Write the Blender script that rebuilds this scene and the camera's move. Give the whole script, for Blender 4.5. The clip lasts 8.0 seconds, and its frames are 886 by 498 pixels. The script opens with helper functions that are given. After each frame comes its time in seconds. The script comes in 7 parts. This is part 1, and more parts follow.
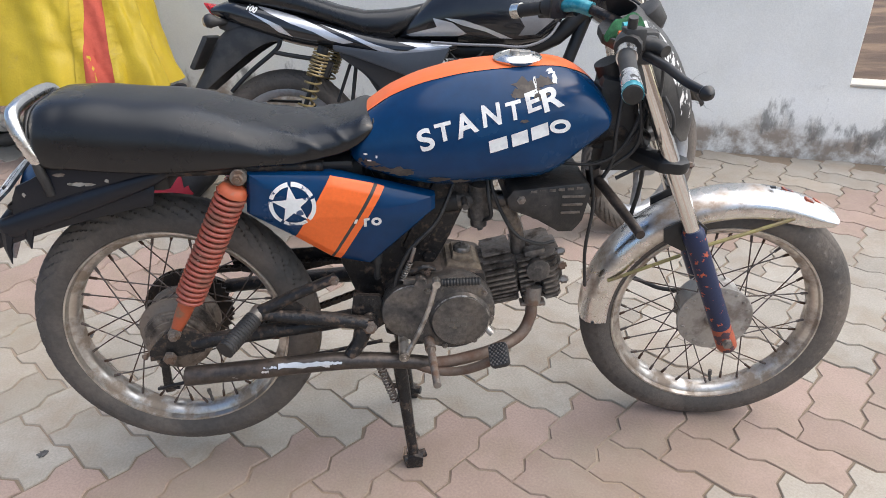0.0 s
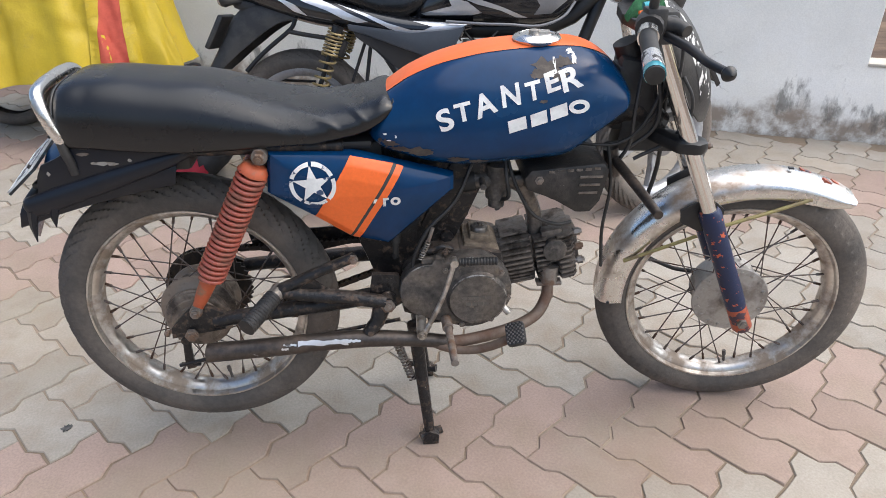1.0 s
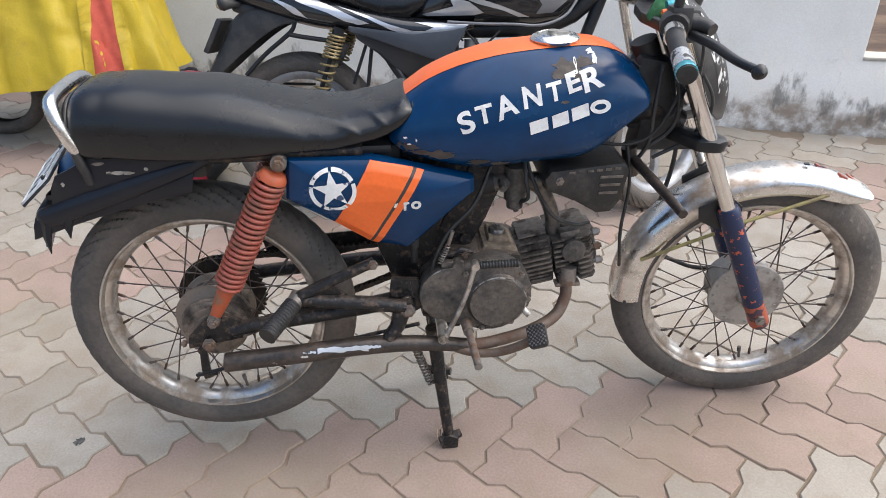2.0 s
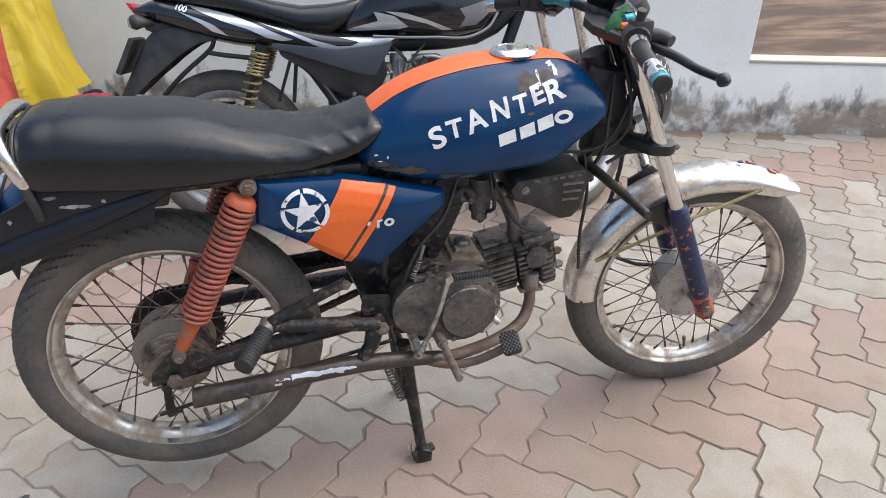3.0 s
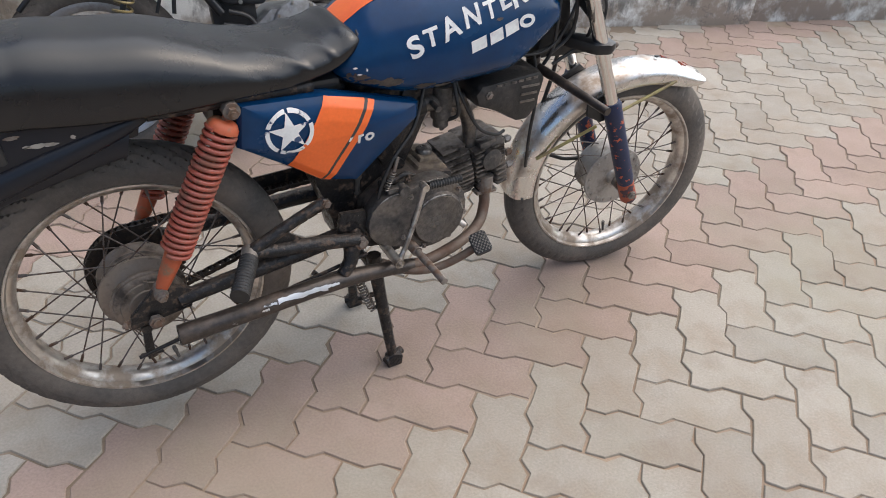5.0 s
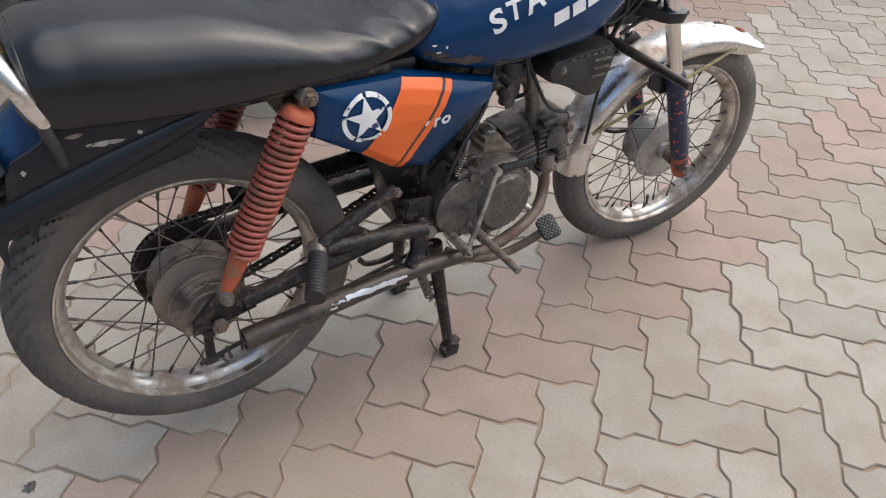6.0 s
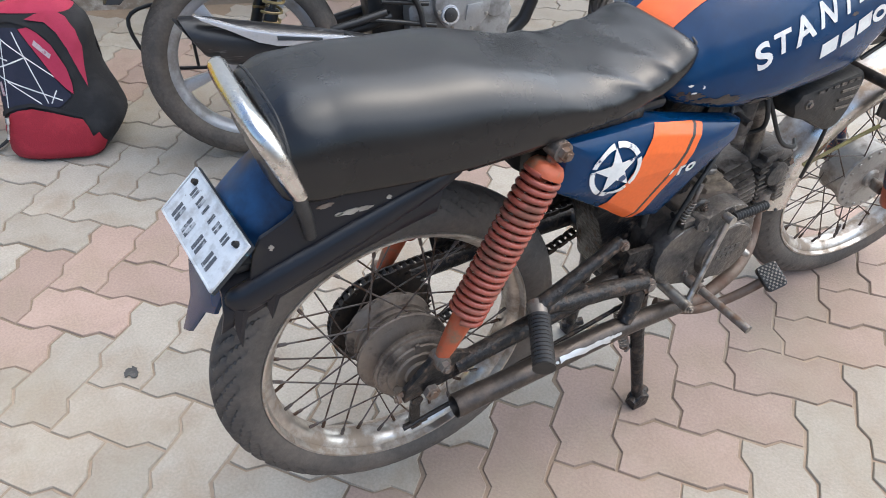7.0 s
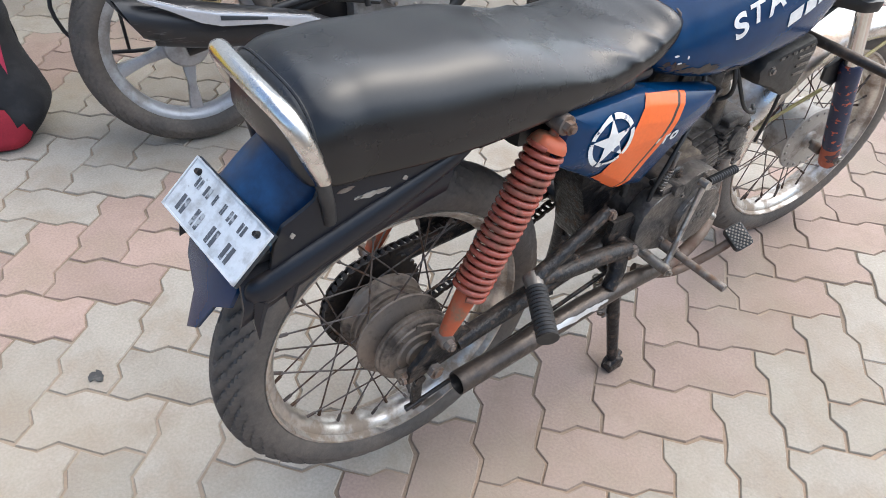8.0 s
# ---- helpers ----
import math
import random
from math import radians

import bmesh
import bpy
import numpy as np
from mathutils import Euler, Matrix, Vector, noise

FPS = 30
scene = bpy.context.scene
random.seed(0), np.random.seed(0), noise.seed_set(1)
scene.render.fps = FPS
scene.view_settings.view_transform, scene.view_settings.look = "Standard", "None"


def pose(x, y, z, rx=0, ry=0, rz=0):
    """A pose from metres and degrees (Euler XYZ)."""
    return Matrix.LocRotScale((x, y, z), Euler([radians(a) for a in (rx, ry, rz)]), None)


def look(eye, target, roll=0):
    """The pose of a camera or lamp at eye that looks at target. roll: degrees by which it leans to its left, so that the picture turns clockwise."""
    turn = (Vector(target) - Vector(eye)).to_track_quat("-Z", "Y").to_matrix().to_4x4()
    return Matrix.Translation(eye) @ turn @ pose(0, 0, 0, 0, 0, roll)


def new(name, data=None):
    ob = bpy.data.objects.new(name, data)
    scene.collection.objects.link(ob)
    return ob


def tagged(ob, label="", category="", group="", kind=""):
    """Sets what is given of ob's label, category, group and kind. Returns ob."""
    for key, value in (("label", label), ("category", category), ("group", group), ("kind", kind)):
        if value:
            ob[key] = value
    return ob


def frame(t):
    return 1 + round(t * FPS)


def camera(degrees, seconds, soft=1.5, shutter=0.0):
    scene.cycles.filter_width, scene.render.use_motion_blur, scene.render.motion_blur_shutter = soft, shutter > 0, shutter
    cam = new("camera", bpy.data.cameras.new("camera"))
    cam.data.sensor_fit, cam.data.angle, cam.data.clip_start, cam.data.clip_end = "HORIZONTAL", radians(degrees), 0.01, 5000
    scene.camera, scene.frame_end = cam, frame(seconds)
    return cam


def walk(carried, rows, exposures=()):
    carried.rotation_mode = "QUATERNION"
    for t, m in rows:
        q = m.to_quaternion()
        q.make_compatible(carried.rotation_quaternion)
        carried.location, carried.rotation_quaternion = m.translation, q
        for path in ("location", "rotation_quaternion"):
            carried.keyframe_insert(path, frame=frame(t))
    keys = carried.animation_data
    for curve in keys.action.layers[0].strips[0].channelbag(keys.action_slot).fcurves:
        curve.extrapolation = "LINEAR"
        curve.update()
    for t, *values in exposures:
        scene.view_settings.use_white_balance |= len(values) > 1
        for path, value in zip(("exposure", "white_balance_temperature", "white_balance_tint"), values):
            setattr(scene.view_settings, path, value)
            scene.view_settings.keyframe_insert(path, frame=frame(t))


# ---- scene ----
from mathutils.bvhtree import BVHTree

cam = camera(64.2, 8.0, 0.65, 0.25)
PATH = [
    (0, (0.47, -1.343, 1.239), (0.61, 0.408, 0.284), 0.1),
    (0.5, (0.459, -1.349, 1.239), (0.584, 0.388, 0.257), -0.0),
    (1, (0.451, -1.353, 1.244), (0.564, 0.373, 0.24), -0.1),
    (1.5, (0.434, -1.353, 1.246), (0.539, 0.371, 0.239), -0.1),
    (1.7, (0.412, -1.339, 1.242), (0.524, 0.382, 0.23), -0.5),
    (2.8, (0.287, -1.327, 1.263), (0.665, 0.38, 0.291), 0.5),
    (3, (0.238, -1.309, 1.257), (0.678, 0.376, 0.274), 0.3),
    (3.5, (0.167, -1.283, 1.254), (0.636, 0.364, 0.221), -0.1),
    (4, (0.102, -1.313, 1.27), (0.778, 0.236, 0.2), 3.5),
    (4.5, (0.017, -1.328, 1.292), (0.739, 0.151, 0.156), 4.1),
    (4.7, (-0.008, -1.294, 1.286), (0.8, 0.127, 0.135), 4.8),
    (5.8, (-0.167, -1.085, 1.257), (0.682, 0.208, -0.011), 3.5),
    (6, (-0.179, -1.034, 1.253), (0.708, 0.228, -0.02), 4.5),
    (6.5, (-0.222, -0.873, 1.243), (0.413, 0.518, -0.046), -2.9),
    (7, (-0.33, -0.743, 1.251), (0.403, 0.578, -0.059), 1.3),
    (7.5, (-0.406, -0.674, 1.243), (0.434, 0.525, -0.12), 3.1),
    (8, (-0.438, -0.673, 1.246), (0.478, 0.485, -0.102), 4.2),
]
walk(cam, [(t, look(eye, target, roll)) for t, eye, target, roll in PATH], [(0.0, 0.65, 6350, 9), (3.0, 0.62, 6280, 9), (4.5, 0.43, 6400, 9), (6.0, 0.39, 6390, 9), (7.0, 0.86, 6080, 7), (8.0, 0.90, 6080, 7)])

# ---- daylight: bright open shade ----
SUN_HEIGHT, SUN_TURN = 58.0, 92.0
world = bpy.data.worlds.new("sky")
scene.world = world
world.use_nodes = True
wn = world.node_tree.nodes
sky = wn.new("ShaderNodeTexSky")
sky.sky_type = "NISHITA"
sky.sun_disc = False
sky.sun_elevation, sky.sun_rotation = radians(SUN_HEIGHT), radians(SUN_TURN)
sky.air_density, sky.dust_density, sky.ozone_density = 1.0, 4.0, 1.0
wn["Background"].inputs["Strength"].default_value = 0.15
world.node_tree.links.new(sky.outputs[0], wn["Background"].inputs[0])
sun = new("sun", bpy.data.lights.new("sun", "SUN"))
sun.data.energy, sun.data.angle, sun.data.color = 2.2, radians(110), (1.0, 0.97, 0.92)
sh, st = radians(SUN_HEIGHT), radians(SUN_TURN)
sun_from = Vector((math.sin(st) * math.cos(sh), math.cos(st) * math.cos(sh), math.sin(sh)))
sun.matrix_world = look(sun_from * 20, (0, 0, 0))


# ---- materials ----
def mat(name, col, rough=0.5, metal=0.0, col2=None, scale=9.0, lo=0.48, hi=0.62, rough2=None, metal2=None,
        grain=0.06, grain_scale=160.0, bump=0.0, bump_scale=220.0, coat=0.0, objects=0.0, islands=0.0,
        stretch=(1, 1, 1), col3=None, scale3=2.0, lo3=0.5, hi3=0.7, spec=0.5):
    """A worn surface: col, patches of col2 (and col3 at another size), fine grain and relief."""
    m = bpy.data.materials.new(name)
    m.use_nodes = True
    n, l = m.node_tree.nodes, m.node_tree.links
    b = n["Principled BSDF"]
    tc = n.new("ShaderNodeTexCoord")
    mp = n.new("ShaderNodeMapping")
    mp.inputs["Scale"].default_value = stretch
    l.new(tc.outputs["Object"], mp.inputs[0])

    def noise_at(s, detail=6.0, rough_=0.6):
        t = n.new("ShaderNodeTexNoise")
        t.inputs["Scale"].default_value, t.inputs["Detail"].default_value = s, detail
        t.inputs["Roughness"].default_value = rough_
        l.new(mp.outputs[0], t.inputs["Vector"])
        return t.outputs["Fac"]

    def ramp(fac, a, z):
        r = n.new("ShaderNodeMapRange")
        r.inputs["From Min"].default_value, r.inputs["From Max"].default_value = a, z
        l.new(fac, r.inputs["Value"])
        return r.outputs[0]

    def mixed(fac, a, z):
        x = n.new("ShaderNodeMix")
        x.data_type = "RGBA"
        l.new(fac, x.inputs[0])
        for sock, v in ((x.inputs[6], a), (x.inputs[7], z)):
            if isinstance(v, (tuple, list)):
                sock.default_value = (*v, 1)
            else:
                l.new(v, sock)
        return x.outputs[2]

    def number(fac, a, z):
        r = n.new("ShaderNodeMapRange")
        r.inputs["To Min"].default_value, r.inputs["To Max"].default_value = a, z
        l.new(fac, r.inputs["Value"])
        return r.outputs[0]

    colour = tuple(col)
    b.inputs["Roughness"].default_value, b.inputs["Metallic"].default_value = rough, metal
    b.inputs["Coat Weight"].default_value, b.inputs["Specular IOR Level"].default_value = coat, spec
    if col2:
        f = ramp(noise_at(scale), lo, hi)
        colour = mixed(f, colour, tuple(col2))
        if rough2 is not None:
            l.new(number(f, rough, rough2), b.inputs["Roughness"])
        if metal2 is not None:
            l.new(number(f, metal, metal2), b.inputs["Metallic"])
    if col3:
        colour = mixed(ramp(noise_at(scale3, 8.0, 0.65), lo3, hi3), colour, tuple(col3))
    value = None
    if grain:
        value = number(ramp(noise_at(grain_scale, 3.0), 0.3, 0.7), 1 - grain, 1 + grain)
    for on, node, out in ((objects, "ShaderNodeObjectInfo", "Random"), (islands, "ShaderNodeNewGeometry", "Random Per Island")):
        if on:
            v = number(n.new(node).outputs[out], 1 - on, 1 + on)
            if value:
                k = n.new("ShaderNodeMath")
                k.operation = "MULTIPLY"
                l.new(v, k.inputs[0]), l.new(value, k.inputs[1])
                v = k.outputs[0]
            value = v
    if value is None:
        b.inputs["Base Color"].default_value = (*col, 1)
        if not isinstance(colour, tuple):
            l.new(colour, b.inputs["Base Color"])
    else:
        hsv = n.new("ShaderNodeHueSaturation")
        l.new(value, hsv.inputs["Value"])
        if isinstance(colour, tuple):
            hsv.inputs["Color"].default_value = (*colour, 1)
        else:
            l.new(colour, hsv.inputs["Color"])
        l.new(hsv.outputs[0], b.inputs["Base Color"])
    if bump:
        bp = n.new("ShaderNodeBump")
        bp.inputs["Strength"].default_value, bp.inputs["Distance"].default_value = min(1.0, bump), 0.004
        l.new(noise_at(bump_scale, 4.0), bp.inputs["Height"])
        l.new(bp.outputs[0], b.inputs["Normal"])
    return m


M = {
    "sand": mat("joint sand", (0.190, 0.148, 0.108), 0.95, col2=(0.32, 0.26, 0.20), scale=1.6, lo=0.48, hi=0.66, bump=0.6, bump_scale=60, col3=(0.34, 0.22, 0.14), scale3=0.35),
    "stain": mat("damp dirty plaster", (0.40, 0.33, 0.27), 0.95, col2=(0.13, 0.12, 0.11), scale=11, lo=0.5, hi=0.68, bump=0.5, bump_scale=70, col3=(0.55, 0.52, 0.48), scale3=7, lo3=0.52, hi3=0.6),
    "sill": mat("cream sill plaster", (0.52, 0.485, 0.42), 0.9, col2=(0.48, 0.44, 0.38), scale=7, bump=0.3, bump_scale=50),
    "blue": mat("blue tank paint", (0.0012, 0.024, 0.080), 0.22, col2=(0.002, 0.041, 0.118), scale=3.5, lo=0.4, hi=0.7, rough2=0.30, coat=0.10, grain=0.08, grain_scale=40, spec=0.27, bump=0.03, bump_scale=25, col3=(0.035, 0.035, 0.035), scale3=26, lo3=0.70, hi3=0.74),
    "cowl": mat("rubbed blue cowl paint", (0.004, 0.020, 0.062), 0.30, col2=(0.012, 0.075, 0.190), scale=9, lo=0.45, hi=0.65, rough2=0.5, col3=(0.06, 0.05, 0.045), scale3=20, lo3=0.66, hi3=0.72, bump=0.05, bump_scale=60),
    "orange": mat("orange paint", (0.80, 0.14, 0.022), 0.42, col2=(0.72, 0.11, 0.02), scale=5, grain=0.05, coat=0.1, col3=(0.30, 0.10, 0.05), scale3=30, lo3=0.70, hi3=0.74),
    "white": mat("white stencil paint", (0.74, 0.74, 0.72), 0.5, col2=(0.58, 0.58, 0.58), scale=30, col3=(0.05, 0.07, 0.12), scale3=55, lo3=0.66, hi3=0.70),
    "foil": mat("torn silver foil", (0.66, 0.66, 0.66), 0.25, 0.9, col2=(0.03, 0.03, 0.03), scale=38, lo=0.50, hi=0.54, rough2=0.6, metal2=0.0),
    "starwhite": mat("scuffed white decal", (0.74, 0.74, 0.72), 0.5, col2=(0.03, 0.06, 0.13), scale=42, lo=0.60, hi=0.63),
    "scribble": mat("pale worn scribbles", (0.022, 0.022, 0.023), 0.5, col2=(0.66, 0.66, 0.64), scale=70, lo=0.53, hi=0.55, stretch=(1.6, 1, 0.7)),
    "primer": mat("scraped bare patch", (0.055, 0.045, 0.040), 0.7, col2=(0.10, 0.085, 0.07), scale=35, bump=0.3, bump_scale=90),
    "seat": mat("black vinyl", (0.0065, 0.0068, 0.0080), 0.27, col2=(0.011, 0.0108, 0.011), scale=4, rough2=0.33, spec=0.56, grain=0.1, bump=0.05, bump_scale=500),
    "guardblack": mat("scuffed glossy black-blue paint", (0.0065, 0.0085, 0.014), 0.34, col2=(0.022, 0.021, 0.021), scale=16, lo=0.56, hi=0.72, rough2=0.6, spec=0.4, bump=0.06, bump_scale=70, col3=(0.10, 0.065, 0.045), scale3=45, lo3=0.69, hi3=0.73),
    "tan": mat("dust-caked alloy", (0.235, 0.180, 0.125), 0.75, 0.1, col2=(0.105, 0.080, 0.060), scale=26, lo=0.45, hi=0.66, grain=0.25, grain_scale=90, bump=0.4, bump_scale=120),
    "black": mat("dusty black paint", (0.011, 0.0115, 0.013), 0.36, col2=(0.034, 0.032, 0.031), scale=14, lo=0.52, hi=0.75, rough2=0.7, bump=0.08, bump_scale=80),
    "frame": mat("grimy black frame paint", (0.013, 0.0125, 0.013), 0.30, col2=(0.100, 0.070, 0.052), scale=60, lo=0.53, hi=0.66, rough2=0.85, spec=0.35, grain=0.4, grain_scale=70, bump=0.9, bump_scale=75, col3=(0.26, 0.22, 0.185), scale3=85, lo3=0.66, hi3=0.71),
    "plastic": mat("black plastic", (0.022, 0.022, 0.023), 0.5, col2=(0.045, 0.043, 0.04), scale=10, bump=0.1, bump_scale=300),
    "rubber": mat("dusty tyre rubber", (0.074, 0.066, 0.059), 0.70, col2=(0.160, 0.132, 0.109), scale=5, lo=0.42, hi=0.70, grain=0.15, grain_scale=110, bump=0.25, bump_scale=160),
    "airbox": mat("scuffed dull black box", (0.012, 0.012, 0.012), 0.45, col2=(0.055, 0.046, 0.040), scale=22, lo=0.50, hi=0.70, rough2=0.75, bump=0.3, bump_scale=120, col3=(0.34, 0.32, 0.29), scale3=48, lo3=0.66, hi3=0.70),
    "grip": mat("black grip rubber", (0.016, 0.016, 0.016), 0.55, col2=(0.030, 0.028, 0.027), scale=30),
    "forkchrome": mat("polished fork chrome", (0.76, 0.75, 0.73), 0.09, 1.0, col2=(0.55, 0.51, 0.46), scale=30, lo=0.60, hi=0.75, rough2=0.35, stretch=(1, 1, 0.4)),
    "chrome": mat("worn chrome", (0.72, 0.71, 0.69), 0.21, 1.0, col2=(0.42, 0.38, 0.33), scale=16, lo=0.52, hi=0.72, rough2=0.45, bump=0.04, bump_scale=120),
    "rim": mat("pitted chrome rim", (0.60, 0.57, 0.53), 0.30, 1.0, col2=(0.30, 0.24, 0.185), scale=18, lo=0.42, hi=0.60, rough2=0.7, metal2=0.4, bump=0.1, bump_scale=140),
    "fender": mat("scratched silver mudguard", (0.72, 0.70, 0.68), 0.24, 1.0, col2=(0.36, 0.285, 0.225), scale=9, lo=0.48, hi=0.66, rough2=0.62, bump=0.10, bump_scale=60, col3=(0.30, 0.235, 0.18), scale3=26, lo3=0.60, hi3=0.70),
    "alloy": mat("grimy cast alloy", (0.165, 0.150, 0.137), 0.30, 0.75, col2=(0.030, 0.027, 0.025), scale=15, lo=0.44, hi=0.66, rough2=0.8, metal2=0.1, grain=0.3, grain_scale=90, bump=0.5, bump_scale=130, col3=(0.26, 0.215, 0.17), scale3=24, lo3=0.58, hi3=0.72),
    "fins": mat("sooty cylinder fins", (0.150, 0.134, 0.120), 0.42, 0.5, col2=(0.018, 0.016, 0.015), scale=22, grain=0.3, grain_scale=90, rough2=0.85, bump=0.3, bump_scale=140),
    "hub": mat("dull aluminium hub", (0.40, 0.38, 0.35), 0.55, 0.6, col2=(0.22, 0.19, 0.16), scale=15, rough2=0.8, metal2=0.2, bump=0.15, bump_scale=150),
    "drum": mat("oily brake drum", (0.23, 0.190, 0.155), 0.45, 0.45, col2=(0.055, 0.045, 0.038), scale=14, rough2=0.8, bump=0.2, bump_scale=100),
    "steel": mat("rusty steel", (0.24, 0.22, 0.20), 0.45, 0.7, col2=(0.14, 0.085, 0.055), scale=26, lo=0.45, hi=0.62, rough2=0.85, metal2=0.1, bump=0.2, bump_scale=160),
    "bright": mat("bare bright steel", (0.50, 0.47, 0.43), 0.33, 0.8, col2=(0.24, 0.205, 0.17), scale=25, rough2=0.5),
    "spoke": mat("rusty spoke wire", (0.13, 0.11, 0.10), 0.5, 0.6, col2=(0.10, 0.06, 0.04), scale=40, rough2=0.8),
    "pipe": mat("heat-stained exhaust", (0.15, 0.112, 0.088), 0.55, 0.4, col2=(0.115, 0.066, 0.045), scale=14, rough2=0.85, metal2=0.05, bump=0.25, bump_scale=110),
    "muffler": mat("sooty exhaust tube", (0.060, 0.050, 0.044), 0.30, 0.5, col2=(0.105, 0.080, 0.064), scale=18, lo=0.5, hi=0.65, rough2=0.7, grain=0.25, grain_scale=90, bump=0.25, bump_scale=120, col3=(0.55, 0.54, 0.53), scale3=16, lo3=0.66, hi3=0.70),
    "muffler_bare": mat("rubbed bright exhaust metal", (0.66, 0.66, 0.66), 0.4, 0.7, col2=(0.085, 0.078, 0.072), scale=34, lo=0.66, hi=0.69, rough2=0.6, metal2=0.3),
    "case": mat("dusty crankcase alloy", (0.115, 0.098, 0.086), 0.34, 0.6, col2=(0.022, 0.018, 0.016), scale=24, lo=0.42, hi=0.58, rough2=0.85, metal2=0.05, bump=0.3, bump_scale=110, col3=(0.26, 0.215, 0.17), scale3=22, lo3=0.60, hi3=0.72),
    "rubbed": mat("rubbed casting edge with painted glint", (0.46, 0.43, 0.40), 0.4, 0.8, col2=(0.13, 0.12, 0.11), scale=60, lo=0.46, hi=0.6, rough2=0.6),
    "alloy_dark": mat("raised casting", (0.14, 0.13, 0.12), 0.5, 0.5),
    "spring": mat("chipped orange spring paint", (0.33, 0.082, 0.056), 0.27, col2=(0.20, 0.075, 0.05), scale=28, lo=0.5, hi=0.62, rough2=0.8, bump=0.15, bump_scale=150),
    "shock": mat("orange shock body paint", (0.42, 0.09, 0.035), 0.55, col2=(0.22, 0.12, 0.07), scale=30, lo=0.52, hi=0.64, bump=0.15, bump_scale=120),
    "forkblue": mat("chipped blue over orange paint", (0.008, 0.018, 0.060), 0.42, col2=(0.48, 0.10, 0.045), scale=60, lo=0.605, hi=0.618, bump=0.15, bump_scale=120),
    "forkend": mat("chipped orange paint", (0.37, 0.085, 0.042), 0.5, col2=(0.06, 0.035, 0.05), scale=30, lo=0.54, hi=0.57, bump=0.2, bump_scale=120),
    "stay": mat("yellowed stay paint", (0.30, 0.26, 0.10), 0.5, col2=(0.20, 0.15, 0.08), scale=30),
    "chain": mat("greasy chain", (0.035, 0.030, 0.027), 0.5, 0.5, col2=(0.06, 0.045, 0.035), scale=60),
    "teal": mat("teal shiny band", (0.02, 0.24, 0.30), 0.25, 0.4, col2=(0.10, 0.34, 0.38), scale=30),
    "green": mat("green cloth", (0.008, 0.07, 0.025), 0.9, col2=(0.015, 0.11, 0.04), scale=40, bump=0.4, bump_scale=300),
    "red_lens": mat("red lamp lens", (0.45, 0.01, 0.015), 0.15, coat=0.5),
    "amber": mat("clear indicator lens", (0.55, 0.50, 0.46), 0.12, 0.4),
    "plate": mat("scratched white plate", (0.64, 0.66, 0.68), 0.4, col2=(0.42, 0.42, 0.42), scale=34, lo=0.50, hi=0.66, col3=(0.16, 0.15, 0.14), scale3=60, lo3=0.66, hi3=0.72),
    "plateback": mat("dark chipped plate back", (0.018, 0.022, 0.028), 0.5, col2=(0.05, 0.12, 0.15), scale=45, lo=0.60, hi=0.64),
    "plateink": mat("dark plate paint", (0.03, 0.035, 0.04), 0.5),
    "platebar": mat("worn grey plate paint", (0.085, 0.090, 0.10), 0.5, col2=(0.40, 0.41, 0.42), scale=90, lo=0.52, hi=0.62),
    "gloss": mat("gloss black bodywork", (0.010, 0.011, 0.014), 0.18, col2=(0.018, 0.018, 0.02), scale=5, coat=0.5, grain=0.04),
    "satin": mat("dark grey side panel", (0.020, 0.023, 0.029), 0.36, col2=(0.050, 0.052, 0.058), scale=8),
    "grey2": mat("grey panel facet", (0.045, 0.052, 0.064), 0.4, col2=(0.055, 0.06, 0.07), scale=12),
    "muffler2": mat("scuffed black muffler", (0.02, 0.02, 0.022), 0.35, col2=(0.10, 0.10, 0.10), scale=22, lo=0.60, hi=0.66, rough2=0.6, stretch=(0.4, 1, 3)),
    "silver": mat("silver graphic", (0.62, 0.63, 0.66), 0.25, 0.5, coat=0.3),
    "grey": mat("grey graphic", (0.20, 0.20, 0.21), 0.3, 0.2),
    "alloywheel": mat("silver alloy wheel", (0.42, 0.43, 0.45), 0.4, 0.6, col2=(0.30, 0.29, 0.28), scale=12, rough2=0.6),
    "engine2": mat("silver engine casing", (0.34, 0.34, 0.34), 0.45, 0.6, col2=(0.22, 0.21, 0.20), scale=14, rough2=0.65, bump=0.1, bump_scale=120),
    "gold": mat("dull gold spring", (0.26, 0.20, 0.09), 0.45, 0.3, col2=(0.16, 0.12, 0.06), scale=24),
    "yellow": mat("yellow tarpaulin", (0.56, 0.41, 0.022), 0.5, col2=(0.46, 0.33, 0.022), scale=4, lo=0.4, hi=0.7, bump=0.6, bump_scale=17, col3=(0.40, 0.30, 0.06), scale3=9, lo3=0.6, hi3=0.75),
    "coral": mat("faded red cloth", (0.52, 0.095, 0.06), 0.8, col2=(0.42, 0.07, 0.045), scale=8, bump=0.2, bump_scale=40),
    "bagred": mat("red bag fabric", (0.26, 0.008, 0.022), 0.75, col2=(0.32, 0.015, 0.03), scale=10, bump=0.25, bump_scale=350),
    "bagpink": mat("crimson bag panel", (0.36, 0.018, 0.06), 0.7, col2=(0.30, 0.012, 0.045), scale=10, bump=0.25, bump_scale=350),
    "paleprint": mat("worn pale print", (0.42, 0.34, 0.36), 0.7, col2=(0.30, 0.10, 0.14), scale=90, lo=0.52, hi=0.60),
    "bagnavy": mat("navy bag fabric", (0.010, 0.013, 0.032), 0.8, col2=(0.016, 0.018, 0.04), scale=12, bump=0.25, bump_scale=350),
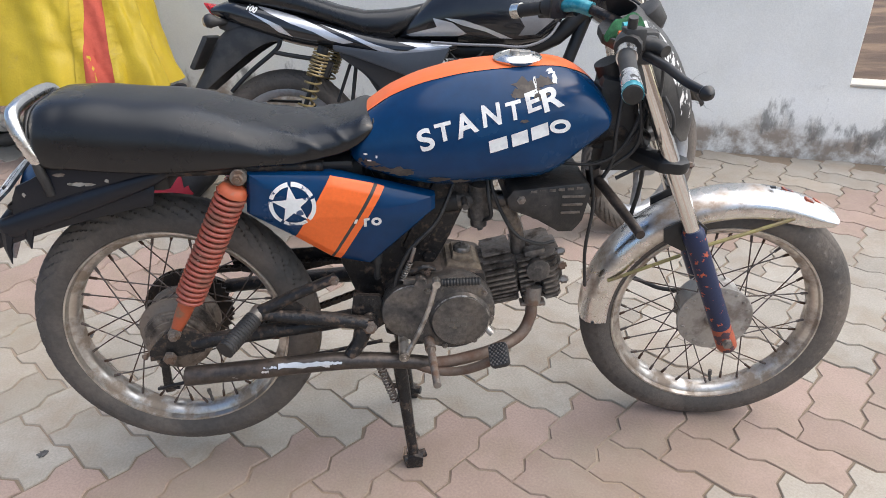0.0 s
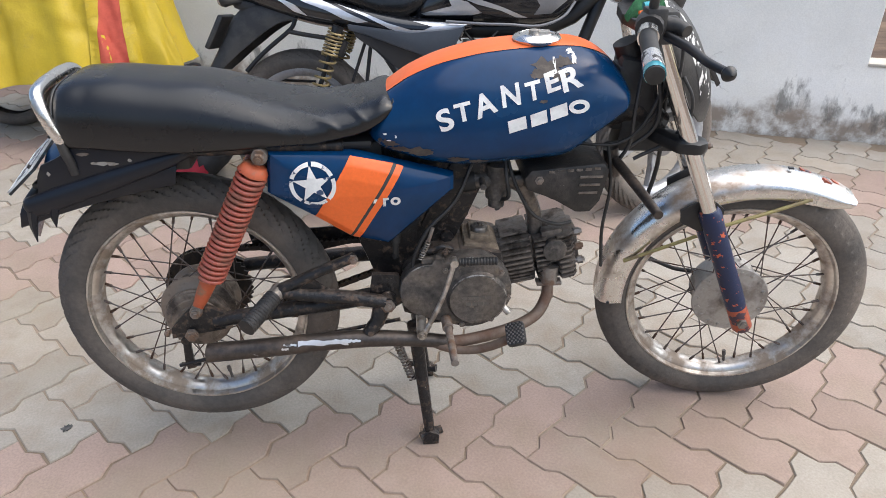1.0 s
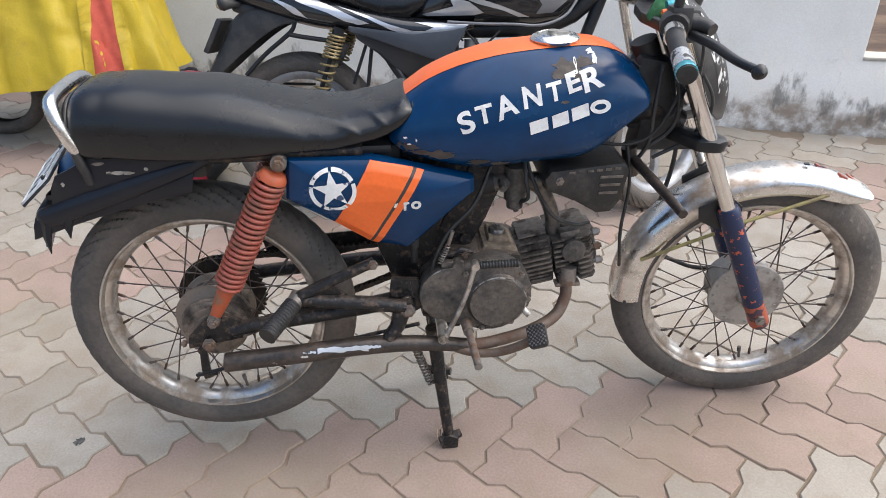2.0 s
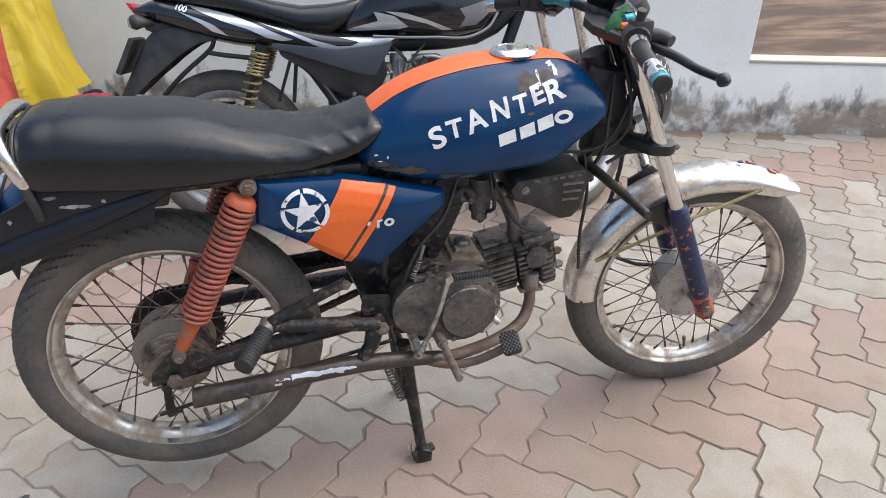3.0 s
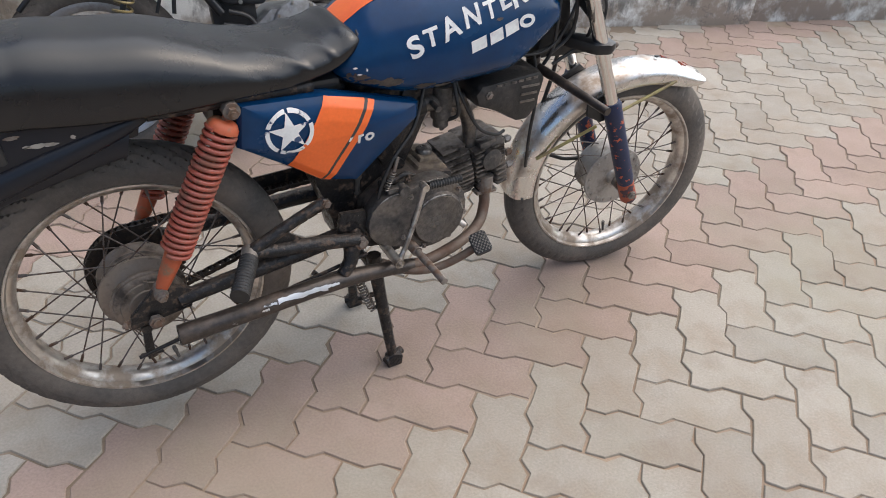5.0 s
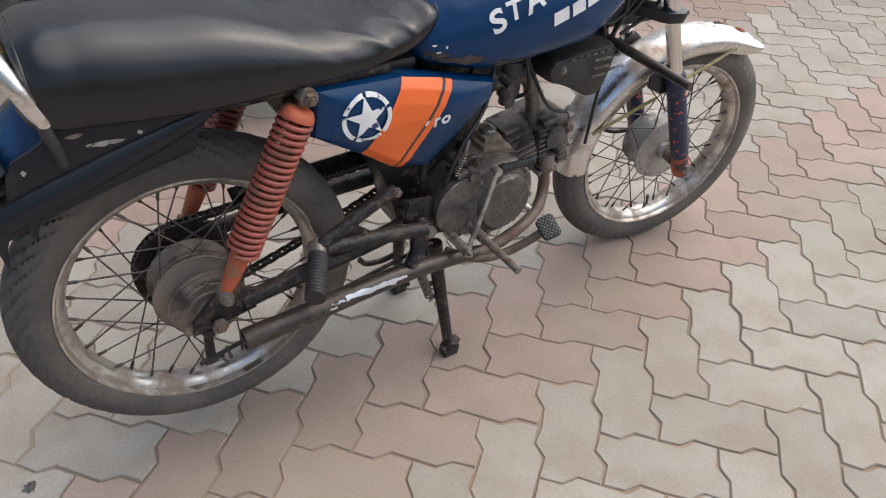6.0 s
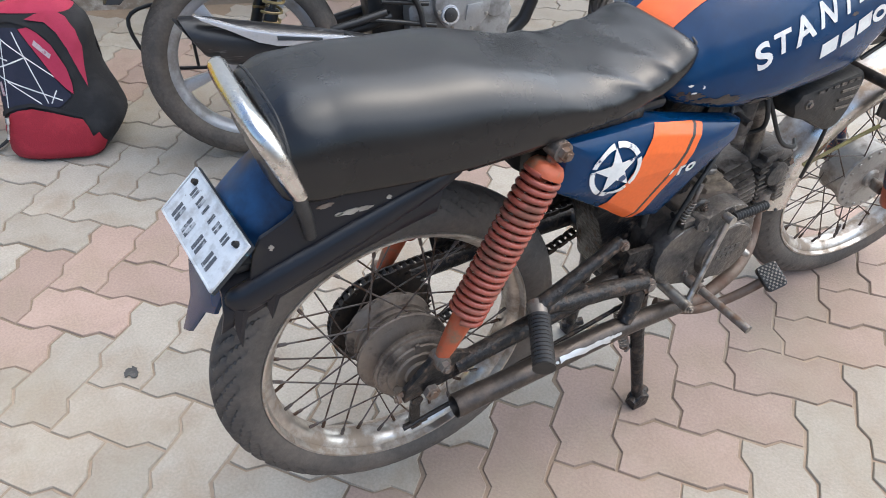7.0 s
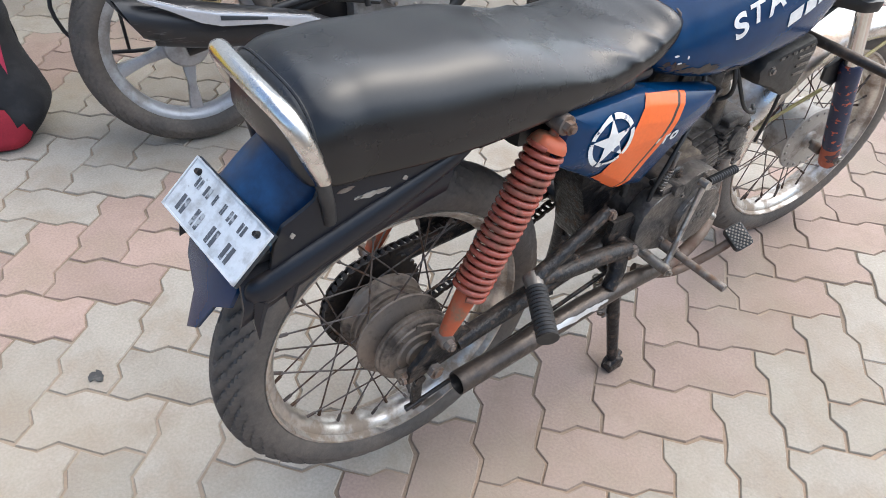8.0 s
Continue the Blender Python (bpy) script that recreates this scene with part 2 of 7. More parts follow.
    "bagblack": mat("black bag fabric", (0.010, 0.010, 0.012), 0.8, col2=(0.02, 0.02, 0.022), scale=12, bump=0.25, bump_scale=350),
    "droppings": mat("dark ground stain", (0.05, 0.05, 0.05), 0.95, col2=(0.09, 0.085, 0.08), scale=60),
}
for key, c1, c2 in (("light", (0.325, 0.300, 0.262), (0.280, 0.258, 0.222)), ("red", (0.315, 0.232, 0.198), (0.278, 0.205, 0.174))):
    for tail, kw in (("", {"objects": 0.13}), ("_far", {"islands": 0.13})):
        M["paver_" + key + tail] = mat("concrete paver " + key + tail, c1, 0.9, col2=c2, scale=7, lo=0.4, hi=0.65, grain=0.13, grain_scale=170,
                                       bump=0.25, bump_scale=150, col3=(0.27, 0.215, 0.165), scale3=4, lo3=0.52, hi3=0.78, **kw)


def ground_dirt(m):
    """Dusty and damp patches that run on over many pavers, by their place in the courtyard."""
    n, l = m.node_tree.nodes, m.node_tree.links
    b = n["Principled BSDF"]
    col = b.inputs["Base Color"].links[0].from_socket
    geo = n.new("ShaderNodeNewGeometry")
    for scale, lo, hi, amount, c in ((1.4, 0.50, 0.72, 0.55, (0.225, 0.165, 0.115)), (0.8, 0.52, 0.70, 0.45, (0.30, 0.285, 0.215)), (0.55, 0.40, 0.66, 0.30, (0.335, 0.262, 0.185)), (6.0, 0.55, 0.70, 0.40, (0.20, 0.15, 0.11))):
        t = n.new("ShaderNodeTexNoise")
        t.inputs["Scale"].default_value, t.inputs["Detail"].default_value, t.inputs["Roughness"].default_value = scale, 9.0, 0.68
        l.new(geo.outputs["Position"], t.inputs["Vector"])
        r = n.new("ShaderNodeMapRange")
        r.inputs["From Min"].default_value, r.inputs["From Max"].default_value, r.inputs["To Max"].default_value = lo, hi, amount
        l.new(t.outputs["Fac"], r.inputs["Value"])
        x = n.new("ShaderNodeMix")
        x.data_type = "RGBA"
        l.new(r.outputs[0], x.inputs[0]), l.new(col, x.inputs[6])
        x.inputs[7].default_value = (*c, 1)
        col = x.outputs[2]
    l.new(col, b.inputs["Base Color"])


for key in ("paver_light", "paver_red", "paver_light_far", "paver_red_far"):
    ground_dirt(M[key])


def dusted_top_lit(m, lo, hi, amount, colour):
    """Patchy dust settled on what faces upwards, with top light put into its colour."""
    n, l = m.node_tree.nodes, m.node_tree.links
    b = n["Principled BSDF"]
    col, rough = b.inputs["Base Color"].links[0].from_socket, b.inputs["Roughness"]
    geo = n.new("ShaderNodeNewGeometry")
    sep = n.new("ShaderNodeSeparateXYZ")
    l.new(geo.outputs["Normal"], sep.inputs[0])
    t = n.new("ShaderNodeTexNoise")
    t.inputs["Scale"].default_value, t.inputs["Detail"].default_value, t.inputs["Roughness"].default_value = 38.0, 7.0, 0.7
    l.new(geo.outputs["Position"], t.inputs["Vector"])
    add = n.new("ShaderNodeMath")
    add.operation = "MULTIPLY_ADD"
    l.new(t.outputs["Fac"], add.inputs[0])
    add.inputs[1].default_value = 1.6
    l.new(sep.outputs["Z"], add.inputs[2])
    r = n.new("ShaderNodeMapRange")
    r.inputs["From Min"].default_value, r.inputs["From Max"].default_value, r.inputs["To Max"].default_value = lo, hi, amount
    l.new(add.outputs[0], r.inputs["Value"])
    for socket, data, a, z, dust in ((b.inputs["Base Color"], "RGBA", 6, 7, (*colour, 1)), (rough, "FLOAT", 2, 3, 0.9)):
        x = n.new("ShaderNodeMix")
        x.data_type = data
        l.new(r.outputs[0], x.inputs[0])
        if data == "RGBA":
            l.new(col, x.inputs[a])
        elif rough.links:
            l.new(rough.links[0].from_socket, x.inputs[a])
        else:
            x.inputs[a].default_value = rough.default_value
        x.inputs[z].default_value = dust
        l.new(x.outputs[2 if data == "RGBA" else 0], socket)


# Each material's share of dust and painted light from above.
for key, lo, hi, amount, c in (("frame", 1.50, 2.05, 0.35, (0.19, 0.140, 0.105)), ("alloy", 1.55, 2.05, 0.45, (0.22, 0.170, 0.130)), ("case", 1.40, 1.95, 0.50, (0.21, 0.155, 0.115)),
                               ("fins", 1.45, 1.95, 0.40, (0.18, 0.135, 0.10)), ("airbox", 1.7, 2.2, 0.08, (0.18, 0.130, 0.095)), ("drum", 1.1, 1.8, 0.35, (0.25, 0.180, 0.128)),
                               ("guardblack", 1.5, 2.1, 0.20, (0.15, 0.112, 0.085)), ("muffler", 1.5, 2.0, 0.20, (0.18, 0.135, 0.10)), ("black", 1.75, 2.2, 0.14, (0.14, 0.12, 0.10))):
    dusted_top_lit(M[key], lo, hi, amount, c)


def wall_material():
    """Whitewash, with damp brown and black stains that climb unevenly from the ground, and hairline cracks."""
    m = mat("stained whitewash", (0.80, 0.80, 0.765), 0.9, col2=(0.71, 0.71, 0.68), scale=2.0, lo=0.42, hi=0.7, bump=0.22, bump_scale=38, col3=(0.80, 0.81, 0.81), scale3=0.9)
    n, l = m.node_tree.nodes, m.node_tree.links
    b = n["Principled BSDF"]
    base = b.inputs["Base Color"].links[0].from_socket
    geo = n.new("ShaderNodeNewGeometry")
    sep = n.new("ShaderNodeSeparateXYZ")
    l.new(geo.outputs["Position"], sep.inputs[0])

    def noise(scale, detail, stretch=(1, 1, 1)):
        mp = n.new("ShaderNodeMapping")
        mp.inputs["Scale"].default_value = stretch
        l.new(geo.outputs["Position"], mp.inputs[0])
        t = n.new("ShaderNodeTexNoise")
        t.inputs["Scale"].default_value, t.inputs["Detail"].default_value, t.inputs["Roughness"].default_value = scale, detail, 0.65
        l.new(mp.outputs[0], t.inputs["Vector"])
        return t.outputs["Fac"]

    def math_(op, a, c):
        k = n.new("ShaderNodeMath")
        k.operation = op
        for sock, v in ((k.inputs[0], a), (k.inputs[1], c)):
            if isinstance(v, (int, float)):
                sock.default_value = v
            else:
                l.new(v, sock)
        return k.outputs[0]

    def smooth(v, a, z):
        r = n.new("ShaderNodeMapRange")
        r.interpolation_type = "SMOOTHSTEP"
        r.inputs["From Min"].default_value, r.inputs["From Max"].default_value = a, z
        l.new(v, r.inputs["Value"])
        return r.outputs[0]

    def over(fac, below, colour):
        x = n.new("ShaderNodeMix")
        x.data_type = "RGBA"
        l.new(fac, x.inputs[0]), l.new(below, x.inputs[6])
        x.inputs[7].default_value = (*colour, 1)
        return x.outputs[2]

    z = sep.outputs["Z"]
    rise = math_("SUBTRACT", math_("MULTIPLY", noise(2.6, 6), 0.46), math_("ADD", z, 0.085))
    base = over(math_("MULTIPLY", math_("MULTIPLY", smooth(rise, -0.03, 0.06), smooth(noise(8.0, 8), 0.30, 0.56)), 0.9), base, (0.25, 0.195, 0.15))
    spots = math_("SUBTRACT", noise(7.0, 9, (1, 1, 0.40)), math_("MULTIPLY", math_("ABSOLUTE", math_("SUBTRACT", z, 0.15), 0), 1.1))
    base = over(math_("MULTIPLY", smooth(spots, 0.475, 0.585), 0.75), base, (0.12, 0.118, 0.11))
    high = noise(1.3, 9)
    base = over(math_("MULTIPLY", smooth(high, 0.60, 0.72), 0.25), base, (0.30, 0.30, 0.30))
    v = n.new("ShaderNodeTexVoronoi")
    v.feature = "DISTANCE_TO_EDGE"
    v.inputs["Scale"].default_value = 2.3
    warp = n.new("ShaderNodeVectorMath")
    warp.operation = "MULTIPLY_ADD"
    tn = n.new("ShaderNodeTexNoise")
    tn.inputs["Scale"].default_value, tn.inputs["Detail"].default_value = 4.0, 5.0
    l.new(geo.outputs["Position"], tn.inputs["Vector"])
    warp.inputs[1].default_value = (0.35, 0.35, 0.35)
    l.new(tn.outputs["Color"], warp.inputs[0]), l.new(geo.outputs["Position"], warp.inputs[2])
    l.new(warp.outputs[0], v.inputs["Vector"])
    crack = math_("MULTIPLY", math_("SUBTRACT", 1.0, smooth(v.outputs["Distance"], 0.0, 0.008)), smooth(math_("SUBTRACT", 0.42, z), 0.0, 0.1))
    base = over(math_("MULTIPLY", math_("MULTIPLY", crack, smooth(noise(1.7, 3), 0.48, 0.60)), 0.5), base, (0.12, 0.11, 0.10))
    l.new(base, b.inputs["Base Color"])
    return m


M["wall"] = wall_material()
M["soil"] = mat("bare earth", (0.070, 0.043, 0.027), 0.95, col2=(0.20, 0.130, 0.080), scale=2.6, lo=0.44, hi=0.62, bump=0.8, bump_scale=30,
                col3=(0.045, 0.03, 0.022), scale3=0.45, lo3=0.5, hi3=0.62, stretch=(0.35, 1, 1))


# ---- mesh helpers ----
def part(name, bm, material, parent=None, label="", sharp=46.0, smooth=True):
    me = bpy.data.meshes.new(name)
    bmesh.ops.recalc_face_normals(bm, faces=bm.faces)
    bm.to_mesh(me)
    bm.free()
    if smooth:
        me.polygons.foreach_set("use_smooth", [True] * len(me.polygons))
        me.set_sharp_from_angle(angle=radians(sharp))
    me.materials.append(material)
    ob = new(name, me)
    if parent:
        ob.parent = parent
    return tagged(ob, label)


def thing(name, label, category, group="", at=(0, 0, 0)):
    ob = new(name)
    ob.empty_display_size = 0.1
    ob.location = at
    return tagged(ob, label, category, group)


def joined(*meshes):
    """One bmesh out of several."""
    bm = meshes[0]
    for other in meshes[1:]:
        me = bpy.data.meshes.new("join")
        other.to_mesh(me)
        other.free()
        bm.from_mesh(me)
        bpy.data.meshes.remove(me)
    return bm


def moved(bm, m):
    bmesh.ops.transform(bm, matrix=m, verts=bm.verts)
    return bm


def from_rings(rings, closed=True, caps=True, loop=False):
    """Skin over rings of equal length. closed: the ring closes; loop: the last ring meets the first."""
    bm = bmesh.new()
    vs = [[bm.verts.new(p) for p in r] for r in rings]
    n = len(rings[0])
    for k in range(len(vs) if loop else len(vs) - 1):
        a, b = vs[k], vs[(k + 1) % len(vs)]
        for i in range(n if closed else n - 1):
            j = (i + 1) % n
            bm.faces.new((a[i], a[j], b[j], b[i]))
    if caps and closed and not loop:
        bm.faces.new(vs[0][::-1])
        bm.faces.new(vs[-1])
    return bm


def smooth_path(points, steps=6):
    """Catmull-Rom through the points."""
    p = [Vector(q) for q in points]
    p = [2 * p[0] - p[1], *p, 2 * p[-1] - p[-2]]
    out = []
    for i in range(1, len(p) - 2):
        for s in range(steps):
            t = s / steps
            a, b, c, d = p[i - 1], p[i], p[i + 1], p[i + 2]
            out.append(0.5 * (2 * b + (c - a) * t + (2 * a - 5 * b + 4 * c - d) * t * t + (3 * b - a - 3 * c + d) * t ** 3))
    return out + [p[-2]]


def tube(points, r, sides=12, steps=0, flat=1.0, up=(0, 0, 1)):
    """A tube along points; r a radius or one for each given point; flat squeezes it along up."""
    pts = smooth_path(points, steps) if steps else [Vector(q) for q in points]
    radii = r if isinstance(r, (list, tuple)) else [r] * len(points)
    rad = [float(np.interp(i / (len(pts) - 1), np.linspace(0, 1, len(radii)), radii)) for i in range(len(pts))]
    rings, side = [], None
    for i, p in enumerate(pts):
        d = (pts[min(i + 1, len(pts) - 1)] - pts[max(i - 1, 0)]).normalized()
        if side is None:
            ref = Vector(up) if abs(d.dot(Vector(up))) < 0.95 else Vector((1, 0, 0))
            side = d.cross(ref).normalized()
        side = (side - d * side.dot(d)).normalized()
        high = side.cross(d)
        rings.append([p + rad[i] * (math.cos(a) * side + flat * math.sin(a) * high) for a in (2 * math.pi * k / sides for k in range(sides))])
    return from_rings(rings)


def lathe(profile, sides=48, axis="y", closed=False):
    """profile of (radius, along) turned round the axis."""
    rings = []
    for k in range(sides):
        a = 2 * math.pi * k / sides
        c, s = math.cos(a), math.sin(a)
        rings.append([{"y": (r * c, h, r * s), "x": (h, r * c, r * s), "z": (r * c, r * s, h)}[axis] for r, h in profile])
    return from_rings(rings, closed=closed, caps=False, loop=True)


def rod(a, b, r, sides=12):
    return tube([a, b], r, sides)


def bolt(at, r=0.008, h=0.006, axis=(0, -1, 0)):
    at, axis = Vector(at), Vector(axis).normalized()
    return joined(tube([at, at + axis * h], r, 6), tube([at + axis * h, at + axis * (h + 0.004)], r * 0.55, 8))


def slab(outline, y0, y1, bevel=0.003, axis="y"):
    """An outline in the x-z plane (or x-y for axis z) drawn out from y0 to y1, with bevelled edges."""
    bm = bmesh.new()
    put = (lambda p, v: (p[0], v, p[1])) if axis == "y" else ((lambda p, v: (p[0], p[1], v)) if axis == "z" else (lambda p, v: (v, p[0], p[1])))
    a = [bm.verts.new(put(p, y0)) for p in outline]
    b = [bm.verts.new(put(p, y1)) for p in outline]
    bm.faces.new(a[::-1]), bm.faces.new(b)
    for i in range(len(a)):
        j = (i + 1) % len(a)
        bm.faces.new((a[i], a[j], b[j], b[i]))
    bmesh.ops.recalc_face_normals(bm, faces=bm.faces)
    if bevel:
        bmesh.ops.bevel(bm, geom=list(bm.edges), offset=bevel, segments=2, affect="EDGES", profile=0.6)
    return bm


def block(x0, x1, y0, y1, z0, z1, bevel=0.004):
    return slab([(x0, z0), (x1, z0), (x1, z1), (x0, z1)], y0, y1, bevel)


def disc_outline(cx, cz, r, n=24, start=0.0, end=360.0):
    return [(cx + r * math.cos(radians(start + (end - start) * k / n)), cz + r * math.sin(radians(start + (end - start) * k / n))) for k in range(n if end - start == 360 else n + 1)]


def superring(x, half, zb, zt, power=3.0, n=28, low=1.0):
    """A rounded-box ring across the x axis; low narrows its lower half."""
    zc, h = (zb + zt) / 2, (zt - zb) / 2
    out = []
    for k in range(n):
        a = 2 * math.pi * k / n
        c, s = math.cos(a), math.sin(a)
        y = half * math.copysign(abs(c) ** (2 / power), c)
        z = zc + h * math.copysign(abs(s) ** (2 / power), s)
        if s < 0:
            y *= 1 + (low - 1) * -s
        out.append((x, y, z))
    return out


def helix(a, b, radius, wire, turns, sides=8, per=18, close_ends=0.0):
    """A coil spring from a to b."""
    a, b = Vector(a), Vector(b)
    d = (b - a)
    length = d.length
    d.normalize()
    u = d.orthogonal().normalized()
    v = d.cross(u)
    n = int(turns * per)
    return tube([a + d * length * (i / n) + radius * (math.cos(2 * math.pi * i / per) * u + math.sin(2 * math.pi * i / per) * v) for i in range(n + 1)], wire, sides)


def drape(bm, target, way, lift=0.0012, longest=0.012):
    """Lays a flat mesh on the target mesh (a bvh) along way."""
    for _ in range(6):
        far = [e for e in bm.edges if e.calc_length() > longest]
        if not far:
            break
        bmesh.ops.triangulate(bm, faces=[f for f in bm.faces if len(f.verts) > 4])
        bmesh.ops.subdivide_edges(bm, edges=[e for e in bm.edges if e.calc_length() > longest], cuts=1)
        bmesh.ops.triangulate(bm, faces=[f for f in bm.faces if len(f.verts) > 4])
    way = Vector(way).normalized()
    gone = []
    for v in bm.verts:
        hit, normal, _, _ = target.ray_cast(v.co - way * 0.5, way)
        if hit is None:
            gone.append(v)
        else:
            v.co = hit - way * lift
    bmesh.ops.delete(bm, geom=gone, context="VERTS")
    return bm


def flat(outline, y=0.0):
    bm = bmesh.new()
    bm.faces.new([bm.verts.new((p[0], y, p[1])) for p in outline])
    return bm


def letters(text, size, bold=0.0):
    """Built-in font as a flat bmesh in the x-z plane, from the origin rightwards."""
    c = bpy.data.curves.new("text", "FONT")
    c.body, c.size, c.offset = text, size, bold
    ob = new("text", c)
    me = ob.evaluated_get(bpy.context.evaluated_depsgraph_get()).to_mesh()
    bm = bmesh.new()
    bm.from_mesh(me)
    ob.to_mesh_clear()
    bpy.data.objects.remove(ob)
    bpy.data.curves.remove(c)
    for v in bm.verts:
        v.co = Vector((v.co.x, 0, v.co.y))
    return bm


# ---- ground and walls ----
def sheet(x0, x1, y0, y1, z, nx=1, ny=1):
    bm = bmesh.new()
    bmesh.ops.create_grid(bm, x_segments=nx, y_segments=ny, size=0.5)
    return moved(bm, Matrix.Translation(((x0 + x1) / 2, (y0 + y1) / 2, z)) @ Matrix.Diagonal((x1 - x0, y1 - y0, 1, 1)))


ground = tagged(part("ground", sheet(-300, 300, -300, 300, -0.03), M["soil"], None, "bare brown earth reaching away behind the wall"), category="ground", kind="structure")

# The wall runs slantwise behind the bikes: WX gives the world place of a point s along it and d behind its face.
WALL_AT, WALL_WAY = Vector((3.0, 1.53, 0)), Vector((1, -0.334, 0)).normalized()
WALL_BACK = Vector((-WALL_WAY.y, WALL_WAY.x, 0))
WALL_TURN = Matrix.Translation(WALL_AT) @ Matrix((WALL_WAY, WALL_BACK, (0, 0, 1))).transposed().to_4x4()
S_EDGE, S_CORNER, SILL_Z = -0.455, 0.50, 0.375


def wall_piece(name, s0, s1, d0, d1, z0, z1, material, label, category="wall"):
    return tagged(part(name, moved(slab([(s0, z0), (s1, z0), (s1, z1), (s0, z1)], d0, d1, 0.006), WALL_TURN), material, None, label), category=category, kind="structure")


outline = [(-7.0, -0.05), (S_CORNER, -0.05), (S_CORNER, SILL_Z - 0.02), (S_EDGE, SILL_Z - 0.02), (S_EDGE, 2.7), (-7.0, 2.7)]
tagged(part("wall_north", moved(slab(outline, 0.0, 0.11, 0.006), WALL_TURN), M["wall"], None, "whitewashed plaster wall, stained near the ground, low at one end"), category="wall", kind="structure")
wall_piece("wall_low_far", S_CORNER - 0.02, 6.5, 0.050, 0.20, -0.05, SILL_Z + 0.25, M["wall"], "low whitewashed wall standing further back")
wall_piece("sill", S_EDGE - 0.002, S_CORNER + 0.005, -0.006, 0.112, SILL_Z - 0.019, SILL_Z - 0.004, M["sill"], "cream plaster sill on the low wall", "sill")



# ---- wheels ----
def tyre_mesh(R, bead, half, cuts, pattern):
    """A tyre round the y axis with moulded tread: pattern "bars" for slanting bars, "ribs" for ribs with shoulder notches."""
    a = (R - bead) / 1.64
    rc = R - a
    n, m = cuts * 8, 41
    rings = []
    for k in range(n):
        t = 2 * math.pi * k / n
        ring = []
        for i in range(m):
            u = -1 + 2 * i / (m - 1)
            p = radians(130) * u
            r, y, q = rc + a * math.cos(p), half * math.sin(p), abs(u)
            if pattern == "bars":
                bar_at = (cuts * t / (2 * math.pi) + 5.2 * q + (0.5 if u > 0 else 0)) % 1
                if (0.06 < q < 0.60 and bar_at < 0.37) or (0.30 < q < 0.34 and bar_at < 0.7):
                    r -= 0.0068 * (1 if q < 0.5 else 0.6)
            else:
                if 0.13 < q < 0.19 or 0.30 < q < 0.35 or (0.42 < q < 0.56 and (cuts * t / (2 * math.pi)) % 1 < 0.34):
                    r -= 0.0042
            if 0.80 < q < 0.84:
                r += 0.0012
            ring.append((r * math.cos(t), y, r * math.sin(t)))
        for at, y in ((0, -half * 0.42), (len(ring) + 1, half * 0.42)):
            ring.insert(at, ((bead - 0.005) * math.cos(t), y, (bead - 0.005) * math.sin(t)))
        rings.append(ring)
    return from_rings(rings, closed=False, caps=False, loop=True)


RIM_SECTION = [(.2395, -.025), (.2395, -.021), (.229, -.018), (.222, -.010), (.222, .010), (.229, .018), (.2395, .021), (.2395, .025),
               (.233, .0255), (.224, .021), (.2165, .012), (.2150, 0), (.2165, -.012), (.224, -.021), (.233, -.0255)]


def spoked_wheel(parent, m, R, half, cuts, pattern, flange_r, flange_y, hub, hub_mat):
    """A spoked wheel round its own y axis, laid into the bike by m."""
    wheel = part("wheel", lathe(RIM_SECTION, 96, closed=True), M["rim"], parent, "pitted chrome wheel rim with wire spokes")
    wheel.matrix_basis = m
    for side in (-1, 1):
        edge = half * 0.84
        lip = [(0.2320, 0.0250), (0.2340, half * 0.76), (0.2355, edge + 0.0022), (0.2392, edge + 0.0022), (0.2405, edge - 0.001), (0.2405, half * 0.72), (0.2355, 0.0240)]
        part("rim_lip", lathe([(r, side * y) for r, y in lip], 96, closed=True), M["rim"], wheel)
    part("tyre", tyre_mesh(R, 0.236, half, cuts, pattern), M["rubber"], wheel, "worn dusty black tyre")
    part("hub", hub, hub_mat, wheel)
    kinds = []
    for side in (-1, 1):
        for lean in (-1, 1):
            b = radians(44) * lean
            inner = Vector((flange_r * math.cos(b), side * (flange_y + 0.002 * lean), flange_r * math.sin(b)))
            outer = Vector((0.2155, side * 0.006, 0))
            seat_ = outer + (inner - outer).normalized() * 0.016
            bm = joined(rod(inner, outer, 0.00155, 6), rod(outer, seat_, 0.0031, 6))
            me = bpy.data.meshes.new("spoke")
            bm.to_mesh(me)
            bm.free()
            me.materials.append(M["spoke"])
            kinds.append(me)
    for k in range(36):
        ob = new("spoke", kinds[(k % 2) * 2 + (k // 2) % 2])
        ob.parent = wheel
        ob.matrix_basis = Matrix.Rotation(radians(10 * k + 3), 4, "Y")
    a = radians(100)
    stem = Vector((-math.cos(a), 0, -math.sin(a)))
    part("valve", joined(rod(stem * 0.222, stem * 0.190, 0.0035, 8), rod(stem * 0.196, stem * 0.183, 0.0048, 8)), M["rubber"], wheel)
    return wheel


# ---- the blue motorcycle ----
bike = thing("motorcycle", "old blue and orange motorcycle propped on its centre stand", "motorcycle")
REAR, FRONT = Vector((0.0, 0.005, 0.339)), Vector((1.222, 0.005, 0.305))
RAKE = Vector((-0.407, 0, 0.914))
STEER = Matrix.Rotation(radians(-8.0), 4, RAKE)
FM = Matrix.Translation(FRONT) @ STEER
FW = Matrix.Translation((1.219, 0.011, 0.3075)) @ Matrix.Rotation(radians(-9.0), 4, RAKE) @ Matrix.Rotation(radians(-2.4), 4, "X")  # the front wheel leans a little in its fork


def piece(name, bm, material, label="", parent=None, sharp=46.0):
    return part(name, bm, M[material], parent or bike, label, sharp)


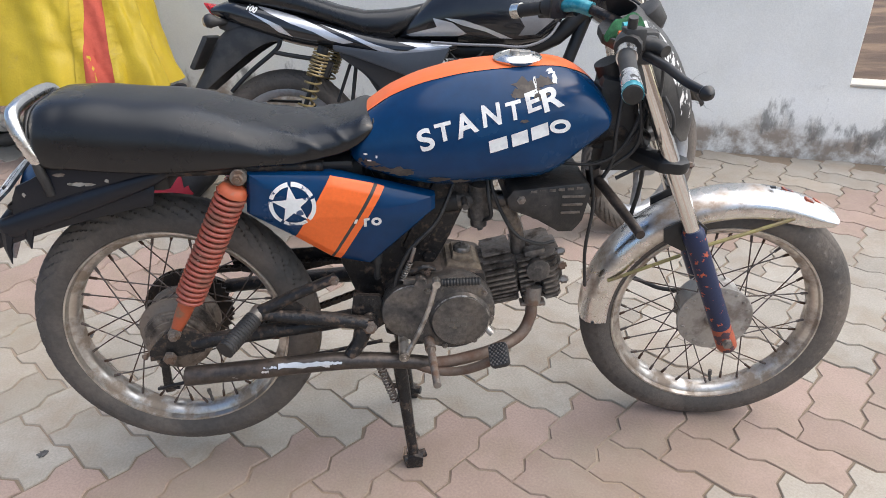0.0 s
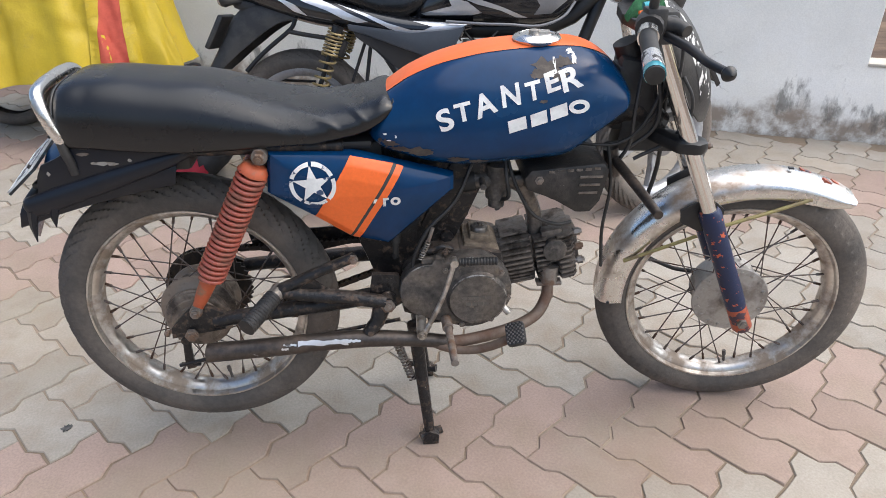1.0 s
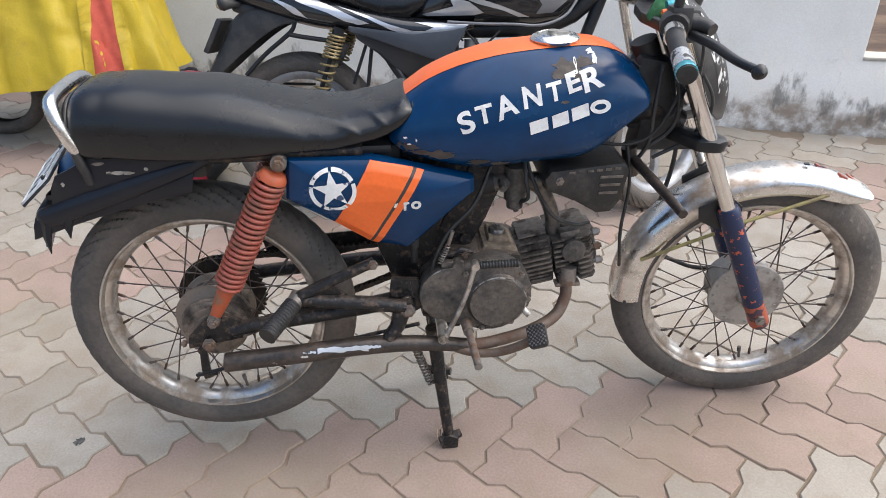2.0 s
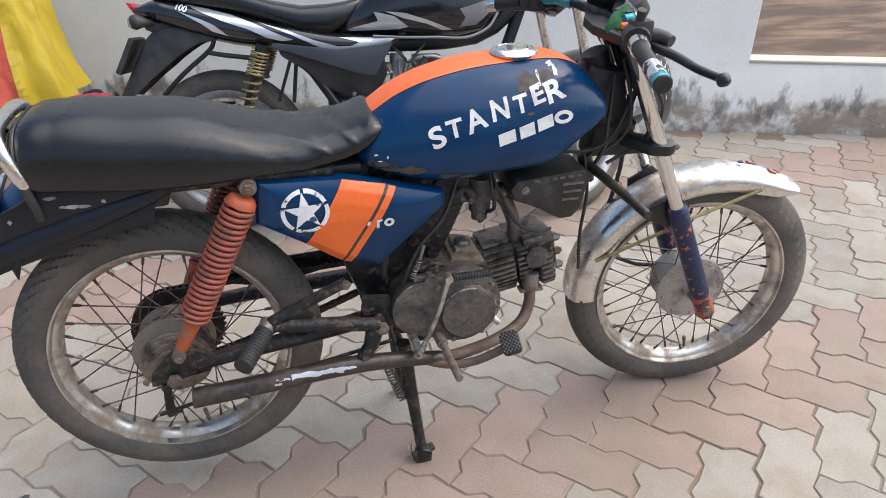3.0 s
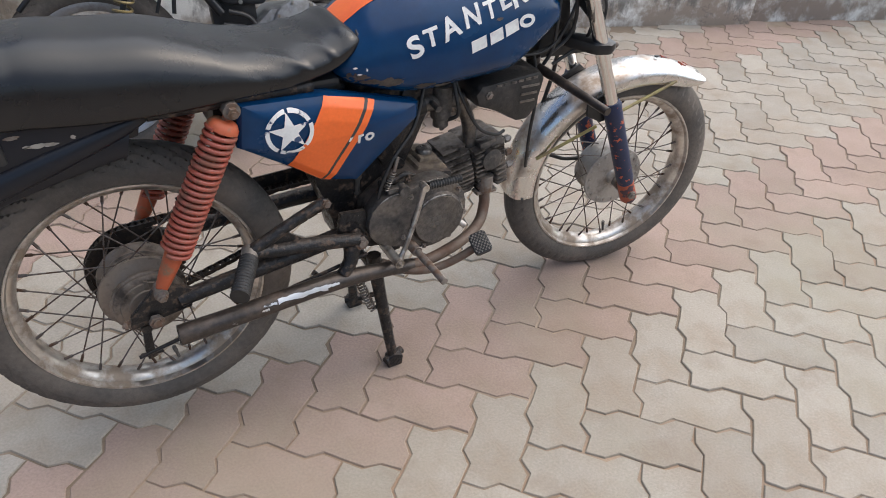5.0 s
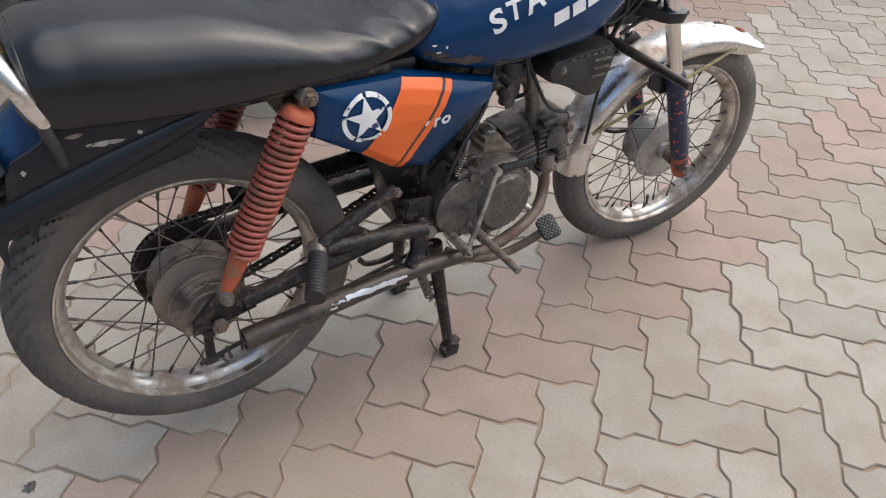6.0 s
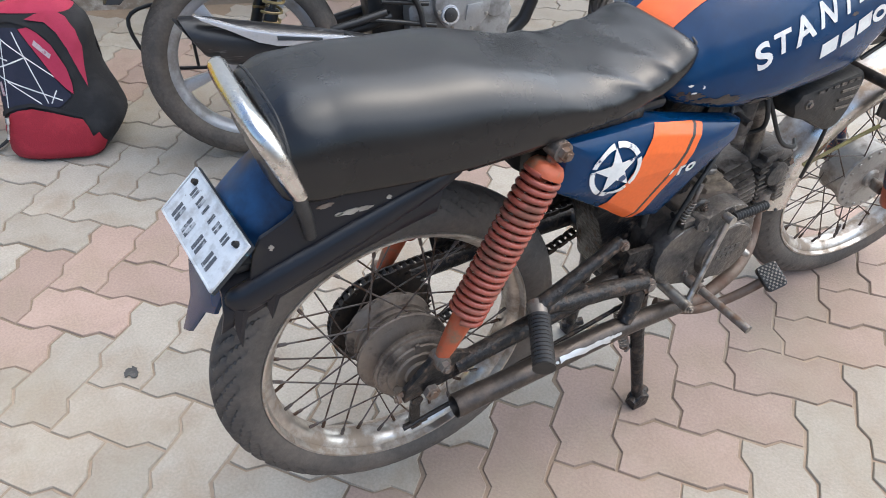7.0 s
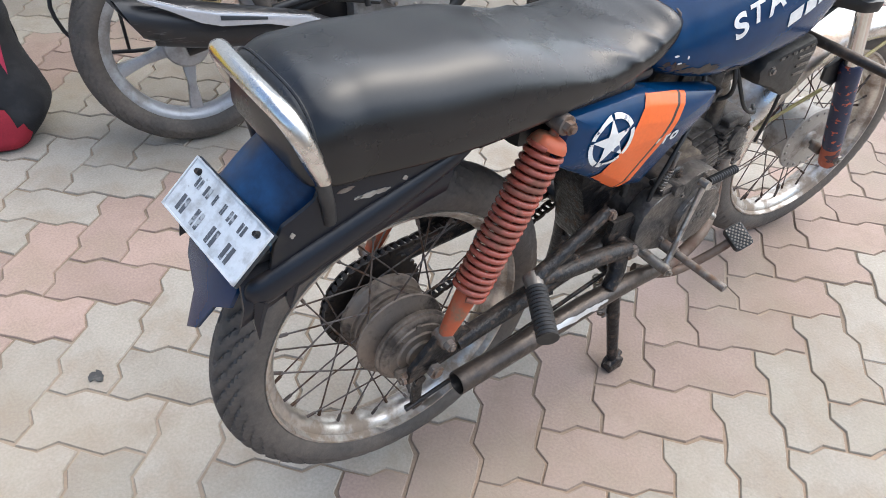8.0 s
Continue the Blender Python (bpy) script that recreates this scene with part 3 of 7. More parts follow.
def front(name, bm, material, label="", parent=None, sharp=46.0):
    """A part that turns with the steering, given from the front axle."""
    return part(name, moved(bm, FM), M[material], parent or bike, label, sharp)


# rear wheel
rear_hub = joined(
    lathe([(0.001, -0.050), (0.030, -0.050), (0.050, -0.046), (0.062, -0.036), (0.081, -0.034), (0.083, -0.031), (0.081, -0.027), (0.073, -0.023), (0.069, -0.010), (0.069, 0.012), (0.072, 0.020), (0.079, 0.024), (0.080, 0.031), (0.066, 0.036), (0.048, 0.044), (0.043, 0.060), (0.001, 0.060)], 48),
    *[lathe([(0.069, y), (0.0735, y + 0.0015), (0.0735, y + 0.0035), (0.069, y + 0.005)], 48) for y in (-0.012, 0.003)])
spoked_wheel(bike, Matrix.Translation((-0.005, 0.003, 0.340)) @ Matrix.Rotation(radians(-1.6), 4, "Z") @ Matrix.Rotation(radians(-3.0), 4, "X"), 0.309, 0.0415, 48, "bars", 0.078, 0.030, rear_hub, M["drum"])
panel_y = -0.060
piece("brake_panel", moved(joined(
    lathe([(0.001, 0.010), (0.076, 0.010), (0.080, 0.006), (0.080, 0.001), (0.0755, -0.001), (0.0755, -0.005), (0.070, -0.009), (0.062, -0.009), (0.060, -0.012), (0.046, -0.013), (0.044, -0.017), (0.030, -0.018), (0.028, -0.023), (0.018, -0.025), (0.001, -0.025)], 48),
    *[rod((0.053 * math.cos(a), -0.011, 0.053 * math.sin(a)), (0.053 * math.cos(a), -0.0145, 0.053 * math.sin(a)), 0.0045, 8) for a in (0.6, 2.2, 3.9)],
    slab([(-0.006, 0.028), (0.006, 0.028), (0.004, 0.068), (-0.004, 0.068)], -0.014, -0.009, 0.001),
    block(-0.050, -0.012, -0.024, -0.010, -0.045, -0.022, 0.003)), Matrix.Translation((REAR.x, panel_y, REAR.z)) @ Matrix.Diagonal((0.90, 1, 0.90, 1))), "drum", "oily round brake panel")
piece("brake_arm", joined(slab([(-0.028, 0.31), (-0.012, 0.315), (-0.014, 0.262), (-0.010, 0.240), (-0.030, 0.236), (-0.032, 0.262)], -0.108, -0.098, 0.002), rod((-0.02, -0.085, 0.315), (-0.02, -0.112, 0.315), 0.010), rod((-0.042, -0.103, 0.247), (0.0, -0.103, 0.247), 0.005)), "frame")
piece("brake_rod", tube([(-0.045, -0.106, 0.247), (0.10, -0.112, 0.285), (0.44, -0.112, 0.352)], 0.0042, 8), "frame")
piece("axle", joined(rod((0, -0.128, REAR.z), (0, 0.128, REAR.z), 0.008), bolt((0, -0.118, REAR.z), 0.014, 0.010), bolt((0, 0.118, REAR.z), 0.014, 0.010, (0, 1, 0)), rod((-0.050, -0.105, 0.338), (-0.006, -0.105, 0.343), 0.005, 8), bolt((-0.050, -0.110, 0.337), 0.008, 0.006, (-1, 0, 0))), "steel")
for side in (-1, 1):
    y = side * 0.108
    piece("swingarm", joined(tube([(0.43, side * 0.085, 0.405), (0.30, side * 0.098, 0.392), (0.10, y, 0.372), (0.05, y, 0.362)], [0.019, 0.018, 0.016, 0.015], 12, 4),
                             slab([(-0.045, 0.325), (0.07, 0.345), (0.075, 0.385), (0.035, 0.405), (0.005, 0.402), (-0.042, 0.352)], y - 0.006, y + 0.006, 0.002)), "frame", "grimy black swingarm")
# sprocket and chain on the far side
teeth = []
for k in range(84):
    r = 0.098 if k % 2 else 0.091
    teeth.append((REAR.x + r * math.cos(2 * math.pi * k / 84), REAR.z + r * math.sin(2 * math.pi * k / 84)))
sprocket = slab(teeth, 0.066, 0.071, 0)
piece("sprocket", sprocket, "chain", "greasy toothed rear sprocket")


def chain_mesh():
    """Roller chain round the rear sprocket and a small front one: plates in pairs, with rollers."""
    c0, c1, r0, r1 = Vector((REAR.x, REAR.z)), Vector((0.455, 0.425)), 0.096, 0.030
    d = c1 - c0
    base = math.atan2(d.y, d.x)
    off = math.acos((r0 - r1) / d.length)
    up0, dn0 = base + off, base - off
    path = []
    for k in range(61):
        a = up0 + (2 * math.pi - 2 * off) * k / 60
        path.append(c0 + r0 * Vector((math.cos(a), math.sin(a))))
    for k in range(1, 40):
        path.append(path[60].lerp(c1 + r1 * Vector((math.cos(dn0), math.sin(dn0))), k / 40) + Vector((0, -0.010 * math.sin(math.pi * k / 40))))
    for k in range(13):
        a = dn0 + 2 * off * k / 12
        path.append(c1 + r1 * Vector((math.cos(a), math.sin(a))))
    top = c1 + r1 * Vector((math.cos(up0), math.sin(up0)))
    for k in range(1, 40):
        path.append(top.lerp(path[0], k / 40))
    length = [0.0]
    for a, b in zip(path, path[1:] + path[:1]):
        length.append(length[-1] + (b - a).length)
    count = int(length[-1] / 0.0127 / 2) * 2
    xs, zs = [p.x for p in path] + [path[0].x], [p.y for p in path] + [path[0].y]
    at = [(np.interp(length[-1] * k / count, length, xs), np.interp(length[-1] * k / count, length, zs)) for k in range(count + 1)]
    vs, fs = [], []

    def box(a, b, half, y0, y1):
        a, b = Vector(a), Vector(b)
        u = (b - a).normalized() * 0.004
        w = Vector((-u.y, u.x)).normalized() * half
        q = [a - u - w * 0.7, (a + b) / 2 - w * 0.75, b + u - w * 0.7, b + u + w * 0.7, (a + b) / 2 + w * 0.75, a - u + w * 0.7]
        i = len(vs)
        vs.extend((p.x, y, p.y) for y in (y0, y1) for p in q)
        fs.extend([tuple(range(i, i + 6)), tuple(range(i + 11, i + 5, -1))])
        fs.extend((i + k, i + (k + 1) % 6, i + 6 + (k + 1) % 6, i + 6 + k) for k in range(6))

    for k in range(count):
        w = 0.0065 if k % 2 else 0.0085
        for s in (-1, 1):
            box(at[k], at[k + 1], 0.0062, 0.0685 + s * w - 0.001, 0.0685 + s * w + 0.001)
        box(at[k], (at[k][0] + 0.0001, at[k][1] + 0.0001), 0.004, 0.062, 0.075)
    bm = bmesh.new()
    made = [bm.verts.new(v) for v in vs]
    for f in fs:
        bm.faces.new([made[i] for i in f])
    return bm


piece("chain", chain_mesh(), "chain", "greasy drive chain")
piece("chain_guard", slab([(0.10, 0.47), (0.43, 0.485), (0.43, 0.455), (0.20, 0.405), (0.11, 0.425)], 0.082, 0.086, 0.001), "frame")

# rear shocks
for side in (-1, 1):
    top, low = Vector((0.192, side * 0.112, 0.737)), Vector((0.019, side * 0.112, 0.398))
    d = low - top
    shock = piece("shock_absorber", joined(tube([top + d * 0.70, top + d * 0.78, top + d * 0.90, top + d * 0.98], [0.0185, 0.0180, 0.0150, 0.0115], 16), rod(top + d * 0.05, top + d * 0.75, 0.009, 10), rod(top + d * 0.07, top + d * 0.10, 0.018, 16), rod(top - d * 0.02, top + d * 0.07, 0.0075, 10)), "shock", "rusty orange shock absorber")
    part("spring_cap", tube([top + d * 0.055, top + d * 0.062, top + d * 0.085, top + d * 0.102], [0.014, 0.022, 0.0275, 0.0285], 20), M["shock"], shock)
    part("spring", helix(top + d * 0.10, top + d * 0.765, 0.0256, 0.0047, 21.0), M["spring"], shock, "chipped orange-red coil spring")
    for at, r in ((top, 0.015), (low, 0.013)):
        part("mount", rod(at - Vector((0, 0.014, 0)), at + Vector((0, 0.014, 0)), r, 14), M["steel"], shock)
        part("mount_bolt", bolt(at + Vector((0, side * 0.014, 0)), 0.010, 0.010, (0, side, 0)), M["steel"], shock)

# tank: rings across, from the seat to the steering head
TANK_X = [0.395, 0.41, 0.45, 0.51, 0.58, 0.65, 0.72, 0.77, 0.80, 0.835, 0.865, 0.887, 0.897]
TANK_TOP = [0.775, 0.808, 0.846, 0.879, 0.900, 0.911, 0.916, 0.916, 0.912, 0.898, 0.875, 0.846, 0.828]
TANK_LOW = [0.750, 0.735, 0.717, 0.698, 0.690, 0.695, 0.699, 0.705, 0.722, 0.751, 0.776, 0.796, 0.807]
TANK_WIDE = [0.075, 0.094, 0.112, 0.125, 0.132, 0.134, 0.132, 0.127, 0.122, 0.115, 0.106, 0.090, 0.060]


def curve_through(xs, ys, x):
    """Smooth value of a table, by cubic steps."""
    xs, ys = np.array(xs), np.array(ys)
    k = int(np.clip(np.searchsorted(xs, x) - 1, 0, len(xs) - 2))
    slope = np.gradient(ys, xs)
    h = xs[k + 1] - xs[k]
    t = (x - xs[k]) / h
    return ((2 * t**3 - 3 * t**2 + 1) * ys[k] + (t**3 - 2 * t**2 + t) * h * slope[k] + (-2 * t**3 + 3 * t**2) * ys[k + 1] + (t**3 - t**2) * h * slope[k + 1])


def tank_mesh(grow=0.0):
    rings = []
    for x in np.linspace(TANK_X[0], TANK_X[-1], 56):
        zb, zt, w = (curve_through(TANK_X, t, x) for t in (TANK_LOW, TANK_TOP, TANK_WIDE))
        ring = []
        for k in range(56):
            a = 2 * math.pi * k / 56
            c, s = math.cos(a), math.sin(a)
            low = zb + 0.36 * (zt - zb)
            y = (w + grow) * math.copysign(abs(c) ** (0.78 if s > 0 else 0.55), c)
            z = low + (zt + grow - low) * abs(s) ** 0.92 if s > 0 else low - (low - zb + grow) * abs(s) ** 0.62
            y *= 1 - 0.10 * max(0.0, -s) ** 2
            dent = 0.0022 * noise.noise(Vector((x * 9, y * 9, z * 9 + 3)))
            ring.append((x, y + math.copysign(dent, y), z + 0.5 * dent))
        rings.append(ring)
    return from_rings(rings)


tank = piece("fuel_tank", tank_mesh(), "blue", "dented dark blue fuel tank with white painted letters", sharp=60)
probe = tank_mesh()
TANK_BVH = BVHTree.FromBMesh(probe)
probe.free()
# orange strip over the top
strip = bmesh.new()
bmesh.ops.create_grid(strip, x_segments=44, y_segments=14, size=0.5)
for v in strip.verts:
    t = v.co.x + 0.5
    x = 0.398 + 0.478 * t
    half = 0.046 - 0.005 * math.cos(t * 6.0) - (0.030 * max(0, (t - 0.86) / 0.14) ** 2)
    v.co = Vector((x, v.co.y * 2 * half, 1.2))
part("painted_strip", drape(strip, TANK_BVH, (0, 0, -1), 0.0012, 0.03), M["orange"], tank, "orange painted strip")
cap = part("filler_cap", moved(lathe([(0.001, 0.0125), (0.028, 0.0125), (0.0295, 0.0105), (0.032, 0.0100), (0.034, 0.0115), (0.043, 0.0085), (0.047, 0.004), (0.046, 0.000), (0.040, -0.006), (0.001, -0.006)], 40, "z"), Matrix.Translation((0.718, -0.006, 0.9145)) @ Matrix.Rotation(radians(-1), 4, "Y")), M["chrome"], tank, "chrome filler cap")
part("keyhole_cover", moved(joined(block(-0.006, 0.030, -0.008, 0.008, 0.010, 0.0155, 0.002), lathe([(0.001, 0.017), (0.010, 0.017), (0.011, 0.011)], 16, "z")), Matrix.Translation((0.713, -0.006, 0.9155))), M["bright"], cap)


def on_side(bm, at, turn, lean=0.0, bvh=None, lift=0.0014, y=-0.5):
    """Lays flat lettering from the x-z plane on the right-hand side, its start at `at`, turned by degrees, leaning forwards."""
    m = Matrix.Translation((at[0], y, at[1])) @ Matrix.Rotation(radians(-turn), 4, "Y")
    shear = Matrix(((1, 0, lean, 0), (0, 1, 0, 0), (0, 0, 1, 0), (0, 0, 0, 1)))
    return drape(moved(bm, m @ shear), bvh or TANK_BVH, (0, 1, 0), lift)


# each letter: its start along the tank, height of its foot, turn, width and height
LETTERING = [("S", 0.529, 0.779, 24, 0.028, 0.037), ("T", 0.556, 0.797, 14, 0.031, 0.031), ("A", 0.594, 0.804, 22, 0.041, 0.037), ("N", 0.640, 0.824, 10, 0.034, 0.035), ("T", 0.684, 0.833, 12, 0.029, 0.030), ("E", 0.722, 0.846, 16, 0.026, 0.031), ("R", 0.752, 0.846, 16, 0.040, 0.035)]
for ch, x, z, turn, wide, high in LETTERING:
    glyph = letters(ch, 0.1, 0.0028)
    x0, x1, z1 = min(v.co.x for v in glyph.verts), max(v.co.x for v in glyph.verts), max(v.co.z for v in glyph.verts)
    fit = Matrix.Diagonal((wide / (x1 - x0), 1, high / z1, 1)) @ Matrix.Translation((-x0, 0, 0))
    part("letter", on_side(moved(glyph, fit), (x, z), turn, 0.06), M["white"], tank)
for k, (wide, gap) in enumerate(((0.034, 0.0), (0.031, 0.041), (0.033, 0.077))):  # white maker's name, as plain slanting blocks
    x, z = 0.653 + gap, 0.776 + 0.0105 * k
    part("painted_mark", on_side(flat([(0, 0), (wide, 0), (wide, 0.023), (0, 0.023)]), (x, z), 16, 0.12), M["white"], tank)

oval = [(0.782 + 0.020 * math.cos(2 * math.pi * k / 28), 0.820 + 0.0125 * math.sin(2 * math.pi * k / 28)) for k in range(29)]
hole = [(0.782 + 0.011 * math.cos(2 * math.pi * k / 28), 0.820 + 0.0055 * math.sin(2 * math.pi * k / 28)) for k in range(29)]
part("painted_mark", drape(moved(flat(oval + hole[::-1]), Matrix.Translation((0, -0.5, 0))), TANK_BVH, (0, 1, 0), 0.0016), M["white"], tank)


def blotch(cx, cz, rx, rz, seed, n=26):
    r = random.Random(seed)
    return flat([(cx + rx * math.cos(2 * math.pi * k / n) * r.uniform(0.55, 1.15), cz + rz * math.sin(2 * math.pi * k / n) * r.uniform(0.55, 1.15)) for k in range(n)])


for cx, cz, rx, rz, sd in ((0.722, 0.884, 0.030, 0.016, 1), (0.752, 0.893, 0.026, 0.008, 31), (0.420, 0.748, 0.012, 0.014, 32), (0.452, 0.741, 0.020, 0.007, 33), (0.600, 0.716, 0.020, 0.006, 34), (0.745, 0.875, 0.018, 0.010, 2), (0.706, 0.876, 0.014, 0.009, 3), (0.492, 0.738, 0.030, 0.011, 4), (0.560, 0.722, 0.022, 0.008, 5), (0.435, 0.752, 0.016, 0.006, 6), (0.715, 0.832, 0.010, 0.003, 8)):
    part("paint_loss", drape(moved(blotch(cx, cz, rx, rz, sd), Matrix.Translation((0, -0.5, 0))), TANK_BVH, (0, 1, 0), 0.0011), M["primer"], tank, "scraped bare patch")

for cx, cz, rx, rz, sd in ((0.738, 0.892, 0.003, 0.010, 41), (0.775, 0.897, 0.006, 0.010, 42), (0.770, 0.906, 0.009, 0.004, 43), (0.748, 0.878, 0.006, 0.004, 44), (0.730, 0.874, 0.008, 0.003, 45), (0.425, 0.770, 0.004, 0.002, 46), (0.432, 0.758, 0.005, 0.002, 47), (0.445, 0.766, 0.002, 0.004, 48)):
    part("paint_flake", drape(moved(blotch(cx, cz, rx, rz, sd, 12), Matrix.Translation((0, -0.5, 0))), TANK_BVH, (0, 1, 0), 0.0016), M["starwhite"], tank, "curling pale flake of paint")

# seat
SEAT_X = [-0.187, -0.181, -0.162, -0.10, 0.0, 0.09, 0.15, 0.21, 0.28, 0.35, 0.40, 0.430, 0.442]
SEAT_TOP = [0.828, 0.846, 0.861, 0.871, 0.864, 0.857, 0.841, 0.822, 0.810, 0.812, 0.824, 0.832, 0.825]
SEAT_LOW = [0.778, 0.764, 0.756, 0.748, 0.741, 0.741, 0.744, 0.748, 0.752, 0.762, 0.776, 0.795, 0.806]
SEAT_WIDE = [0.080, 0.094, 0.106, 0.113, 0.120, 0.122, 0.122, 0.120, 0.117, 0.111, 0.104, 0.096, 0.088]
rings = []
for x in np.linspace(SEAT_X[0], SEAT_X[-1], 150):
    zb, zt, w = (curve_through(SEAT_X, t, x) for t in (SEAT_LOW, SEAT_TOP, SEAT_WIDE))
    ring = []
    for k in range(44):
        a = 2 * math.pi * k / 44
        c, s = math.cos(a), math.sin(a)
        y = w * math.copysign(abs(c) ** (0.54 if s > 0 else 0.30), c)
        z = zb + 0.25 * (zt - zb) + (0.75 * (zt - zb) * abs(s) ** 0.78 if s > 0 else -0.25 * (zt - zb) * abs(s) ** 0.4)
        near = max(0.0, min(1.0, (x - 0.17) / 0.12)) * max(0.0, min(1.0, (0.43 - x) / 0.05))
        fold = 1.0 - 1.7 * abs(math.sin(x * 40 + y * 22 + (z - 0.8) * 38 + 2.0 * noise.noise(Vector((x * 6, y * 5, z * 6)))))
        crease = 0.0034 * near * max(-0.45, fold) * (0.35 + 0.65 * abs(c)) * max(0.15, min(1.0, 0.4 + 1.6 * s)) + 0.0016 * near * noise.noise(Vector((x * 30 + z * 34, y * 8, z * 8))) + 0.0016 * noise.noise(Vector((x * 7, y * 9, z * 9)))
        ring.append((x, y + math.copysign(crease, y), z + crease))
    rings.append(ring)
seat = piece("seat", from_rings(rings), "seat", "long black vinyl seat, creased near the tank", sharp=70)
k_seam = min(range(len(rings)), key=lambda k: abs(rings[k][0][0] + 0.166))
part("seam", tube([Vector(p) + Vector((0, 0.001 * math.copysign(1, p[1]), 0.0005)) for p in rings[k_seam]] + [rings[k_seam][0]], 0.0020, 6), M["black"], seat)
part("piping", tube([(0.440, -0.086, 0.804), (0.443, -0.07, 0.824), (0.443, 0.0, 0.829), (0.443, 0.07, 0.824), (0.440, 0.086, 0.804)], 0.004, 8, 4), M["black"], seat)
piece("seat_base", joined(block(-0.16, 0.40, -0.092, 0.092, 0.735, 0.752, 0.008), block(-0.16, 0.05, -0.068, 0.068, 0.690, 0.740, 0.012), block(0.17, 0.42, -0.060, 0.060, 0.66, 0.74, 0.02)), "black")

# grab rail
half_rail = [(-0.161, -0.101, 0.768), (-0.168, -0.103, 0.788), (-0.180, -0.101, 0.824), (-0.190, -0.086, 0.850), (-0.194, -0.050, 0.857)]
piece("grab_rail", tube(half_rail + [(-0.195, 0.0, 0.858)] + [(x, -y, z) for x, y, z in half_rail[::-1]], [0.0105, 0.0115, 0.0122, 0.0125, 0.0125, 0.0125, 0.0125, 0.0125, 0.0122, 0.0115, 0.0105], 14, 5), "chrome", "worn chrome grab rail behind the seat")
for y in (-0.102, 0.102):
    piece("rail_bracket", tube([(-0.163, y, 0.776), (-0.161, y * 1.01, 0.752), (-0.157, y * 0.99, 0.730), (-0.155, y * 0.95, 0.704)], [0.0092, 0.0090, 0.0088, 0.0085], 12, 4), "plastic")

# rear mudguard and tail
rings = []
for t in np.linspace(0, 1, 18):
    x, z = 0.035 - 0.305 * t, 0.731 - 0.056 * t - 0.028 * t * t
    w = 0.092 + 0.010 * t
    skirt = 0.055 - 0.006 * t
    prof = [(-w, -skirt), (-w - 0.002, -0.020), (-w * 0.86, 0.002), (-w * 0.5, 0.010), (0, 0.013), (w * 0.5, 0.010), (w * 0.86, 0.002), (w + 0.002, -0.020), (w, -skirt)]
    inner = [(y * 0.965, dz - 0.004) for y, dz in prof[::-1]]
    rings.append([(x + dz * 0.25, y, z + dz) for y, dz in prof + inner])
mudguard = piece("rear_mudguard", from_rings(rings), "guardblack", "black rear mudguard with a broken edge")
for y in (-0.100, 0.100):
    part("rail", tube([(0.070, y * 0.90, 0.739), (0.045, y * 0.93, 0.733), (0.010, y * 0.95, 0.722), (-0.09, y * 0.97, 0.690), (-0.20, y * 0.97, 0.654), (-0.252, y * 0.95, 0.636), (-0.266, y * 0.93, 0.630)], [0.003, 0.010, 0.015, 0.020, 0.022, 0.022, 0.010], 16, 4, 0.62, (0, 1, 0)), M["guardblack"], mudguard)
part("side_plate", slab([(-0.236, 0.660), (-0.226, 0.700), (-0.214, 0.722), (-0.186, 0.734), (-0.172, 0.742), (-0.160, 0.768), (-0.10, 0.762), (0.045, 0.750), (0.052, 0.735), (-0.10, 0.690)], -0.0985, -0.092, 0.002), M["guardblack"], mudguard)
rings = []
for t in np.linspace(0, 1, 14):
    x, z, w = -0.148 - 0.080 * t, 0.752 - 0.046 * t - 0.016 * t * t, 0.084 + 0.002 * t
    prof = [(w * math.cos(a), 0.085 * math.sin(a) - 0.055) for a in np.linspace(math.pi, 0, 13)]
    rings.append([(x - 0.25 * dz, y, z + dz) for y, dz in prof + [(y * 0.95, dz - 0.004) for y, dz in prof[::-1]]])
part("tail_cowl", from_rings(rings), M["cowl"], mudguard, "blue tail cowl under the seat")
tongue = [(-0.075, 0.64), (0.075, 0.64), (0.060, 0.59), (0.020, 0.560), (0.012, 0.505), (-0.010, 0.52), (-0.035, 0.575), (-0.07, 0.60)]
part("flap", moved(slab(tongue, -0.003, 0.003, 0.001, "x"), Matrix.Translation((-0.268, 0, 0)) @ Matrix.Translation((0, 0, 0.63)) @ Matrix.Rotation(radians(24), 4, "Y") @ Matrix.Translation((0, 0, -0.63))), M["blue"], mudguard, "torn pointed blue flap")
for px, pz, drop in ((-0.262, 0.585, 0.022), (-0.218, 0.604, 0.010)):
    part("shard", joined(tube([(px + 0.010, -0.098, pz + 0.045), (px + 0.002, -0.10, pz + 0.012), (px, -0.10, pz - drop)], [0.012, 0.007, 0.001], 6)), M["guardblack"], mudguard)
for cx, cz, rx, rz, sd, skin in ((-0.103, 0.7235, 0.017, 0.0050, 21, "hub"), (-0.083, 0.7225, 0.011, 0.0040, 22, "hub"), (-0.117, 0.7245, 0.006, 0.0030, 23, "hub"), (-0.050, 0.7280, 0.0045, 0.0040, 24, "hub"), (-0.132, 0.7420, 0.012, 0.0045, 25, "steel"), (-0.203, 0.7050, 0.0036, 0.0045, 26, "hub")):
    r = random.Random(sd)
    part("scuff", slab([(cx + rx * math.cos(0.35 * k) * r.uniform(0.5, 1.1), cz + rz * math.sin(0.35 * k) * r.uniform(0.5, 1.1)) for k in range(18)], -0.0995, -0.0980, 0), M[skin], mudguard, "scuffed pale patch")

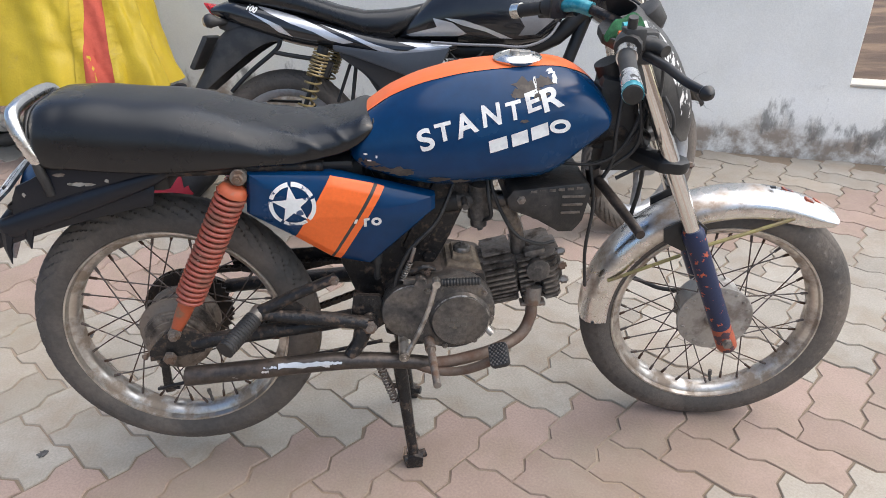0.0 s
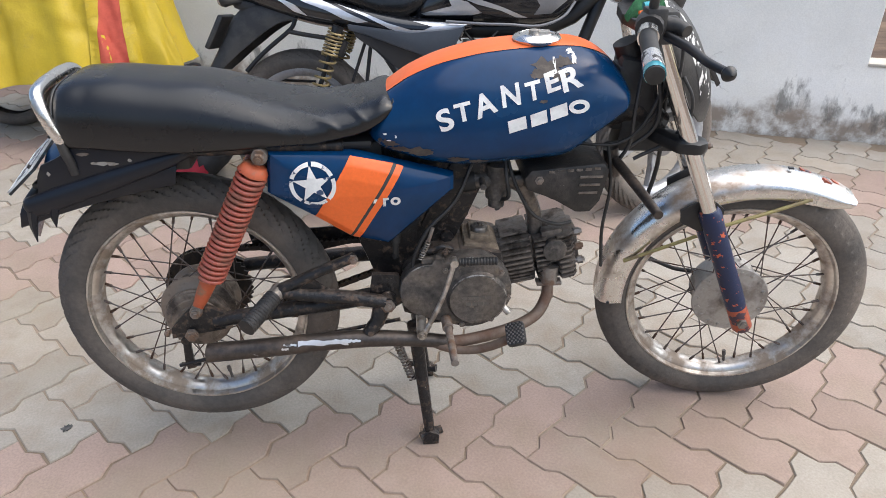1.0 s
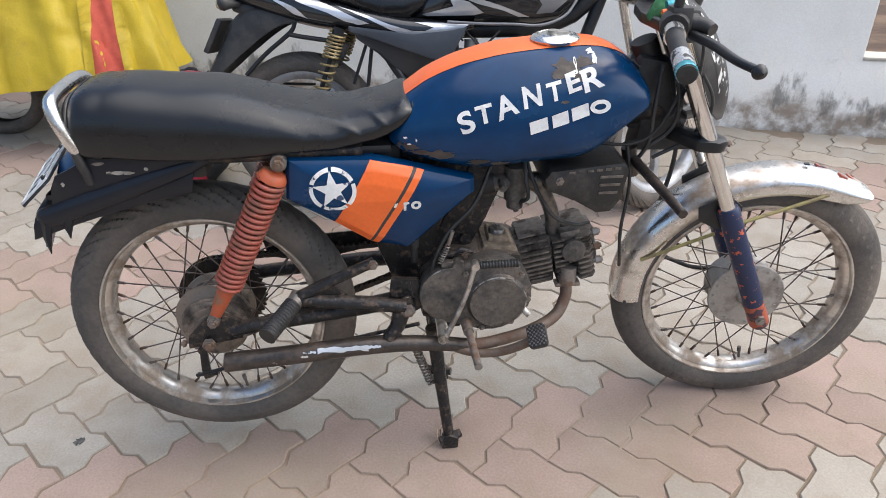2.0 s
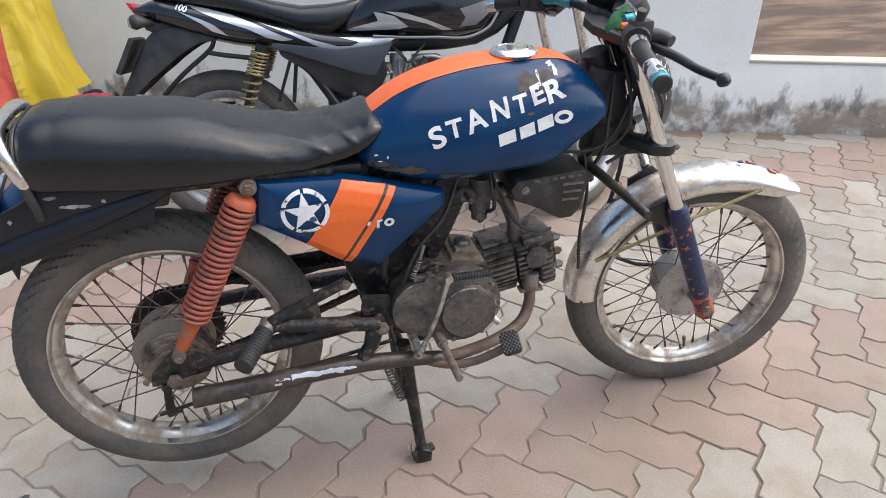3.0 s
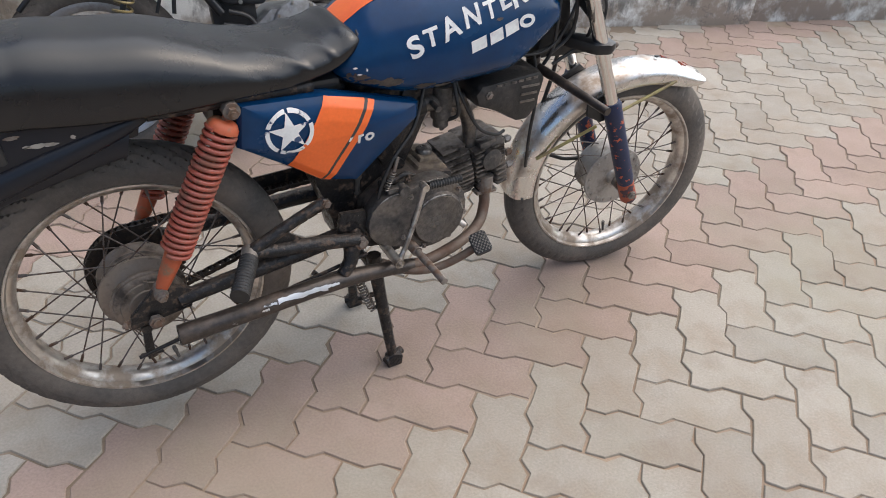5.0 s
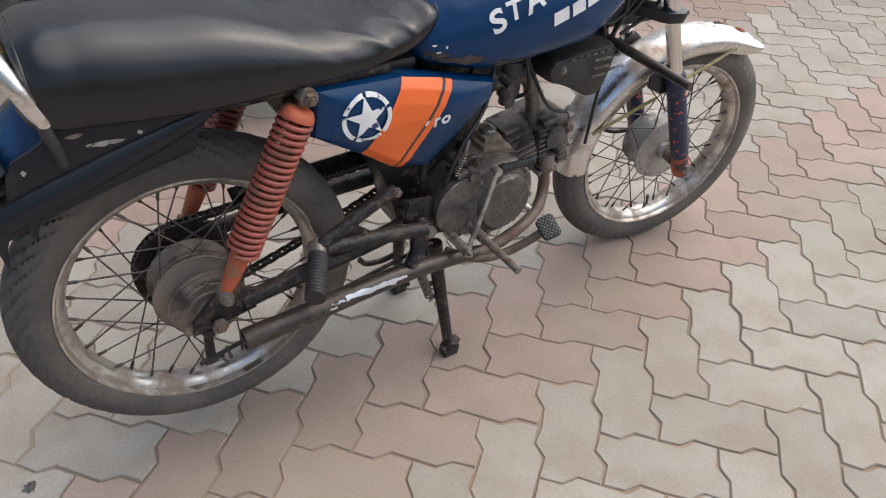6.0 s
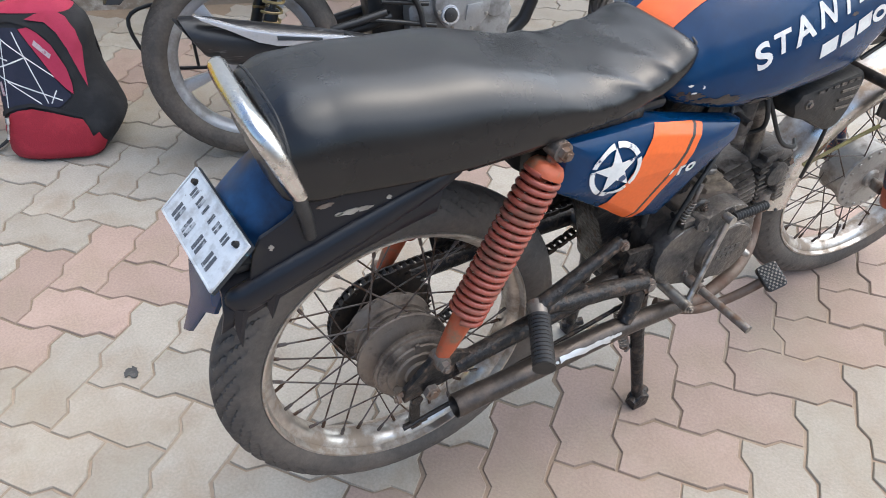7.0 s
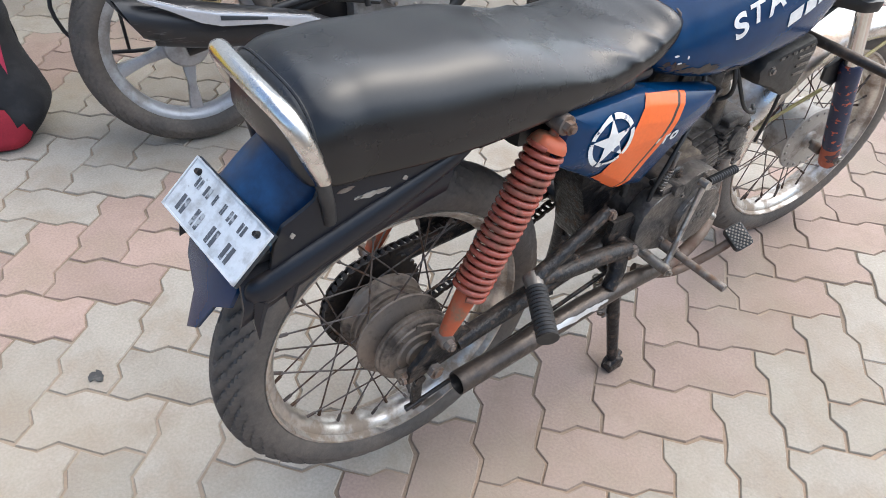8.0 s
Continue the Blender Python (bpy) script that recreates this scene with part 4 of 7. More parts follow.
# number plate: blank bars in place of its writing
PLATE = Matrix.Translation((-0.2620, -0.020, 0.700)) @ Matrix.Rotation(radians(6), 4, "Z") @ Matrix.Rotation(radians(4), 4, "X") @ Matrix.Rotation(radians(-41), 4, "Y") @ Matrix.Diagonal((0.80, 0.85, 1, 1))
plate = piece("number_plate", moved(slab([(-0.046, -0.100), (0.046, -0.100), (0.046, 0.100), (-0.046, 0.100)], 0.0012, 0.003, 0.0005, "z"), PLATE), "plate", "scratched white number plate with dark bars")
part("backing", moved(slab([(-0.0475, -0.1015), (0.0475, -0.1015), (0.0475, 0.1015), (-0.0475, 0.1015)], -0.004, 0.0011, 0.001, "z"), PLATE), M["plateback"], plate, "dark chipped back")
for v0, v1, spans in ((0.010, 0.027, ((-0.070, -0.060), (-0.046, -0.036), (-0.022, -0.018), (0.0, 0.005), (0.018, 0.028), (0.046, 0.056))), (-0.035, -0.008, ((-0.074, -0.060), (-0.034, -0.020), (0.008, 0.022), (0.048, 0.062)))):
    for a, b in spans:
        wide = (b - a) * 1.25
        for c0, c1 in ((a, a + wide * 0.40), (a + wide * 0.64, a + wide * 1.04)):
            part("bar", moved(slab([(v0, -c1), (v1, -c1), (v1, -c0), (v0, -c0)], 0.0032, 0.0038, 0, "z"), PLATE), M["platebar"], plate)
for a, b, c, d in ((-0.046, 0.046, -0.100, -0.097), (-0.046, 0.046, 0.097, 0.100), (-0.046, -0.043, -0.097, 0.097), (0.043, 0.046, -0.097, 0.097)):
    part("rim", moved(slab([(a, c), (b, c), (b, d), (a, d)], 0.0031, 0.0048, 0.0004, "z"), PLATE), M["plate"], plate)
for y in (-0.078, 0.078):
    part("bolt", moved(lathe([(0.001, 0.009), (0.004, 0.009), (0.006, 0.003)], 10, "z"), PLATE @ Matrix.Translation((0.030, y, 0))), M["frame"], plate)
piece("plate_bracket", block(-0.248, -0.225, -0.085, 0.085, 0.668, 0.680, 0.004), "plastic")

# side panels
PANEL = [(0.205, 0.742), (0.362, 0.736), (0.553, 0.685), (0.553, 0.656), (0.425, 0.535), (0.350, 0.554), (0.278, 0.606), (0.196, 0.660)]
def panel_mesh(side):
    cx, cz = 0.36, 0.655
    levels = [(1.0, 0.088), (1.0, 0.108), (0.96, 0.116), (0.78, 0.127), (0.45, 0.133)]
    ring = []
    for k, p in enumerate(PANEL):
        q = PANEL[(k + 1) % len(PANEL)]
        ring += [(p[0] + (q[0] - p[0]) * i / 6, p[1] + (q[1] - p[1]) * i / 6) for i in range(6)]
    rings = []
    for f, y in levels:
        rings.append([(cx + (x - cx) * f, side * (y - 0.020 * max(0.0, (cz - z) / 0.12) * 0.5), cz + (z - cz) * f) for x, z in ring])
    return from_rings(rings)


for side in (-1, 1):
    panel = piece("side_panel", panel_mesh(side), "blue", "blue side panel with an orange band and white star", sharp=28)
    if side < 0:
        probe = panel_mesh(side)
        bvh = BVHTree.FromBMesh(probe)
        probe.free()
        put_on = lambda bm, lift: drape(moved(bm, Matrix.Translation((0, -0.5, 0))), bvh, (0, 1, 0), lift, 0.005)
        part("painted_band", put_on(flat([(0.358, 0.734), (0.438, 0.7145), (0.345, 0.5565), (0.280, 0.6045)]), 0.0016), M["orange"], panel, "orange band")
        part("painted_band", put_on(flat([(0.4445, 0.7125), (0.4575, 0.7085), (0.364, 0.5515), (0.3505, 0.555)]), 0.0016), M["orange"], panel)
        part("painted_line", put_on(flat([(0.438, 0.7145), (0.4445, 0.7125), (0.3505, 0.555), (0.345, 0.5565)]), 0.0014), M["plateink"], panel)
        sx, sz = 0.286, 0.683
        for k in range(5):
            a0, a1 = 72 * k + 98, 72 * k + 98 + 64
            ring = disc_outline(sx, sz, 0.0440, 12, a0, a1) + disc_outline(sx, sz, 0.0362, 12, a0, a1)[::-1]
            part("ring_segment", put_on(flat(ring), 0.0024), M["starwhite"], panel)
        star = []
        for k in range(10):
            r = 0.0385 if k % 2 == 0 else 0.0150
            star.append((sx + r * math.cos(radians(90 + 36 * k + 6)), sz + r * math.sin(radians(90 + 36 * k + 6))))
        part("star", put_on(flat(star), 0.0024), M["starwhite"], panel, "white five-pointed star")
        cx, cz = 0.4400, 0.6435
        ring = disc_outline(cx, cz, 0.0098, 20, 0, 359.9) + disc_outline(cx, cz, 0.0042, 20, 0, 359.9)[::-1]
        part("painted_mark", put_on(flat(ring), 0.0018), M["white"], panel)
        part("painted_mark", put_on(flat([(0.4160, 0.632), (0.4210, 0.6325), (0.4215, 0.646), (0.4270, 0.6475), (0.4270, 0.6525), (0.4160, 0.651)]), 0.0018), M["white"], panel)
        part("painted_mark", put_on(flat([(0.397, 0.640), (0.402, 0.6405), (0.406, 0.650), (0.400, 0.649)]), 0.0018), M["white"], panel)

# ---- frame, engine and running gear ----
piece("frame", joined(
    tube([(0.985, 0, 0.735), (0.90, 0, 0.775), (0.70, 0, 0.735), (0.50, 0, 0.725), (0.38, 0, 0.70)], [0.030, 0.036, 0.036, 0.034, 0.034], 14, 4),
    slab([(0.330, 0.72), (0.640, 0.71), (0.632, 0.658), (0.590, 0.560), (0.560, 0.500), (0.480, 0.36), (0.400, 0.35), (0.385, 0.43), (0.360, 0.50)], -0.042, 0.042, 0.012), slab([(0.560, 0.700), (0.600, 0.700), (0.545, 0.560), (0.510, 0.520), (0.490, 0.545)], -0.050, 0.050, 0.005), rod((0.545, -0.05, 0.515), (0.545, 0.05, 0.515), 0.013),
    slab([(0.42, 0.74), (0.78, 0.755), (0.86, 0.80), (0.86, 0.765), (0.78, 0.708), (0.56, 0.690), (0.44, 0.695)], -0.062, 0.062, 0.012),
    rod((0.345, -0.092, 0.745), (0.060, -0.098, 0.745), 0.012), rod((0.345, 0.092, 0.745), (0.060, 0.098, 0.745), 0.012),
    rod((0.40, -0.09, 0.72), (0.35, -0.06, 0.55), 0.012)), "frame", "grimy black pressed-steel frame")
piece("mount_plate", joined(slab([(0.385, 0.465), (0.44, 0.46), (0.455, 0.395), (0.415, 0.37), (0.375, 0.40)], -0.108, -0.095, 0.003), rod((0.416, -0.135, 0.405), (0.416, 0.11, 0.405), 0.017, 14)), "frame")
piece("brake_switch", joined(rod((0.438, -0.072, 0.555), (0.436, -0.074, 0.520), 0.0095, 12), rod((0.436, -0.074, 0.522), (0.435, -0.074, 0.490), 0.0065, 10), bolt((0.435, -0.074, 0.492), 0.008, 0.006, (0, 0, -1))), "grip", "black rubber brake-light switch")
piece("clutch_arm", joined(tube([(0.474, -0.098, 0.512), (0.505, -0.100, 0.512), (0.532, -0.100, 0.521), (0.554, -0.098, 0.513)], [0.006, 0.006, 0.007, 0.004], 10, 4), bolt((0.538, -0.104, 0.511), 0.008, 0.005)), "frame")
piece("pivot_bolt", bolt((0.416, -0.133, 0.405), 0.015, 0.010), "steel")
piece("bracket_bolt", bolt((0.350, -0.118, 0.510), 0.010, 0.008), "steel")
piece("footrest_bracket", joined(tube([(0.352, -0.112, 0.511), (0.27, -0.118, 0.478), (0.192, -0.120, 0.440)], [0.011, 0.012, 0.014], 10), slab([(0.215, 0.446), (0.262, 0.470), (0.300, 0.438), (0.235, 0.432)], -0.124, -0.117, 0.002),
                                 tube([(0.192, -0.122, 0.438), (0.25, -0.126, 0.432), (0.33, -0.128, 0.424), (0.412, -0.130, 0.410)], [0.012, 0.015, 0.016, 0.015], 10)), "frame")
pillion = piece("pillion_footrest", joined(tube([(0.194, -0.112, 0.440), (0.187, -0.130, 0.437), (0.180, -0.146, 0.434)], [0.017, 0.016, 0.012], 10)), "steel", "folding pillion footrest")
peg_a, peg_b = Vector((0.184, -0.137, 0.436)), Vector((0.141, -0.217, 0.420))
ribs = [peg_a.lerp(peg_b, i / 26) for i in range(27)]
part("rubber", tube(ribs, [0.0165 if i % 2 else 0.0185 for i in range(27)], 14), M["grip"], pillion, "ribbed black rubber")
piece("front_footrest", joined(rod((0.538, -0.10, 0.355), (0.546, -0.265, 0.349), 0.0080, 12), rod((0.536, -0.09, 0.355), (0.540, -0.155, 0.353), 0.0115, 12)), "steel", "bare steel footrest bar")

# exhaust: a straight thin tube below, from the head
piece("exhaust_header", tube([(0.768, -0.054, 0.410), (0.768, -0.057, 0.388), (0.764, -0.066, 0.362), (0.738, -0.088, 0.331), (0.674, -0.118, 0.318), (0.586, -0.136, 0.308), (0.520, -0.138, 0.306)], 0.0130, 14, 5), "pipe", "rust-brown exhaust header")
muffler = piece("muffler", tube([(0.540, -0.136, 0.305), (0.440, -0.140, 0.321), (0.330, -0.142, 0.326), (0.18, -0.142, 0.315), (0.080, -0.142, 0.3085)], [0.0150, 0.0170, 0.0198, 0.0205, 0.0205], 18, 5), "muffler", "soot-black straight exhaust tube")
TAIL = Matrix.Translation((0.029, -0.1415, 0.3045)) @ Matrix.Rotation(radians(-4.0), 4, "Y")
tail_end = lathe([(0.0207, 0.056), (0.0207, 0.002), (0.0200, 0.0), (0.0185, 0.0), (0.0180, 0.003), (0.0180, 0.050), (0.001, 0.052)], 32, "x")
for v in tail_end.verts:
    if v.co.x < 0.02:
        v.co.x += 0.10 * (v.co.z + 0.02)
part("outlet", moved(tail_end, TAIL), M["muffler"], muffler, "open sooty pipe end")
probe = tube([(0.440, -0.140, 0.321), (0.330, -0.142, 0.326), (0.18, -0.142, 0.318)], [0.0170, 0.0198, 0.0205], 18, 8)
MUF_BVH = BVHTree.FromBMesh(probe)
probe.free()
rr = random.Random(4)
for x0, x1, z0, z1 in ((0.225, 0.330, 0.325, 0.344), (0.322, 0.356, 0.331, 0.341), (0.195, 0.222, 0.328, 0.336), (0.19, 0.205, 0.318, 0.326)):
    top_ = [(x0 + (x1 - x0) * k / 12, z1 - (z1 - z0) * (rr.uniform(0, 0.30) + 0.15 * abs(k - 7) / 7)) for k in range(13)]
    low_ = [(x1 - (x1 - x0) * k / 12, z0 + (z1 - z0) * rr.uniform(0, 0.30)) for k in range(13)]
    part("bare_patch", drape(moved(flat(top_ + low_), Matrix.Translation((0, -0.5, 0.203))), MUF_BVH, (0, 1, -0.6), 0.0010), M["muffler_bare"], muffler, "patch rubbed to bright metal")
piece("exhaust_strap", tube([(0.405, -0.12, 0.40), (0.392, -0.135, 0.365), (0.372, -0.142, 0.340)], [0.020, 0.016, 0.014], 10), "frame")

# engine
def engine_outline():
    """Right-hand cover: a large round clutch cover with a smaller bulge behind."""
    a = disc_outline(0.590, 0.418, 0.088, 17, -112, 116)
    b = disc_outline(0.508, 0.424, 0.068, 9, 118, 258)
    return a + b


engine = piece("engine", joined(slab([(0.445, 0.345), (0.52, 0.330), (0.66, 0.335), (0.672, 0.40), (0.660, 0.492), (0.590, 0.505), (0.500, 0.492), (0.448, 0.45)], -0.085, 0.060, 0.014),
                                slab([(0.500, 0.485), (0.575, 0.485), (0.570, 0.505), (0.510, 0.502)], -0.085, 0.030, 0.006)), "case", "grimy horizontal single-cylinder engine")
part("crankcase_top", joined(slab([(0.572, 0.485), (0.656, 0.476), (0.654, 0.494), (0.644, 0.505), (0.580, 0.512)], -0.072, 0.020, 0.006), slab([(0.590, 0.508), (0.640, 0.503), (0.636, 0.518), (0.594, 0.522)], -0.055, 0.010, 0.005), block(0.575, 0.655, -0.078, -0.070, 0.476, 0.486, 0.002)), M["tan"], engine, "crankcase top caked with pale dust")
part("clutch_cover", joined(slab(engine_outline(), -0.122, -0.080, 0.008), moved(lathe([(0.001, -0.134), (0.058, -0.134), (0.058, -0.1335), (0.0635, -0.127), (0.065, -0.118)], 48), Matrix.Translation((0.603, 0, 0.407)))), M["alloy"], engine, "scuffed round clutch cover")
# Pale arcs paint the rim highlights along the cover's worn edges.
for cx, cz, r, a0, a1, y in ((0.603, 0.407, 0.0605, 55, 150, -0.1310), (0.603, 0.407, 0.0605, -40, 30, -0.1310), (0.508, 0.424, 0.066, 62, 130, -0.1205), (0.590, 0.418, 0.086, 70, 100, -0.1205)):
    part("rubbed_edge", tube([(px, y, pz) for px, pz in disc_outline(cx, cz, r, 14, a0, a1)], [0.0004] + [0.0016] * 5 + [0.0004], 6), M["rubbed"], engine, "rubbed metal edge with its highlight put into the colour")
part("badge", joined(*[block(0.572 + 0.0125 * k, 0.5815 + 0.0125 * k, -0.1352, -0.1338, 0.410, 0.418, 0) for k in range(5)], *[block(0.580 + 0.0125 * k, 0.5895 + 0.0125 * k, -0.1352, -0.1338, 0.395, 0.403, 0) for k in range(4)]), M["alloy_dark"], engine)
for a in range(7):
    ang = radians(-150 + a * 47)
    part("bolt", bolt((0.590 + 0.080 * math.cos(ang), -0.121, 0.418 + 0.080 * math.sin(ang)), 0.0065, 0.005), M["steel"], engine)
part("filler_plug", joined(tube([(0.522, -0.10, 0.492), (0.522, -0.128, 0.494)], 0.013, 14), block(0.487, 0.535, -0.118, -0.100, 0.488, 0.502, 0.004)), M["alloy"], engine)
part("cap", joined(moved(lathe([(0.001, 0.010), (0.014, 0.010), (0.018, 0.006), (0.018, -0.004)], 24, "z"), Matrix.Translation((0.614, -0.030, 0.522))), bolt((0.614, -0.030, 0.531), 0.008, 0.004, (0, 0, 1))), M["alloy"], engine)
part("drain_stub", tube([(0.655, -0.118, 0.385), (0.672, -0.132, 0.370)], [0.009, 0.007], 10), M["bright"], engine)
for x0, x1, y0, y1 in ((0.50, 0.53, -0.095, -0.055), (0.585, 0.615, -0.09, -0.05), (0.55, 0.57, -0.07, -0.04)):
    part("oil_lug", block(x0, x1, y0, y1, 0.324, 0.345, 0.005), M["alloy"], engine)
CYL = Matrix.Translation((0.661, 0.0, 0.453)) @ Matrix.Rotation(radians(-11), 4, "Y")
part("barrel", moved(joined(block(-0.01, 0.078, -0.040, 0.040, -0.055, 0.040, 0.008)), CYL), M["fins"], engine)
for k in range(11):
    z = -0.066 + 0.0116 * k
    short = 0.004 * abs(k - 6)
    w = 0.066 - 0.0007 * abs(k - 4.6) ** 2.2
    part("fin", moved(slab([(0.002 + short * 0.4, -w), (0.066, -w), (0.070, -w + 0.006), (0.070, w - 0.006), (0.066, w), (0.002 + short * 0.4, w)], z - 0.0028, z + 0.0022, 0.0008, "z"), CYL), M["fins"], engine)
head = part("cylinder_head", moved(joined(block(0.076, 0.160, -0.044, 0.044, -0.060, 0.038, 0.010), block(0.150, 0.174, -0.034, 0.034, -0.048, 0.034, 0.008)), CYL), M["fins"], engine)
for k in range(9):
    z = -0.066 + 0.0128 * k
    part("fin", moved(slab([(0.076, -0.062), (0.104, -0.062), (0.108, -0.052), (0.122, -0.052), (0.126, -0.066), (0.152, -0.064), (0.162, -0.050), (0.162, 0.050), (0.152, 0.062), (0.076, 0.062)], z - 0.0030, z + 0.0025, 0.0008, "z"), CYL), M["fins"], head)
part("rocker_cover", moved(joined(slab(disc_outline(0.118, 0.006, 0.026, 20), -0.068, -0.046, 0.004), block(0.095, 0.140, -0.056, -0.03, 0.030, 0.052, 0.006)), CYL), M["alloy"], head)
for dz in (-0.042, -0.006, 0.030):
    part("stud", moved(joined(tube([(0.15, -0.044, dz), (0.182, -0.044, dz)], 0.0055, 8), tube([(0.166, -0.044, dz), (0.178, -0.044, dz)], 0.009, 6)), CYL), M["steel"], head)
part("exhaust_flange", joined(tube([(0.770, -0.050, 0.436), (0.768, -0.054, 0.396)], [0.020, 0.020], 14), block(0.742, 0.797, -0.066, -0.042, 0.392, 0.400, 0.002)), M["steel"], head)
part("intake_pipe", tube([(0.738, -0.020, 0.500), (0.732, -0.022, 0.555), (0.705, -0.030, 0.615), (0.672, -0.034, 0.638)], 0.016, 12, 4), M["alloy"], engine)
part("plug_lead", tube([(0.805, -0.055, 0.545), (0.765, -0.082, 0.556), (0.715, -0.085, 0.585), (0.675, -0.070, 0.66), (0.66, -0.03, 0.73)], 0.0038, 8, 6), M["grip"], engine)
# carburettor and its hoses
carb = piece("carburettor", joined(rod((0.648, -0.038, 0.675), (0.648, -0.038, 0.602), 0.023, 16), rod((0.648, -0.038, 0.604), (0.648, -0.038, 0.582), 0.017, 14), rod((0.600, -0.038, 0.640), (0.700, -0.038, 0.640), 0.018, 14), rod((0.648, -0.038, 0.585), (0.652, -0.040, 0.572), 0.006, 8), rod((0.615, -0.055, 0.648), (0.615, -0.085, 0.645), 0.007, 8)), "alloy", "dirty carburettor")
part("bellows", tube([(0.520, -0.020, 0.610), (0.560, -0.030, 0.632), (0.605, -0.038, 0.640)], [0.022, 0.025, 0.022], 14, 6), M["grip"], carb)
part("fuel_hose", tube([(0.66, -0.05, 0.705), (0.662, -0.075, 0.66), (0.668, -0.075, 0.62), (0.655, -0.055, 0.60)], 0.0042, 8, 6), M["grip"], carb)
# black box under the tank
box = piece("air_box", slab([(0.690, 0.668), (0.705, 0.688), (0.852, 0.700), (0.864, 0.680), (0.850, 0.615), (0.832, 0.588), (0.800, 0.590), (0.748, 0.622), (0.700, 0.640)], -0.105, 0.060, 0.014), "airbox", "dusty black air box below the tank")
for k in range(3):
    part("slot", block(0.802, 0.848 - 0.004 * k, -0.1075, -0.103, 0.668 - 0.017 * k, 0.673 - 0.017 * k, 0.001), M["alloy"], box)
part("screw", bolt((0.722, -0.105, 0.666), 0.009, 0.003), M["steel"], box)
for k in range(6):
    part("mark", block(0.740 + 0.018 * k, 0.752 + 0.018 * k, -0.1062, -0.1045, 0.680 + 0.001 * k, 0.685 + 0.001 * k, 0), M["alloy"], box)
# kick starter and brake pedal
kick = piece("kick_starter", joined(tube([(0.486, -0.172, 0.352), (0.500, -0.165, 0.372), (0.532, -0.155, 0.440), (0.552, -0.152, 0.512)], [0.0080, 0.0056, 0.0050, 0.0058], 10, 4), rod((0.484, -0.10, 0.356), (0.484, -0.182, 0.356), 0.0105, 12), bolt((0.484, -0.182, 0.356), 0.007, 0.004), rod((0.552, -0.161, 0.514), (0.552, -0.142, 0.514), 0.0085, 10)), "bright", "bare steel kick-start lever")
part("kick_pedal", tube([(0.562 + 0.0031 * i, -0.152, 0.514) for i in range(26)], [0.0072 if i % 2 else 0.0088 for i in range(26)], 12), M["grip"], kick, "ribbed rubber kick pedal")
pedal = piece("brake_pedal", joined(tube([(0.470, -0.118, 0.322), (0.515, -0.142, 0.304), (0.560, -0.152, 0.294), (0.603, -0.160, 0.299), (0.640, -0.173, 0.320), (0.670, -0.184, 0.344)], 0.0085, 10, 4, 1.25)), "pipe", "worn brake pedal")
pm = Matrix.Translation((0.677, -0.192, 0.360)) @ Matrix.Rotation(radians(28), 4, "X") @ Matrix.Rotation(radians(-22), 4, "Y") @ Matrix.Diagonal((0.88, 0.88, 1, 1))
part("pad", moved(slab([(-0.023, -0.021), (-0.020, -0.027), (-0.014, -0.029), (0.014, -0.029), (0.020, -0.027), (0.023, -0.021), (0.023, 0.021), (0.020, 0.027), (0.014, 0.029), (-0.014, 0.029), (-0.020, 0.027), (-0.023, 0.021)], -0.008, 0.006, 0.003, "z"), pm), M["grip"], pedal, "ribbed rubber pad")
for i in range(9):
    for j in range(10):
        if (i + j) % 2:
            part("rib", moved(block(-0.0205 + 0.0047 * i, -0.0170 + 0.0047 * i, -0.026 + 0.0053 * j, -0.0222 + 0.0053 * j, 0.006, 0.0080, 0), pm), M["alloy"], pedal)
# centre stand
stand = piece("centre_stand", joined(
    *[tube([(0.470, s * 0.078, 0.315), (0.478, s * 0.085, 0.235), (0.492, s * 0.108, 0.10), (0.501, s * 0.122, 0.018)], [0.017, 0.0155, 0.013, 0.012], 12, 3) for s in (-1, 1)],
    rod((0.476, -0.085, 0.262), (0.476, 0.085, 0.262), 0.010), *[rod((0.478, s * 0.128, 0.020), (0.528, s * 0.112, 0.026), 0.0105, 10) for s in (-1, 1)], *[slab([(0.482, 0.0), (0.520, 0.001), (0.522, 0.030), (0.500, 0.040), (0.484, 0.028)], s * 0.122 - 0.014, s * 0.122 + 0.014, 0.004) for s in (-1, 1)]), "frame", "black tubular centre stand on the paving")
part("foot_lever", tube([(0.487, 0.100, 0.150), (0.455, 0.118, 0.125), (0.415, 0.128, 0.122), (0.398, 0.132, 0.138)], 0.0075, 10, 4), M["frame"], stand)
part("spring", helix((0.422, -0.078, 0.290), (0.462, -0.086, 0.165), 0.0085, 0.0022, 15, 6, 12), M["steel"], stand)
part("hook", rod((0.462, -0.086, 0.165), (0.482, -0.092, 0.172), 0.005), M["frame"], stand)
part("lug", rod((0.450, -0.080, 0.205), (0.484, -0.088, 0.205), 0.006), M["frame"], stand)

# ---- front end ----
front_hub = moved(joined(lathe([(0.001, -0.040), (0.016, -0.040), (0.020, -0.034), (0.050, -0.036), (0.072, -0.034), (0.074, -0.029), (0.066, -0.024), (0.062, 0.022), (0.066, 0.030), (0.066, 0.040), (0.040, 0.048), (0.001, 0.048)], 48),
                   *[moved(lathe([(0.001, -0.0375), (0.0035, -0.0372), (0.004, -0.034)], 8), Matrix.Rotation(radians(20 * k), 4, "Y") @ Matrix.Translation((0.063, 0, 0))) for k in range(18)]), Matrix.Diagonal((1.18, 1, 1.18, 1)))
spoked_wheel(bike, FW, 0.3095, 0.038, 60, "ribs", 0.072, 0.032, front_hub, M["hub"])


